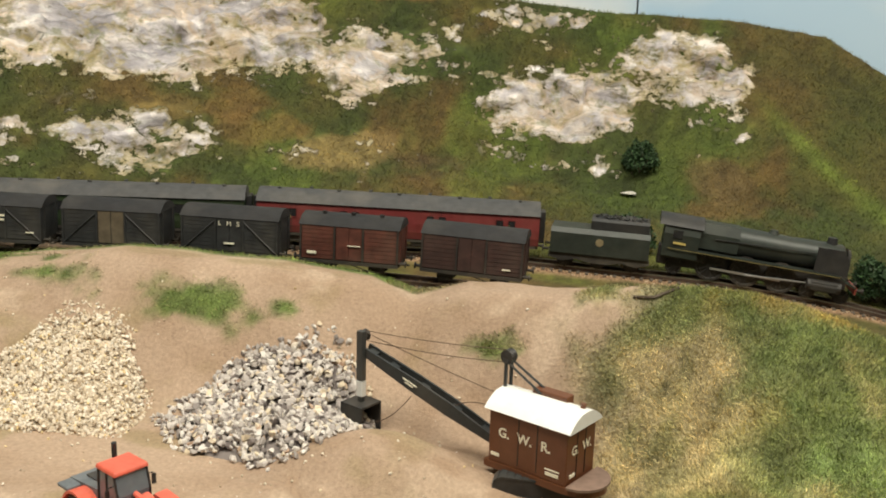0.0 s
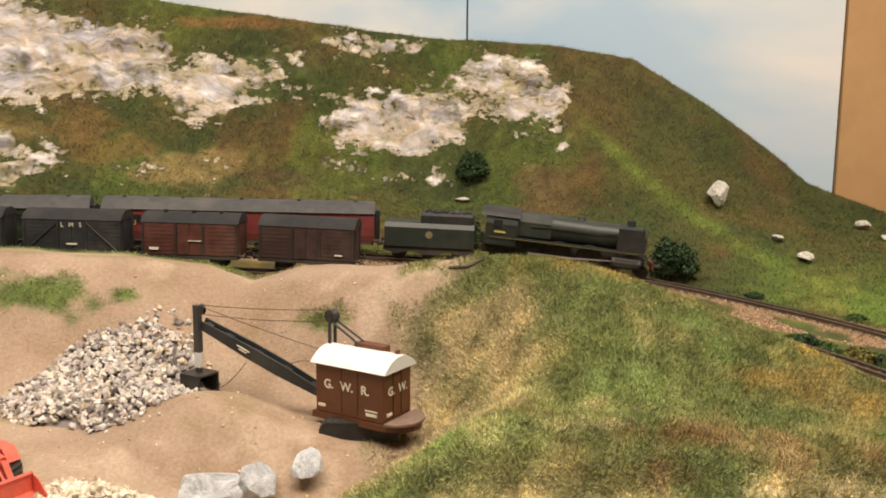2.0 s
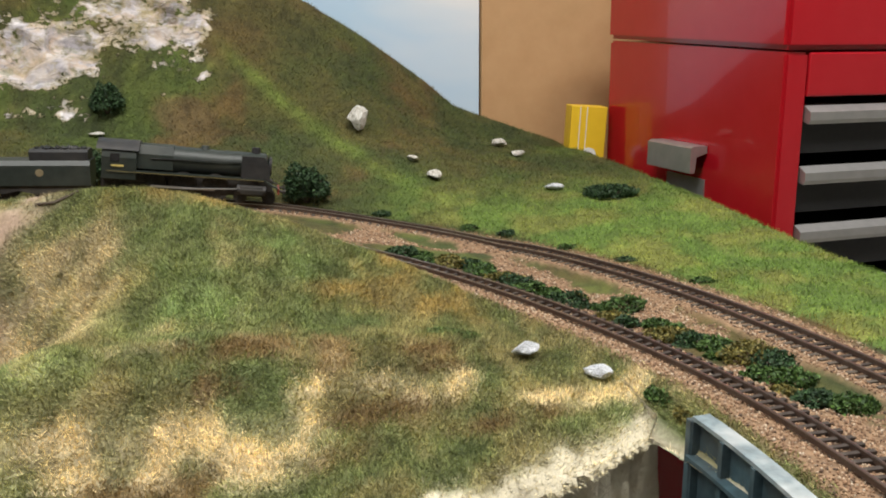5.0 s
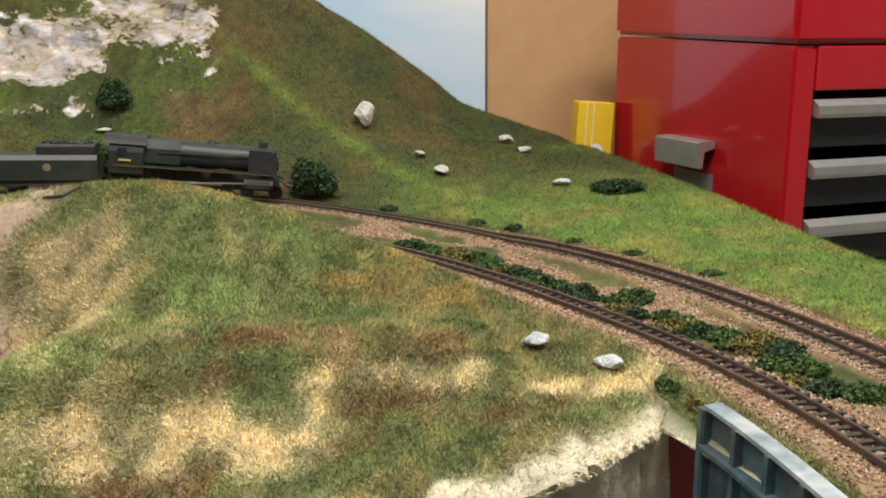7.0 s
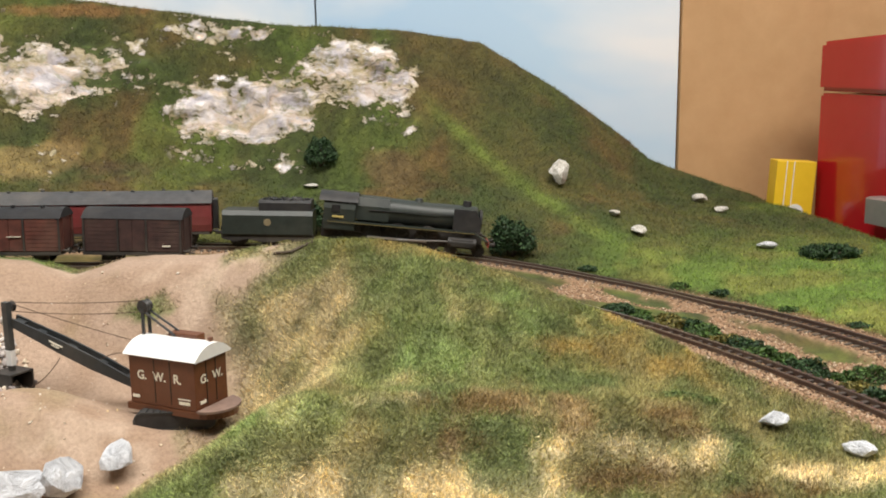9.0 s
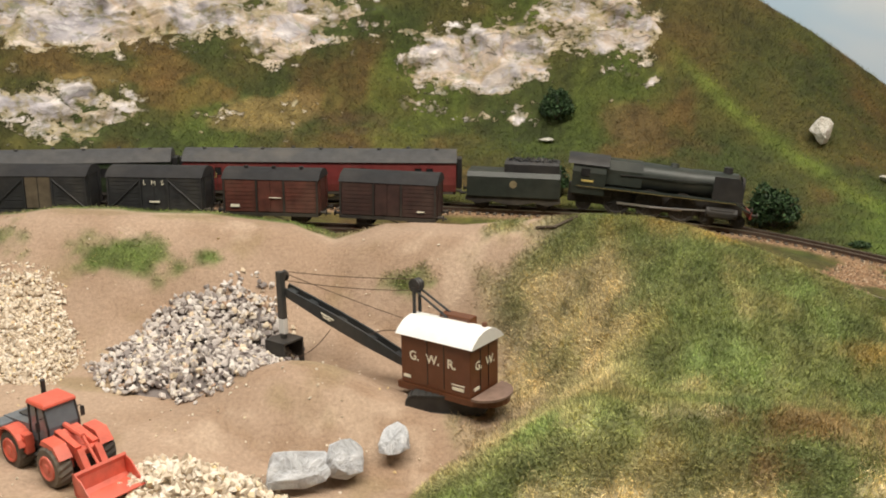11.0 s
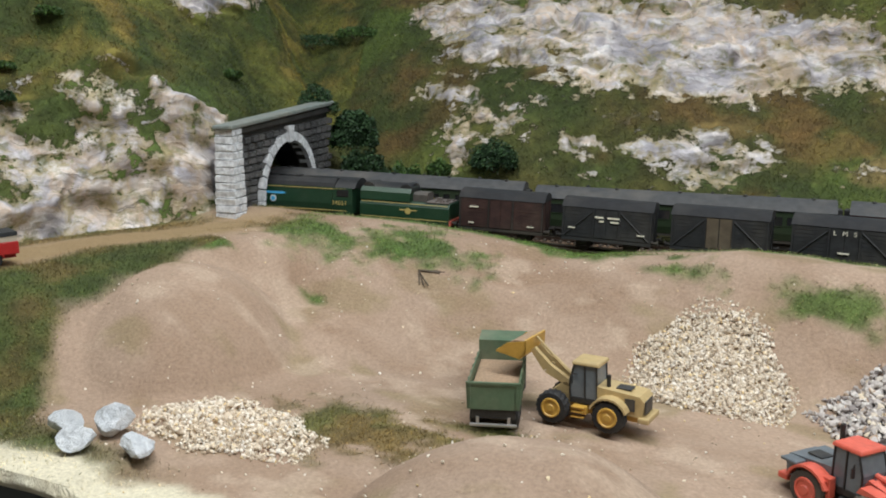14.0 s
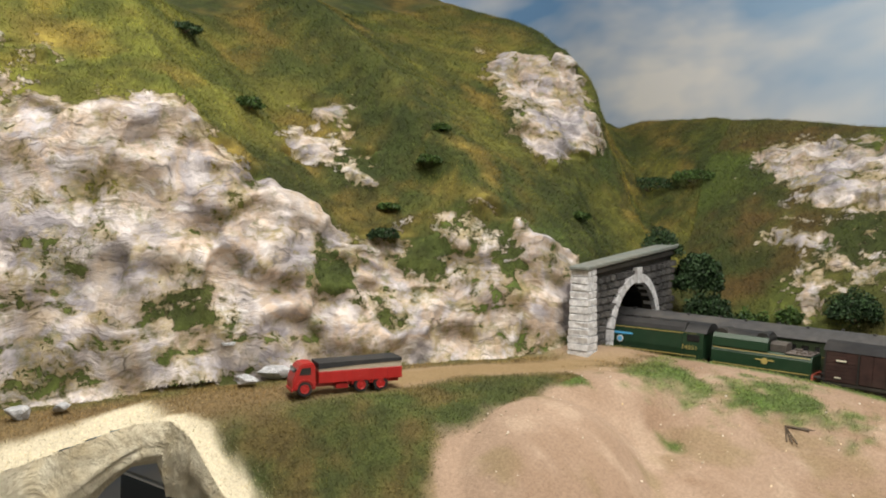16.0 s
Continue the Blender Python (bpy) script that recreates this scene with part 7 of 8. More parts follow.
    for y in (-0.0138, 0.0132):
        cheek = [(0.0346, 0.0385), (0.0342, 0.0466), (0.0470, 0.0440), (0.0535, 0.0388), (0.0387, 0.0354)] if raised else [(0.0358, 0.0012), (0.0355, 0.0122), (0.0420, 0.0100), (0.0510, 0.0010)]
        b_prism(bm, cheek, y, y + 0.0006)
    bucket = part("bucket", bm, bucket_mat, t)
    if raised:
        bm = bmesh.new()
        b_prism(bm, [(0.0360, 0.0398), (0.0356, 0.0464), (0.0420, 0.0462), (0.0475, 0.0432), (0.0525, 0.0396), (0.0387, 0.0372)], -0.0130, 0.0130)
        part("sand_load", bm, M_LOAD, bucket, "heaped pale brown sand")
    return t


M_LOAD = paint("sand_load", (0.36, 0.245, 0.155), 0.9, wear=0.35, scale=700, dust_amount=0.1, bump_d=0.0006)
M_BLACKPLATE = paint("black_grille", (0.03, 0.03, 0.032), 0.6, wear=0.4, scale=400)
yz = 0.0680
wheel_loader("wheel_loader", "dusty yellow wheel loader emptying its raised bucket into a truck", pose(-0.379, 0.4505, yz, 0, 0, 181), M_SANDY, M_YELLOW, M_YELLOW, M_TYRE, M_SANDY, 0.0096, True, M_BLACKPLATE, M_YELLOW, M_SANDY)
rz_ = ground_z(-0.232, 0.428)
wheel_loader("wheel_loader", "faded red wheel loader with grey hood and lowered bucket", pose(-0.231, 0.426, rz_, 0, 0, -33), M_REDM, M_BLACK, M_REDM, M_TYRED, M_REDM, 0.0104, False, M_BLACKPLATE, M_REDM, M_GREYHOOD)


def tipper_truck():
    m = pose(-0.419, 0.407, ground_z(-0.43, 0.43) - 0.0005, 0, 0, 113)
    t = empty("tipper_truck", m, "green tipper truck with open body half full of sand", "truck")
    L, w, z0, z1 = 0.066, 0.0150, 0.0155, 0.0310
    bm = bmesh.new()
    b_box(bm, (0, -w + 0.001, z0), (L, w - 0.001, z0 + 0.0015))
    part("tipper_floor", bm, M_TIPPER, t)
    for y in (-w, w - 0.0009):
        bm = bmesh.new()
        b_box(bm, (0.001, y, z0), (L, y + 0.0009, z1), 0.0002)
        for k in range(5):
            x = 0.008 + k * 0.0125
            b_box(bm, (x, y - 0.0006 if y < 0 else y + 0.0009, z0), (x + 0.0012, y if y < 0 else y + 0.0015, z1))
        part("side_board", bm, M_TIPPER, t)
    bm = bmesh.new()
    b_prism(bm, [(-w, z0 - 0.0005), (-w - 0.0008, z1), (w + 0.0008, z1), (w, z0 - 0.0005)], -0.0006, 0.0008, axis="x")
    for y in (-w + 0.001, w - 0.002):
        b_box(bm, (-0.0014, y, z0 + 0.001), (-0.0004, y + 0.001, z1 - 0.001))
    b_box(bm, (-0.0013, -w, z1 - 0.0012), (-0.0004, w, z1))
    part("tailboard", bm, M_TIPPER, t)
    bm = bmesh.new()
    b_box(bm, (L - 0.001, -w, z0), (L, w, z1 + 0.006), 0.0002)
    b_prism(bm, [(L - 0.001, z1 + 0.0055), (L + 0.016, z1 + 0.0075), (L + 0.016, z1 + 0.0085), (L - 0.001, z1 + 0.0065)], -w, w)
    part("headboard", bm, M_TIPPER, t)
    bm = bmesh.new()
    b_box(bm, (0.0012, -w + 0.0012, z0 + 0.0016), (L - 0.0012, w - 0.0012, z0 + 0.0095), 0.001)
    part("sand_load", bm, M_LOAD, t, "level load of pale brown sand")
    bm = bmesh.new()
    for y in (-0.006, 0.004):
        b_box(bm, (0.002, y, 0.009), (L + 0.018, y + 0.002, z0 - 0.0006))
    b_box(bm, (0.0, -0.0125, 0.0095), (0.003, 0.0125, z0 - 0.0006))
    part("chassis", bm, M_UNDER, t)
    bm = bmesh.new()
    b_box(bm, (-0.0016, -0.0135, 0.0050), (0.0004, 0.0135, 0.0066), 0.0003)
    for y in (-0.009, 0.009):
        b_box(bm, (-0.0006, y - 0.0008, 0.006), (0.0006, y + 0.0008, 0.0105))
    part("rear_bumper", bm, M_ALU, t, "worn silver under-run bar")
    for x in (0.012, 0.026, L + 0.010):
        for y in (-0.0112, 0.0112):
            tyre(t, x, y, 0.0068, 0.0068, 0.0055, M_TYRE, M_BLACK)
    bm = bmesh.new()
    b_box(bm, (L + 0.002, -0.0140, 0.008), (L + 0.021, 0.0140, z1 + 0.0045), 0.0015)
    part("cab", bm, M_TIPPER, t)
    return t


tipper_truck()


def red_lorry():
    ang = -109.3
    f = Vector((math.cos(math.radians(ang)), math.sin(math.radians(ang))))
    c = Vector((-0.7745, 0.336)) + Vector((-0.944, 0.33)) * 0.0120
    z = 0.1385
    t = empty("six_wheel_lorry", pose(c.x + f.x * 0.0073, c.y + f.y * 0.0073, z - 0.0004, 0, 2.0, ang) @ Matrix.Scale(0.8, 4), "red six-wheeled lorry with beige boards and dark sheet", "lorry")
    w = 0.0152
    bm = bmesh.new()
    b_box(bm, (-0.0310, -w, 0.0115), (0.0510, w, 0.0225), 0.0005)
    body = part("body", bm, M_LORRY, t)
    for k in range(7):
        x = lerp(-0.030, 0.050, k / 6)
        for s in (-1, 1):
            bm = bmesh.new()
            b_box(bm, (x - 0.0005, s * w - 0.0003, 0.0115), (x + 0.0005, s * w + 0.0003, 0.0225))
            part("body_rib", bm, M_LORRY, body)
    bm = bmesh.new()
    b_box(bm, (-0.0305, -w + 0.0004, 0.0225), (0.0505, w - 0.0004, 0.0285), 0.0004)
    part("upper_board", bm, M_CREAMP, t, "beige upper boards")
    bm = bmesh.new()
    va = [(-0.0308, 0.0300), (0.030, 0.0292), (0.0508, 0.0275), (0.0508, 0.0312), (-0.0308, 0.0325)]
    b_prism(bm, [(-0.0308, 0.0278), (0.012, 0.0268), (0.0505, 0.0250), (0.0508, 0.0305), (-0.0308, 0.0312)], -w - 0.0002, w + 0.0002)
    part("sheet", bm, M_TARP, t, "dark tarpaulin sheet")
    # cab with bonnet-less rounded front
    bm = bmesh.new()
    b_prism(bm, [(0.0535, 0.0075), (0.0535, 0.0295), (0.0560, 0.0312), (0.0670, 0.0305), (0.0720, 0.0235), (0.0750, 0.0160), (0.0755, 0.0060), (0.0535, 0.0060)], -0.0142, 0.0142)
    bmesh.ops.bevel(bm, geom=list(bm.edges), offset=0.0012, segments=2, affect="EDGES")
    cab = part("cab", bm, M_LORRY, t, smooth=False)
    for s in (-1, 1):
        bm = bmesh.new()
        b_prism(bm, [(0.0580, 0.0205), (0.0580, 0.0270), (0.0665, 0.0268), (0.0690, 0.0205)], s * 0.0143 - 0.0002, s * 0.0143 + 0.0003)
        part("side_window", bm, M_GLASSC, cab)
    bm = bmesh.new()
    b_box(bm, (0.0705, -0.0115, 0.0195), (0.0725, 0.0115, 0.0265), 0.0003, None)
    part("windscreen", bm, M_GLASSC, cab)
    bm = bmesh.new()
    b_box(bm, (0.0750, -0.0140, 0.0050), (0.0765, 0.0140, 0.0075), 0.0004)
    part("bumper", bm, M_LORRY, cab)
    bm = bmesh.new()
    b_box(bm, (-0.030, -0.0060, 0.0070), (0.070, 0.0060, 0.0114))
    b_box(bm, (0.022, -0.0125, 0.0050), (0.034, 0.0125, 0.0100), 0.0006)
    part("chassis", bm, M_LORRY, t)
    for x in (-0.0095, 0.0098, 0.0640):
        for y in (-0.0120, 0.0120):
            tyre(t, x, y, 0.0072, 0.0072, 0.0050, M_TYRE, M_LORRY)
        for s in (-1, 1):
            bm = bmesh.new()
            o, i = [], []
            for k in range(9):
                a = math.radians(10 + 160 * k / 8)
                o.append((x + math.cos(a) * 0.0094, 0.0072 + math.sin(a) * 0.0092))
                i.append((x + math.cos(a) * 0.0084, 0.0072 + math.sin(a) * 0.0082))
            b_prism(bm, o + i[::-1], s * 0.0125 - 0.0028, s * 0.0125 + 0.0028)
            part("mudguard", bm, M_LORRY, t)
    return t


red_lorry()

# ---------------------------------------------------------------- tunnel portal
def stone_material():
    m, nt, b = material("weathered_portal_stone")
    oi = nt.nodes.new("ShaderNodeObjectInfo")
    base = ramp(nt, oi.outputs["Random"], [(0.0, (0.045, 0.044, 0.044)), (0.5, (0.085, 0.082, 0.082)), (1.0, (0.14, 0.135, 0.13))])
    f = noise_node(nt, 9, 5, 0.7, coords="Object")
    dry = ramp(nt, f, [(0.54, (0, 0, 0)), (0.68, (0.75, 0.75, 0.75))])
    nt.links.new(mixc(nt, dry, base, (0.56, 0.56, 0.57, 1)), b.inputs["Base Color"])
    b.inputs["Roughness"].default_value = 0.8
    bump_node(nt, b, f, 0.8, 0.0008)
    return m


def pale_stone_material():
    m, nt, b = material("drybrushed_pale_stone")
    f = noise_node(nt, 200, 5, 0.7)
    nt.links.new(ramp(nt, f, [(0.3, (0.42, 0.42, 0.44)), (0.6, (0.82, 0.83, 0.85))]), b.inputs["Base Color"])
    b.inputs["Roughness"].default_value = 0.75
    bump_node(nt, b, f, 0.8, 0.0008)
    return m


M_STONE, M_PALE = stone_material(), pale_stone_material()
M_COPING = paint("coping_grey_green", (0.20, 0.225, 0.21), 0.6, wear=0.25, dust_amount=0.2)
M_SOOTSTONE = paint("sooty_band", (0.035, 0.033, 0.032), 0.7, wear=0.3, dust_amount=0.05)


def tunnel_portal():
    """Local x runs along the wall from its near end, y faces out of the hill."""
    a, b = Vector((-0.751, 0.536)), Vector((-0.788, 0.721))
    u = (b - a).normalized()
    t = empty("tunnel_portal", Matrix.Translation((a.x, a.y, 0.140)) @ Matrix.Rotation(math.atan2(u.y, u.x), 4, "Z"), "grey stone tunnel portal with pale buttress and coping", "tunnel portal")
    # locally the outside of the hill is -y
    c, hw, spring, top = 0.1095, 0.0475, 0.019, 0.088
    arch = [(c - hw * math.cos(math.pi * k / 16), spring + hw * math.sin(math.pi * k / 16)) for k in range(17)]
    bm = bmesh.new()
    outline = [(0.012, -0.015), (0.012, top), (0.197, top), (0.197, -0.015), (c + hw, -0.015)] + arch[::-1] + [(c - hw, -0.015)]
    b_prism(bm, outline, 0.002, 0.012)
    part("wall_core", bm, M_SOOTSTONE, t)
    # rusticated courses around the opening
    meshes = []
    for k in range(4):
        bm = bmesh.new()
        b_box(bm, (0, 0, 0), (1, 1, 1))
        for v in bm.verts:
            if v.co.y < 0.5:
                v.co.x = 0.5 + (v.co.x - 0.5) * 0.86
                v.co.z = 0.5 + (v.co.z - 0.5) * 0.80
                v.co += Vector((0, random.uniform(-0.3, 0.2), 0))
        me = bpy.data.meshes.new("stone")
        bm.to_mesh(me)
        bm.free()
        me.materials.append(M_STONE)
        meshes.append(me)
    row = 0
    z = -0.0082
    ch = 0.0062
    while z < top - 0.010:
        x = 0.024 - (0.006 if row % 2 else 0.0)
        while x < 0.192:
            w = random.choice((0.010, 0.012, 0.0135))
            xm, zm = x + w / 2, z + ch / 2
            r_in = math.hypot(xm - c, zm - spring) if zm > spring else abs(xm - c)
            if r_in > hw + 0.0095 and x > 0.0225:
                ob = new("stone", random.choice(meshes))
                ob.parent = t
                ob.matrix_basis = Matrix.Translation((x, -0.0012, z)) @ Matrix.Diagonal((w - 0.0007, 0.0035, ch - 0.0007, 1))
            x += w
        z += ch
        row += 1
    # arch ring of pale voussoirs
    for k in range(15):
        a0, a1 = math.pi * k / 15 + 0.012, math.pi * (k + 1) / 15 - 0.012
        bm = bmesh.new()
        b_prism(bm, [(c - math.cos(q) * r, spring + math.sin(q) * r) for r, q in ((hw, a0), (hw, a1), (hw + 0.0075, a1), (hw + 0.0075, a0))], -0.0028, 0.010)
        part("voussoir", bm, M_PALE, t)
    for s in (-1, 1):
        for k in range(-3, 4):
            bm = bmesh.new()
            x = c + s * (hw + 0.00375)
            b_box(bm, (x - 0.00375, -0.0028, -0.006 + k * 0.0064), (x + 0.00375, 0.010, -0.0003 + k * 0.0064), 0.0005)
            part("jamb_stone", bm, M_PALE, t)
    bm = bmesh.new()
    b_prism(bm, [(c - 0.0035, spring + hw - 0.001), (c + 0.0035, spring + hw - 0.001), (c + 0.0055, spring + hw + 0.0125), (c - 0.0055, spring + hw + 0.0125)], -0.0050, 0.0)
    part("keystone", bm, M_PALE, t, "pale keystone")
    # sooty string band and coping
    bm = bmesh.new()
    b_box(bm, (0.0195, -0.0035, top - 0.0055), (0.197, 0.012, top - 0.001), 0.0006)
    part("parapet", bm, M_SOOTSTONE, t, "soot-dark parapet band")
    bm = bmesh.new()
    b_box(bm, (0.0045, -0.0065, top), (0.198, 0.014, top + 0.0036), 0.0010)
    part("coping", bm, M_COPING, t, "grey-green coping slab")
    # battered buttress in pale courses, turned along the wall's end
    k, z = 0, -0.0232
    while z < top - 0.001:
        h = 0.0066
        out = 0.0060 * (1 - (z + 0.0232) / (top + 0.0232))
        for x0, x1 in ((0.0070 - out, 0.0135), (0.0142, 0.0215)) if k % 2 else ((0.0070 - out, 0.0110), (0.0117, 0.0215)):
            bm = bmesh.new()
            b_box(bm, (x0, -0.0050 - out * 0.7, z), (x1, 0.013, min(z + h - 0.0006, top - 0.0004)), 0.0007)
            for v in bm.verts:
                v.co += Vector((random.uniform(-1, 1), random.uniform(-1, 1), 0)) * 0.0005
            part("buttress_stone", bm, M_PALE, t)
        z += h
        k += 1
    # closed bore behind; the tunnel's darkness is put into its near-black colour
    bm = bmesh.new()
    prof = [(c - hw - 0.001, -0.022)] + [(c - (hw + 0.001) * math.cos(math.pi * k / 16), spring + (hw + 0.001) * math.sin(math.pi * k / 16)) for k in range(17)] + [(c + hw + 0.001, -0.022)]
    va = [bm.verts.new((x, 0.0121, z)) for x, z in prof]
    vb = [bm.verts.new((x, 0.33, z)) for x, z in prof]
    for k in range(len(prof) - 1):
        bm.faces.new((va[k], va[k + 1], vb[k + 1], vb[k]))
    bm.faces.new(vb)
    part("bore_lining", bm, M_PORTALB, t, "tunnel lining coloured near-black for the dark of the bore")
    return t


PORTAL = tunnel_portal()
# the parapet climbs with the hill, so the courses widen towards its far end
for ob in PORTAL.children:
    if ob.data.users > 1:
        f = 1 + 1.15 * ob.matrix_basis.translation.x
        ob.matrix_basis = Matrix.Diagonal((1, 1, f, 1)) @ ob.matrix_basis
    else:
        for v in ob.data.vertices:
            v.co.z *= 1 + 1.15 * v.co.x


# ---------------------------------------------------------------- girder bridge
def girder_bridge():
    t = empty("girder_bridge", None, "weathered blue-grey plate girder bridge side with chipped top edge", "bridge")
    pts = [NEAR_AT(NEAR_S(0.36) + q, -0.0415) for q in np.linspace(0.0, 0.42, 32)]
    pts = [p for p in pts if p[1] < 0.303]
    drop = float(rail_z(pts[0][0] + 0.04)) - 0.1195

    def strip(bm, o0, o1, z0, z1):
        prev = None
        for x, y, a in pts:
            n = Vector((math.sin(a), -math.cos(a), 0))
            ring = [bm.verts.new(Vector((x, y, 0)) + n * o + Vector((0, 0, z + drop))) for o, z in ((o0, z0), (o1, z0), (o1, z1), (o0, z1))]
            if prev:
                for k in range(4):
                    bm.faces.new((prev[k], prev[(k + 1) % 4], ring[(k + 1) % 4], ring[k]))
            else:
                bm.faces.new(ring[::-1])
            prev = ring
        bm.faces.new(prev)
    bm = bmesh.new()
    strip(bm, -0.0008, 0.0008, 0.070, 0.1180)
    part("web_plate", bm, M_GIRDER, t)
    bm = bmesh.new()
    strip(bm, -0.0045, 0.0045, 0.1180, 0.1200)
    part("top_flange", bm, paint("chipped_flange", (0.20, 0.26, 0.28), 0.5, wear=0.4, dust=(0.75, 0.75, 0.72), dust_amount=0.4), t, "chipped pale top flange")
    bm = bmesh.new()
    strip(bm, 0.0009, 0.0075, 0.0990, 0.1012)
    part("ledge", bm, M_GIRDER, t)
    bm = bmesh.new()
    strip(bm, -0.0045, 0.0060, 0.0680, 0.0699)
    part("bottom_flange", bm, M_GIRDER, t)
    for k, (x, y, a) in enumerate(pts):
        if k % 2 == 0:
            bm = bmesh.new()
            b_box(bm, (-0.0016, -0.0052, 0.070), (0.0016, 0.0, 0.1178), 0.0003, Matrix.Translation((x, y, drop)) @ Matrix.Rotation(a, 4, "Z"))
            part("stiffener", bm, M_GIRDER, t)
    bm = bmesh.new()
    x, y, a = pts[0]
    b_box(bm, (-0.0030, -0.0060, 0.060), (0.0010, 0.0040, 0.1182), 0.0005, Matrix.Translation((x, y, drop)) @ Matrix.Rotation(a, 4, "Z"))
    part("end_post", bm, M_GIRDER, t)


girder_bridge()


# ---------------------------------------------------------------- plaster skirt below the front edge
def plaster_material():
    m, nt, b = material("bare_cream_plaster")
    f = noise_node(nt, 55, 6, 0.65, dist=0.8)
    nt.links.new(ramp(nt, f, [(0.3, (0.60, 0.51, 0.33)), (0.65, (0.86, 0.80, 0.62))]), b.inputs["Base Color"])
    b.inputs["Roughness"].default_value = 0.7
    bump_node(nt, b, noise_node(nt, 45, 7, 0.72, dist=1.4), 1.0, 0.012)
    return m


M_PLASTER = plaster_material()
bm = bmesh.new()
rows = []
cols = [i for i in range(0, len(GRID_X), 2) if GRID_X[i] < 0.326]
for i in cols:
    p = LAND["P"][i][0]
    deep = 0.09 if p[0] > 0.0 else (float(np.interp(p[1], [0.05, 0.105, 0.14, 0.17], [0.11, 0.080, 0.050, 0.030])) if p[0] < -0.842 else 0.012)
    ring = []
    for k in range(13):
        q = k / 12
        wob = (0.010 if p[0] > -0.842 else 0.022) * (fbm(np.array(p[0] * 40), np.array(q * 3.0), 0, 3, 161) - 0.5) * (1 if deep > 0.02 else 0.3)
        zz = max(p[2] + 0.0005 - q * deep, 0.0) if deep > 0.02 else lerp(p[2] + 0.0005, 0.066, q)
        out = 0.012 * math.sin(q * 3.1) + 0.014 * (float(ridged(np.array(p[1] * 16 + q), np.array(q * 4.0), 0, 3, 163)) - 0.6) * min(1, q * 3) if p[0] < -0.842 else 0
        ring.append(bm.verts.new((p[0] + out, p[1] - 0.003 * math.sin(q * 3.1) + float(wob) * min(1, q * 3) + (0.010 * q if p[0] > 0 else 0), zz)))
    rows.append(ring)
for a, b in zip(rows, rows[1:]):
    for k in range(12):
        bm.faces.new((a[k], b[k], b[k + 1], a[k + 1]))
# turn the corner beside the bridge
last = rows[-1]
corner = []
for j in range(9):
    y = 0.330 + j * 0.004
    z = ground_z(0.326, y)
    corner.append([bm.verts.new((0.327 + 0.004 * float(fbm(np.array(y * 60), np.array(q * 4.0), 0, 3, 171)) - 0.003 + 0.006 * q, y, max(z + 0.001 - q * 0.09, 0))) for q in (0, 0.08, 0.16, 0.25, 0.35, 0.45, 0.55, 0.65, 0.75, 0.85, 0.95, 1.05, 1.2)])
for a, b in zip([last] + corner, corner):
    for k in range(12):
        bm.faces.new((a[k], b[k], b[k + 1], a[k + 1]))
tagged(part("plaster_skirt", bm, M_PLASTER, smooth=True), "bare cream plaster edge of the modelled land", "plaster edge", kind="structure")


# ---------------------------------------------------------------- stones and boulders
def chip_mesh(seed, mat, flat=0.8, sub=False):
    r = random.Random(seed)
    bm = bmesh.new()
    if sub:
        bmesh.ops.create_icosphere(bm, subdivisions=2, radius=1)
        axes = [Vector((r.uniform(-1, 1), r.uniform(-1, 1), r.uniform(-1, 1))).normalized() for _ in range(9)]
        cut = [r.uniform(0.42, 0.72) for _ in axes]
        for v in bm.verts:
            p = v.co.copy()
            for a, c in zip(axes, cut):
                d = p.dot(a)
                if d > c:
                    p -= a * (d - c)
            v.co = p + Vector((r.uniform(-1, 1), r.uniform(-1, 1), r.uniform(-1, 1))) * 0.03
    else:
        bmesh.ops.create_icosphere(bm, subdivisions=1, radius=1)
        axes = [Vector((r.uniform(-1, 1), r.uniform(-1, 1), r.uniform(-1, 1))).normalized() for _ in range(8)]
        for v in bm.verts:
            p = v.co * r.uniform(0.85, 1.2)
            for a in axes:
                d = p.dot(a)
                if d > 0.44:
                    p -= a * (d - 0.44)
            v.co = p
    for v in bm.verts:
        v.co.z *= flat
    me = bpy.data.meshes.new("stone")
    bm.to_mesh(me)
    bm.free()
    me.materials.append(mat)
    return me


def chip_material(name, stops, rough=0.8):
    m, nt, b = material(name)
    oi = nt.nodes.new("ShaderNodeObjectInfo")
    geo = nt.nodes.new("ShaderNodeNewGeometry")
    add = nt.nodes.new("ShaderNodeMath")
    add.operation = "ADD"
    nt.links.new(oi.outputs["Random"], add.inputs[0])
    nt.links.new(geo.outputs["Random Per Island"], add.inputs[1])
    fr = nt.nodes.new("ShaderNodeMath")
    fr.operation = "FRACT"
    nt.links.new(add.outputs[0], fr.inputs[0])
    base = ramp(nt, fr.outputs[0], stops)
    tone = ramp(nt, noise_node(nt, 1.7, 4, 0.65), [(0.3, (0.80, 0.79, 0.78)), (0.7, (1.15, 1.15, 1.15))])
    nt.links.new(mixc(nt, 1.0, base, tone, "MULTIPLY"), b.inputs["Base Color"])
    b.inputs["Roughness"].default_value = rough
    return m


M_GREYCHIP = chip_material("grey_quarry_stone", [(0.0, (0.15, 0.125, 0.12)), (0.18, (0.36, 0.32, 0.30)), (0.5, (0.57, 0.52, 0.49)), (0.78, (0.70, 0.66, 0.62)), (0.93, (0.68, 0.57, 0.42)), (1.0, (0.45, 0.30, 0.22))])
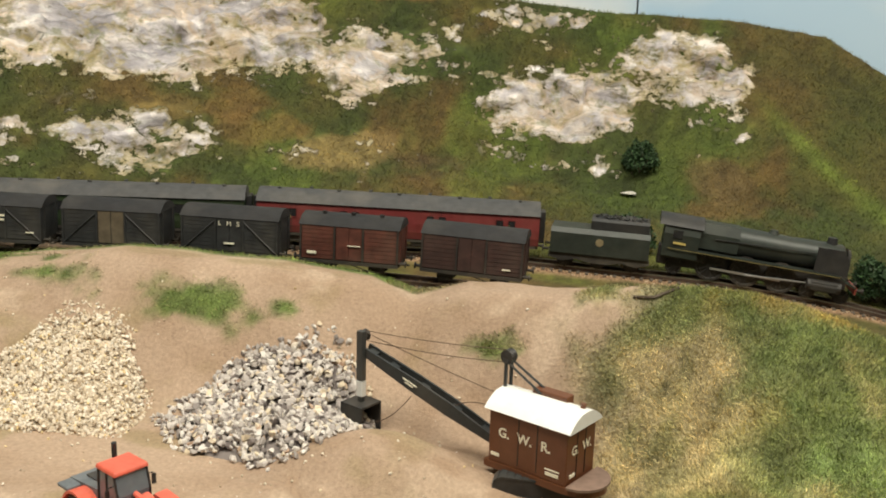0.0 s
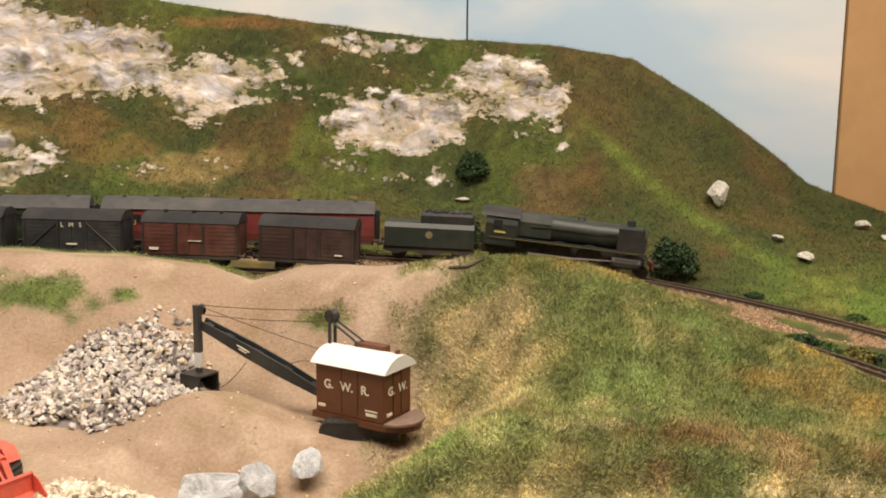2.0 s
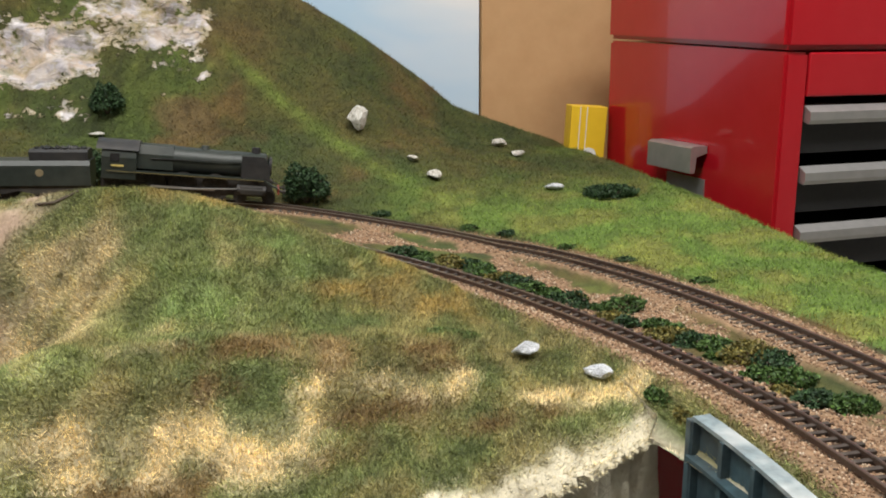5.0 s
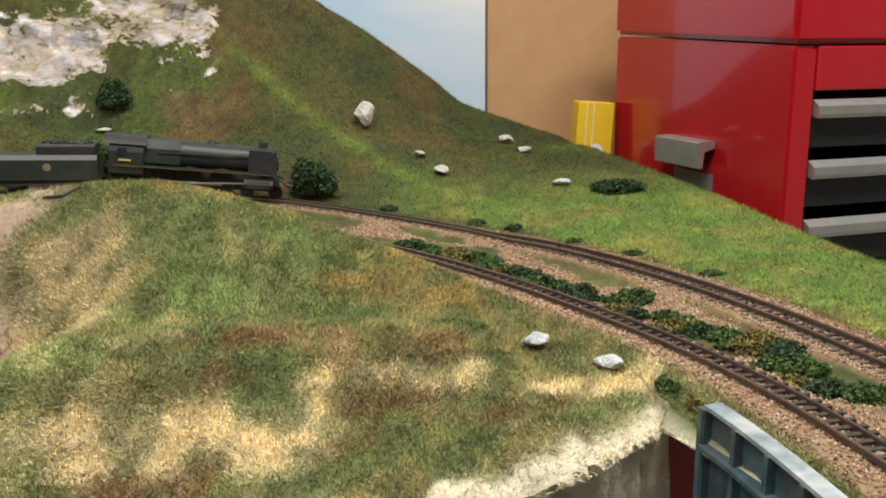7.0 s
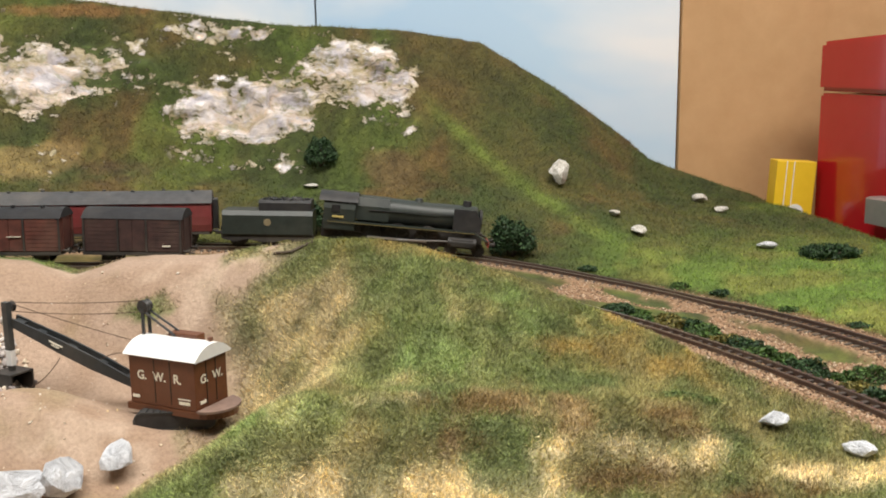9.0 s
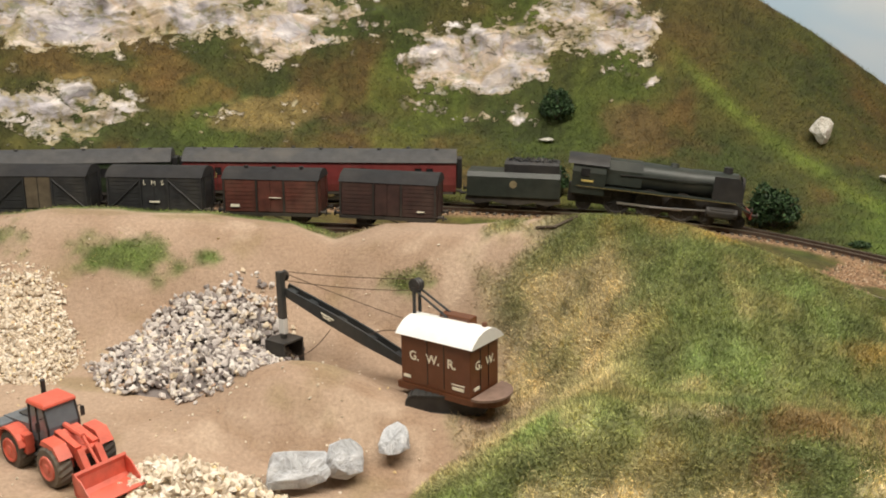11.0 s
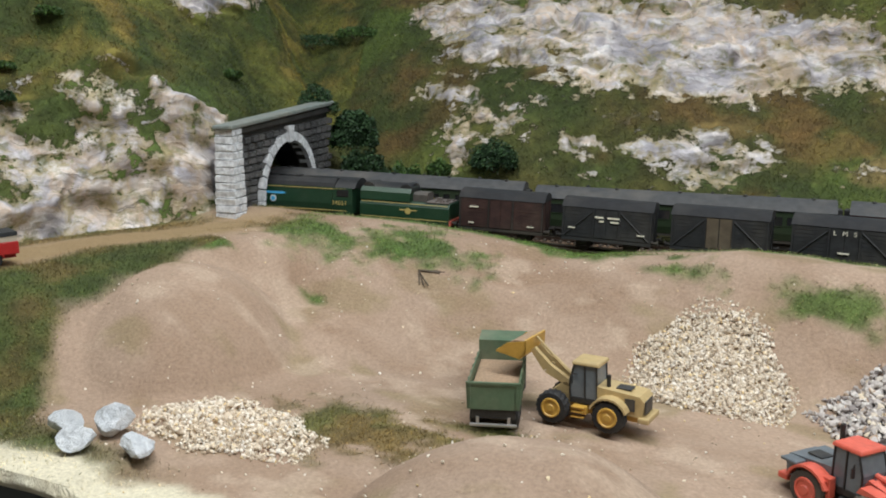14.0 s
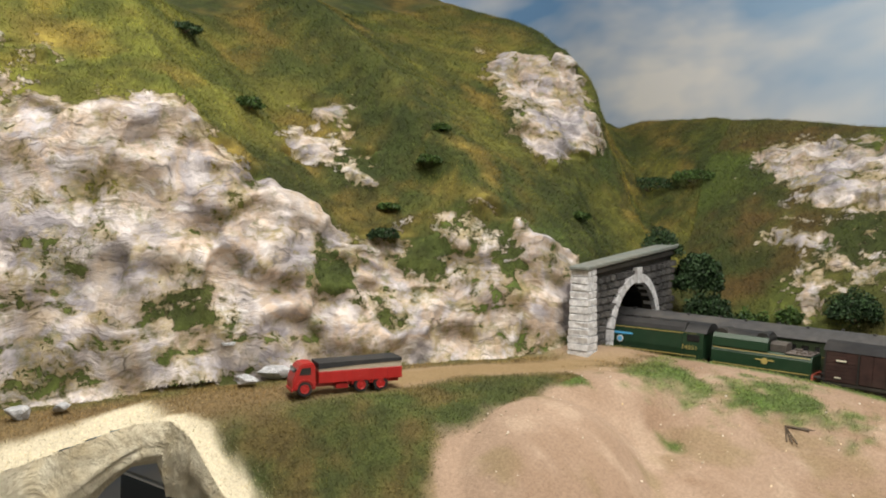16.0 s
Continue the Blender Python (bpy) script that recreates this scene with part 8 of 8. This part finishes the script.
M_PALECHIP = chip_material("pale_cream_chippings", [(0.0, (0.36, 0.28, 0.20)), (0.2, (0.60, 0.50, 0.38)), (0.6, (0.74, 0.65, 0.53)), (0.88, (0.82, 0.76, 0.68)), (1.0, (0.76, 0.58, 0.30))])


def stone_heap(label, cx, cy, rx, ry, h, size, count, mat, seed, tilt=0.0, spread=1.08):
    """A heap: a low core under a skin of loose stones; the first 300 stand singly."""
    rnd = random.Random(seed)
    t = empty("stone_heap", None, label, "stone heap", "heaps of loose stone")
    meshes = [chip_mesh(seed * 10 + k, mat) for k in range(7)]
    ca, sa = math.cos(tilt), math.sin(tilt)

    def form(u, v):
        d = math.hypot(u, v)
        return h * max(0.0, 1 - d) ** 0.85 if d < 1 else 0.0
    bm = bmesh.new()
    n = 22
    grid = {}
    for i in range(n + 1):
        for j in range(n + 1):
            u, v = -1 + 2 * i / n, -1 + 2 * j / n
            x, y = cx + (u * rx * ca - v * ry * sa), cy + (u * rx * sa + v * ry * ca)
            grid[i, j] = bm.verts.new((x, y, ground_z(x, y) - 0.002 + form(u, v) * 0.92))
    for i in range(n):
        for j in range(n):
            bm.faces.new((grid[i, j], grid[i + 1, j], grid[i + 1, j + 1], grid[i, j + 1]))
    part("heap_core", bm, mat, t)
    rest_v, rest_f = [], []
    for k in range(count):
        a, d = rnd.uniform(0, 6.283), math.sqrt(rnd.random()) * spread
        if d > 1.0 and rnd.random() < 0.5:
            continue
        d *= 1 + 0.10 * math.sin(a * 3 + seed) + 0.06 * math.sin(a * 7)
        u, v = math.cos(a) * d, math.sin(a) * d
        x, y = cx + (u * rx * ca - v * ry * sa), cy + (u * rx * sa + v * ry * ca)
        s = size * rnd.uniform(0.55, 1.25) * (0.8 if d > 1 else 1)
        z = ground_z(x, y) + form(u, v) + s * rnd.uniform(0.05, 0.5)
        m = Matrix.LocRotScale((x, y, z), Euler((rnd.uniform(0, 6), rnd.uniform(0, 6), rnd.uniform(0, 6))), (s, s * rnd.uniform(0.7, 1), s * rnd.uniform(0.7, 1)))
        me = rnd.choice(meshes)
        if k < 300:
            ob = new("stone", me)
            ob.parent = t
            ob.matrix_basis = m
        else:
            o = len(rest_v)
            rest_v += [m @ w.co for w in me.vertices]
            rest_f += [tuple(o + i for i in f.vertices) for f in me.polygons]
    ob = new("loose_stone", mesh_from(rest_v, rest_f, mat, "loose_stone"))
    ob.parent = t
    tagged(ob, kind="stuff")
    return t


stone_heap("conical heap of pale cream stone chippings", -0.335, 0.553, 0.052, 0.044, 0.019, 0.0019, 4600, M_PALECHIP, 3)
stone_heap("long heap of coarse grey quarried stone", -0.199, 0.554, 0.062, 0.048, 0.024, 0.0037, 2100, M_GREYCHIP, 5, tilt=0.20)
stone_heap("small heap of pale stone before the red loader", -0.152, 0.418, 0.045, 0.030, 0.013, 0.0036, 800, M_PALECHIP, 7)
stone_heap("low spread of pale cream chippings by the grass", -0.545, 0.325, 0.056, 0.034, 0.006, 0.0019, 2400, M_PALECHIP, 9, tilt=0.15)


def boulder_material(name, a, b2, c):
    m, nt, b = material(name)
    f = noise_node(nt, 1.6, 7, 0.68, dist=0.6)
    nt.links.new(ramp(nt, f, [(0.30, a), (0.5, b2), (0.68, c)]), b.inputs["Base Color"])
    b.inputs["Roughness"].default_value = 0.75
    bump_node(nt, b, f, 0.5, 0.12)
    return m


M_BOULDER = boulder_material("blue_grey_plaster_rock", (0.34, 0.35, 0.37), (0.62, 0.64, 0.67), (0.80, 0.81, 0.83))
M_BOULDERB = boulder_material("blue_white_plaster_rock", (0.50, 0.52, 0.55), (0.74, 0.76, 0.79), (0.84, 0.85, 0.87))
M_BOULDERW = boulder_material("white_plaster_rock", (0.42, 0.38, 0.30), (0.70, 0.67, 0.60), (0.82, 0.80, 0.76))


def boulder(x, y, r, mat=None, sx=1.0, sy=0.85, sz=0.7, rz=0, label="pale blue-grey plaster boulder lying on the ground", seed=1, sink=0.25, group="boulders", z=None):
    me = chip_mesh(seed + 1000, mat or M_BOULDER, sub=True)
    ob = new("boulder", me)
    zz = ground_z(x, y) if z is None else z
    ob.matrix_basis = Matrix.LocRotScale((x, y, zz + r * sz * (1 - sink)), Euler((0, 0, math.radians(rz))), (r * sx, r * sy, r * sz))
    return tagged(ob, label, "boulder", group)


for k, (x, y, r, sx, sz) in enumerate(((-0.118, 0.446, 0.019, 1.15, 0.75), (-0.092, 0.463, 0.015, 1.0, 0.90), (-0.066, 0.478, 0.012, 1.0, 0.80))):
    boulder(x, y, r * 1.15, None, sx, 0.85, sz, 40 * k, "blue-grey plaster boulder at the foot of the grass bank", k)
for k, (x, y, r, sx, sz) in enumerate(((-0.607, 0.266, 0.0100, 1.0, 0.9), (-0.586, 0.280, 0.0110, 1.0, 1.0), (-0.586, 0.256, 0.0105, 1.2, 0.75), (-0.555, 0.269, 0.0110, 1.2, 0.65))):
    boulder(x, y, r * 1.15, M_BOULDERB, sx, 0.85, sz, 50 * k, "white and blue-grey boulder beside the chippings", 20 + k)
for k, (x, y, r, sx) in enumerate(((-0.890, 0.268, 0.011, 1.3), (-0.868, 0.272, 0.010, 1.0), (-0.868, 0.300, 0.013, 1.4), (-0.905, 0.112, 0.010, 1.3), (-0.90, 0.140, 0.009, 1.1))):
    boulder(x, y, r, None, sx, 0.8, 0.75, 30 * k, "pale boulder at the foot of the cliff", 40 + k)
boulder(0.287, 0.405, 0.0092, M_BOULDER, 1.1, 0.8, 0.65, 10, "smooth pale grey stone in the short grass", 60, 0.15)
boulder(0.317, 0.375, 0.0098, M_BOULDER, 0.6, 1.1, 0.6, 25, "flat pale stone beside the ballast", 61, 0.1)
boulder(0.314, 0.934, 0.0185, M_BOULDERW, 0.95, 0.8, 1.0, 15, "large white block of rock on the hillside", 62, 0.15)
for k, (x, y, r) in enumerate(((0.518, 1.018, 0.0115), (0.519, 0.963, 0.0095), (0.366, 0.895, 0.0085), (0.376, 0.850, 0.0095))):
    boulder(x, y, r, M_BOULDERW, 1.1, 0.85, 0.75, 30 * k, "small white rock half sunk in the grass", 63 + k)
boulder(0.134, 0.817, 0.0125, M_BOULDER, 1.3, 0.8, 0.55, 20, "flat grey rock above the railway line", 70)
boulder(0.493, 0.810, 0.011, M_BOULDER, 1.3, 0.8, 0.45, 0, "flat grey rock above the railway line", 71)
boulder(0.043, 0.962, 0.008, M_BOULDERW, 1.3, 0.8, 0.6, 0, "small white rock under the crag", 72)
boulder(-0.655, 0.770, 0.013, M_BOULDER, 1.0, 0.8, 0.9, 0, "rounded grey rock beside the track", 73)


# pebbles scattered over the sand
rnd = random.Random(31)
pebbles = [chip_mesh(900 + k, M_PALECHIP) for k in range(4)]
pv, pf = [], []
while len(pf) < 330 * 80:
    x, y = rnd.uniform(-0.72, -0.03), rnd.uniform(0.24, 0.63)
    i = int(np.clip(np.searchsorted(GRID_X, x), 0, len(GRID_X) - 1))
    j = int(np.searchsorted(LAND["Y"][i], y))
    if LAND["sand"][i, min(j, LAND["sand"].shape[1] - 1)] < 0.6 or line_distance(np.array([x]), np.array([y]), NEAR_LINE)[0] > -0.05:
        continue
    r = 0.0010 * rnd.uniform(0.4, 1.3) ** 2
    m = Matrix.LocRotScale((x, y, ground_z(x, y) + r * 0.3), Euler((rnd.uniform(0, 6), rnd.uniform(0, 6), 0)), (r, r, r))
    me, o = rnd.choice(pebbles), len(pv)
    pv += [m @ w.co for w in me.vertices]
    pf += [tuple(o + i for i in f.vertices) for f in me.polygons]
tagged(new("pebble", mesh_from(pv, pf, M_PALECHIP, "pebble")), "tiny pale pebbles scattered over the sand", "pebbles", kind="stuff")


# ---------------------------------------------------------------- shrubs
def leaf_material(name, dark, light):
    m, nt, b = material(name)
    geo = nt.nodes.new("ShaderNodeNewGeometry")
    nt.links.new(ramp(nt, geo.outputs["Random Per Island"], [(0.0, dark), (0.7, light), (1.0, tuple(min(1, c * 1.7) for c in light))]), b.inputs["Base Color"])
    b.inputs["Roughness"].default_value = 0.7
    return m


M_LEAF = leaf_material("dark_green_foliage", (0.010, 0.028, 0.010), (0.032, 0.072, 0.022))
M_LEAFB = leaf_material("mid_green_foliage", (0.018, 0.045, 0.010), (0.060, 0.115, 0.020))
M_LEAFG = leaf_material("grass_green_foliage", (0.05, 0.09, 0.022), (0.12, 0.17, 0.04))
M_LEAFY = leaf_material("mixed_autumn_foliage", (0.05, 0.06, 0.012), (0.17, 0.14, 0.03))
M_TWIG = paint("brown_twig", (0.06, 0.04, 0.025), 0.8, wear=0.3)


def shrub(x, y, rx, ry, rz, count, mat, label, seed, leaf=0.0026, z=None, group="shrubs"):
    rnd = np.random.default_rng(seed)
    leaf, count = leaf * 0.68, int(count * 2.1)
    z0 = (ground_z(x, y) if z is None else z) - 0.002
    t = empty("shrub", pose(x, y, z0), label, "shrub", group)
    d = rnd.normal(size=(count, 3))
    d[:, 2] = np.abs(d[:, 2]) * 0.9 - 0.15
    d /= np.linalg.norm(d, axis=1, keepdims=True)
    lump = 0.62 + 0.75 * (fbm(d[:, 0] * 2.2 + seed, d[:, 1] * 2.2, d[:, 2] * 2.2, 3, seed) - 0.3)
    rad = lump * np.cbrt(rnd.uniform(0.35, 1, count))
    c = d * rad[:, None] * np.array([rx, ry, rz]) + np.array([0, 0, rz * 0.34])
    c[:, 2] = np.maximum(c[:, 2], 0.0005)
    a = rnd.normal(size=(count, 3))
    a /= np.linalg.norm(a, axis=1, keepdims=True)
    b = np.cross(a, rnd.normal(size=(count, 3)))
    b /= np.linalg.norm(b, axis=1, keepdims=True)
    s = leaf * rnd.uniform(0.5, 1.2, count)[:, None]
    v = np.stack([c - a * s, c + b * s * 0.55, c + a * s, c - b * s * 0.55], 1).reshape(-1, 3)
    me = bpy.data.meshes.new("foliage")
    me.from_pydata(v.tolist(), [], [(4 * k, 4 * k + 1, 4 * k + 2, 4 * k + 3) for k in range(count)])
    me.materials.append(mat)
    ob = new("foliage", me)
    ob.parent = t
    bm = bmesh.new()
    for k in range(7):
        q = k * 0.9
        b_tube(bm, [(0, 0, 0), (math.cos(q) * rx * 0.3, math.sin(q) * ry * 0.3, rz * 0.35), (math.cos(q + 0.3) * rx * 0.6, math.sin(q + 0.3) * ry * 0.6, rz * 0.7)], 0.0006, 4)
    part("twig", bm, M_TWIG, t)
    return t


shrub(0.054, 0.985, 0.022, 0.018, 0.030, 1500, M_LEAF, "dark green bush below the crag", 1)
shrub(0.232, 0.800, 0.028, 0.020, 0.034, 2200, M_LEAF, "rounded dark green bush beside the line", 2)
shrub(0.030, 0.852, 0.035, 0.022, 0.030, 2200, M_LEAF, "spreading dark green bush above the line", 3)
shrub(0.545, 0.775, 0.038, 0.022, 0.013, 1700, M_LEAF, "low dark green bush on the slope", 4)
shrub(-0.752, 0.738, 0.048, 0.026, 0.060, 4500, M_LEAF, "dark bush against the tunnel portal", 5, 0.0034)
shrub(-0.768, 0.748, 0.036, 0.024, 0.045, 3000, M_LEAF, "dark bush leaning over the tunnel portal", 15, 0.0034, z=0.195)
shrub(-0.715, 0.765, 0.030, 0.024, 0.045, 2500, M_LEAFB, "green bush beside the tunnel portal", 6, 0.0032)
shrub(-0.800, 0.725, 0.026, 0.022, 0.030, 1500, M_LEAF, "dark bush growing above the portal", 7, z=0.235)
shrub(-0.625, 0.795, 0.036, 0.022, 0.030, 2200, M_LEAF, "dark green bush under the strata", 8)
shrub(-0.690, 0.79, 0.018, 0.014, 0.018, 700, M_LEAFB, "small green bush under the strata", 9)
for k, (x, y, r) in enumerate(((-0.898, 0.427, 0.014), (-0.912, 0.442, 0.010), (-1.021, 0.347, 0.016), (-1.123, 0.323, 0.018), (-0.907, 0.488, 0.012), (-0.918, 0.51, 0.010), (-0.99, 0.955, 0.030), (-0.93, 0.97, 0.026), (-0.866, 0.661, 0.012))):
    shrub(x, y, r * 1.5, r * 1.3, r * 0.65, 900, M_LEAFB if k % 3 else M_LEAF, "low spreading green bush rooted above the cliff", 20 + k)
rnd = random.Random(12)
for k, q in enumerate(np.linspace(0.26, 0.78, 30)):
    x, y, a = NEAR_AT(NEAR_S(0.10) + q * 0.62, rnd.uniform(0.036, 0.070) - 0.012 * step(0.55, 0.75, q))
    d = line_distance(np.array([x]), np.array([y]), BACK_LINE)[0]
    if d > -0.022:
        continue
    r = rnd.uniform(0.008, 0.017)
    mat = (M_LEAF, M_LEAFB, M_LEAFB, M_LEAFY)[k % 4]
    shrub(x, y, r * 1.35, r * 0.9, r * 0.65, 620, mat, ("low dark green shrub between the lines", "low green shrub between the lines", "low green shrub between the lines", "low yellow-brown shrub between the lines")[k % 4], 50 + k, 0.0022, group="shrubs between the lines")
for k, (x, y, r) in enumerate(((0.335, 0.343, 0.010), (0.336, 0.320, 0.010), (0.344, 0.366, 0.007))):
    shrub(x, y, r * 0.9, r * 1.4, r * 0.9, 620, (M_LEAFB, M_LEAFY, M_LEAFG)[k], ("green ivy clump at the bridge end", "yellow-green clump at the bridge end", "green clump beside the ballast")[k], 80 + k, 0.0022, z=(0.058, 0.055, 0.060)[k])
for k, (x, y) in enumerate(((0.375, 0.738), (0.402, 0.712), (0.436, 0.655), (0.462, 0.600), (0.482, 0.52), (0.30, 0.782))):
    shrub(x, y, 0.012, 0.009, 0.005, 260, M_LEAF if k % 2 else M_LEAFB, "tiny green shrub on the verge", 90 + k, 0.002, group="shrubs between the lines")
for k, (x, y, r) in enumerate(((0.249, 0.443, 0.010), (0.262, 0.434, 0.008), (0.256, 0.440, 0.008))):
    shrub(x, y, r * 1.3, r, r * 0.4, 420, M_LEAFG, "low green tuft in the grass hill", 100 + k, 0.0016)

# twig lying on the bank
bm = bmesh.new()
b_tube(bm, [(0.018, 0.622, ground_z(0.018, 0.622) + 0.001), (0.030, 0.617, ground_z(0.030, 0.617) + 0.0018), (0.046, 0.622, ground_z(0.046, 0.622) + 0.001)], 0.0011, 6)
tagged(part("twig", bm, M_TWIG), "dry brown twig lying on the sandy crest", "twig")
bm = bmesh.new()
for k in range(3):
    b_tube(bm, [(-0.545 + k * 0.002, 0.555 + k * 0.004, ground_z(-0.545, 0.555) + 0.001), (-0.560, 0.548, ground_z(-0.56, 0.548) + 0.002), (-0.553 + 0.004 * k, 0.538, ground_z(-0.553, 0.538) + 0.001)], 0.0006, 5)
tagged(part("twig", bm, M_TWIG), "bent dark root lying on the sand", "twig")

# ---------------------------------------------------------------- static grass: short dyed fibres standing on the land
def fibre_material():
    m, nt, b = material("static_grass_fibres")
    tone = nt.nodes.new("ShaderNodeAttribute")
    tone.attribute_name = "tone"
    geo = nt.nodes.new("ShaderNodeNewGeometry")
    v = ramp(nt, geo.outputs["Random Per Island"], [(0.0, (0.50, 0.50, 0.46)), (0.6, (1.10, 1.10, 1.05)), (1.0, (1.95, 1.88, 1.62))])
    nt.links.new(mixc(nt, 1.0, tone.outputs["Color"], v, "MULTIPLY"), b.inputs["Base Color"])
    b.inputs["Roughness"].default_value = 0.75
    return m


M_FIBRE = fibre_material()


def fibres(label, count, mask, length, width, seed):
    rnd = np.random.default_rng(seed)
    P, N = LAND["P"], LAND["nrm"]
    nx, ny = mask.shape
    area = np.linalg.norm(np.cross(P[1:, :-1] - P[:-1, :-1], P[:-1, 1:] - P[:-1, :-1]), axis=-1)
    w = (mask[:-1, :-1] * area).ravel()
    cells = rnd.choice(w.size, count, p=w / w.sum())
    i, j = cells // (ny - 1), cells % (ny - 1)
    a, b = rnd.random(count)[:, None], rnd.random(count)[:, None]
    p = P[i, j] * (1 - a) * (1 - b) + P[i + 1, j] * a * (1 - b) + P[i, j + 1] * (1 - a) * b + P[i + 1, j + 1] * a * b
    comb = np.stack([fbm(p[:, 0] * 130, p[:, 1] * 130, p[:, 2] * 130, 2, 201 + k) - 0.5 for k in range(3)], 1)
    n = N[i, j] * 0.6 + np.array([0, 0, 0.35]) + rnd.normal(size=(count, 3)) * 0.65 + comb * 1.6
    n[:, 2] = np.abs(n[:, 2])
    n /= np.linalg.norm(n, axis=1, keepdims=True)
    side = np.cross(n, rnd.normal(size=(count, 3)))
    side /= np.linalg.norm(side, axis=1, keepdims=True)
    L = length * rnd.uniform(0.45, 1.25, count)[:, None]
    wd = width * rnd.uniform(0.7, 1.3, count)[:, None]
    v = np.stack([p - side * wd - n * 0.0004, p + side * wd - n * 0.0004, p + n * L], 1).reshape(-1, 3)
    fi, fj = np.clip(i + rnd.normal(size=count) * 0.9, 0, nx - 1).astype(int), np.clip(j + rnd.normal(size=count) * 0.9, 0, ny - 1).astype(int)
    blend = np.where((mask[fi, fj] > 0.3)[:, None], LAND["tone"][fi, fj], LAND["tone"][i, j])
    tone = np.repeat(blend, 3, axis=0)
    me = bpy.data.meshes.new("grass")
    me.vertices.add(3 * count)
    me.vertices.foreach_set("co", v.ravel().astype(np.float32))
    me.loops.add(3 * count)
    me.loops.foreach_set("vertex_index", np.arange(3 * count, dtype=np.int32))
    me.polygons.add(count)
    me.polygons.foreach_set("loop_start", (np.arange(count) * 3).astype(np.int32))
    me.update(calc_edges=True)
    ca = me.attributes.new("tone", "FLOAT_COLOR", "POINT")
    ca.data.foreach_set("color", np.concatenate([tone, np.ones((3 * count, 1))], 1).ravel().astype(np.float32))
    me.materials.append(M_FIBRE)
    ob = new("grass", me)
    return tagged(ob, label, "grass", kind="stuff")


GX, GY = LAND["X"], LAND["Y"]
green = (1 - LAND["rock"]) ** 2 * (1 - LAND["sand"]) * (1 - LAND["ballast"]) * (1 - 0.8 * LAND["lip"])
fibres("short olive and straw static grass on the near hill", 380000, green * (LAND["dn"] < -0.02) * (GX > -0.15), 0.0034, 0.00024, 1)
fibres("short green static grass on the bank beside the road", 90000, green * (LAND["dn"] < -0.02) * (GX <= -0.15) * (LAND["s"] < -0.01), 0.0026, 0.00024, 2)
fibres("short green static grass on the hillsides", 430000, green * ((LAND["db"] > 0.02) | (LAND["s"] > 0)) * (GX > -1.25), 0.0036, 0.00032, 3)


# ---------------------------------------------------------------- loose ballast between the sleepers
def ballast_chips(count, seed):
    rnd = np.random.default_rng(seed)
    P = LAND["P"]
    nx, ny = LAND["ballast"].shape
    area = np.linalg.norm(np.cross(P[1:, :-1] - P[:-1, :-1], P[:-1, 1:] - P[:-1, :-1]), axis=-1)
    near = np.exp(-((LAND["Y"] - 0.35) / 0.35) ** 2) * (LAND["X"] > -0.25) + 0.12
    w = (((LAND["ballast"] > 0.4) * near)[:-1, :-1] * area).ravel()
    cells = rnd.choice(w.size, count, p=w / w.sum())
    i, j = cells // (ny - 1), cells % (ny - 1)
    a, b = rnd.random(count)[:, None], rnd.random(count)[:, None]
    p = P[i, j] * (1 - a) * (1 - b) + P[i + 1, j] * a * (1 - b) + P[i, j + 1] * (1 - a) * b + P[i + 1, j + 1] * a * b
    octa = np.array([(1, 0, 0), (-1, 0, 0), (0, 1, 0), (0, -1, 0), (0, 0, 1), (0, 0, -1)], float)
    size = 0.00085 * rnd.uniform(0.5, 1.4, (count, 1, 1))
    v = octa[None] * size * rnd.uniform(0.6, 1.2, (count, 6, 1)) + rnd.normal(size=(count, 6, 3)) * 0.00015 + p[:, None] + np.array([0, 0, 0.0002])
    tri = np.array([(0, 2, 4), (2, 1, 4), (1, 3, 4), (3, 0, 4), (2, 0, 5), (1, 2, 5), (3, 1, 5), (0, 3, 5)])
    f = (tri[None] + 6 * np.arange(count)[:, None, None]).reshape(-1)
    me = bpy.data.meshes.new("ballast")
    me.vertices.add(6 * count)
    me.vertices.foreach_set("co", v.ravel().astype(np.float32))
    me.loops.add(len(f))
    me.loops.foreach_set("vertex_index", f.astype(np.int32))
    me.polygons.add(len(f) // 3)
    me.polygons.foreach_set("loop_start", (np.arange(len(f) // 3) * 3).astype(np.int32))
    me.update(calc_edges=True)
    me.materials.append(M_BALLAST)
    return tagged(new("ballast", me), "orange-brown granite ballast spread along the tracks", "ballast", kind="stuff")


M_BALLAST = chip_material("orange_brown_ballast", [(0.0, (0.07, 0.045, 0.03)), (0.3, (0.22, 0.125, 0.07)), (0.6, (0.36, 0.22, 0.125)), (0.85, (0.46, 0.32, 0.20)), (1.0, (0.60, 0.50, 0.38))])
ballast_chips(45000, 4)
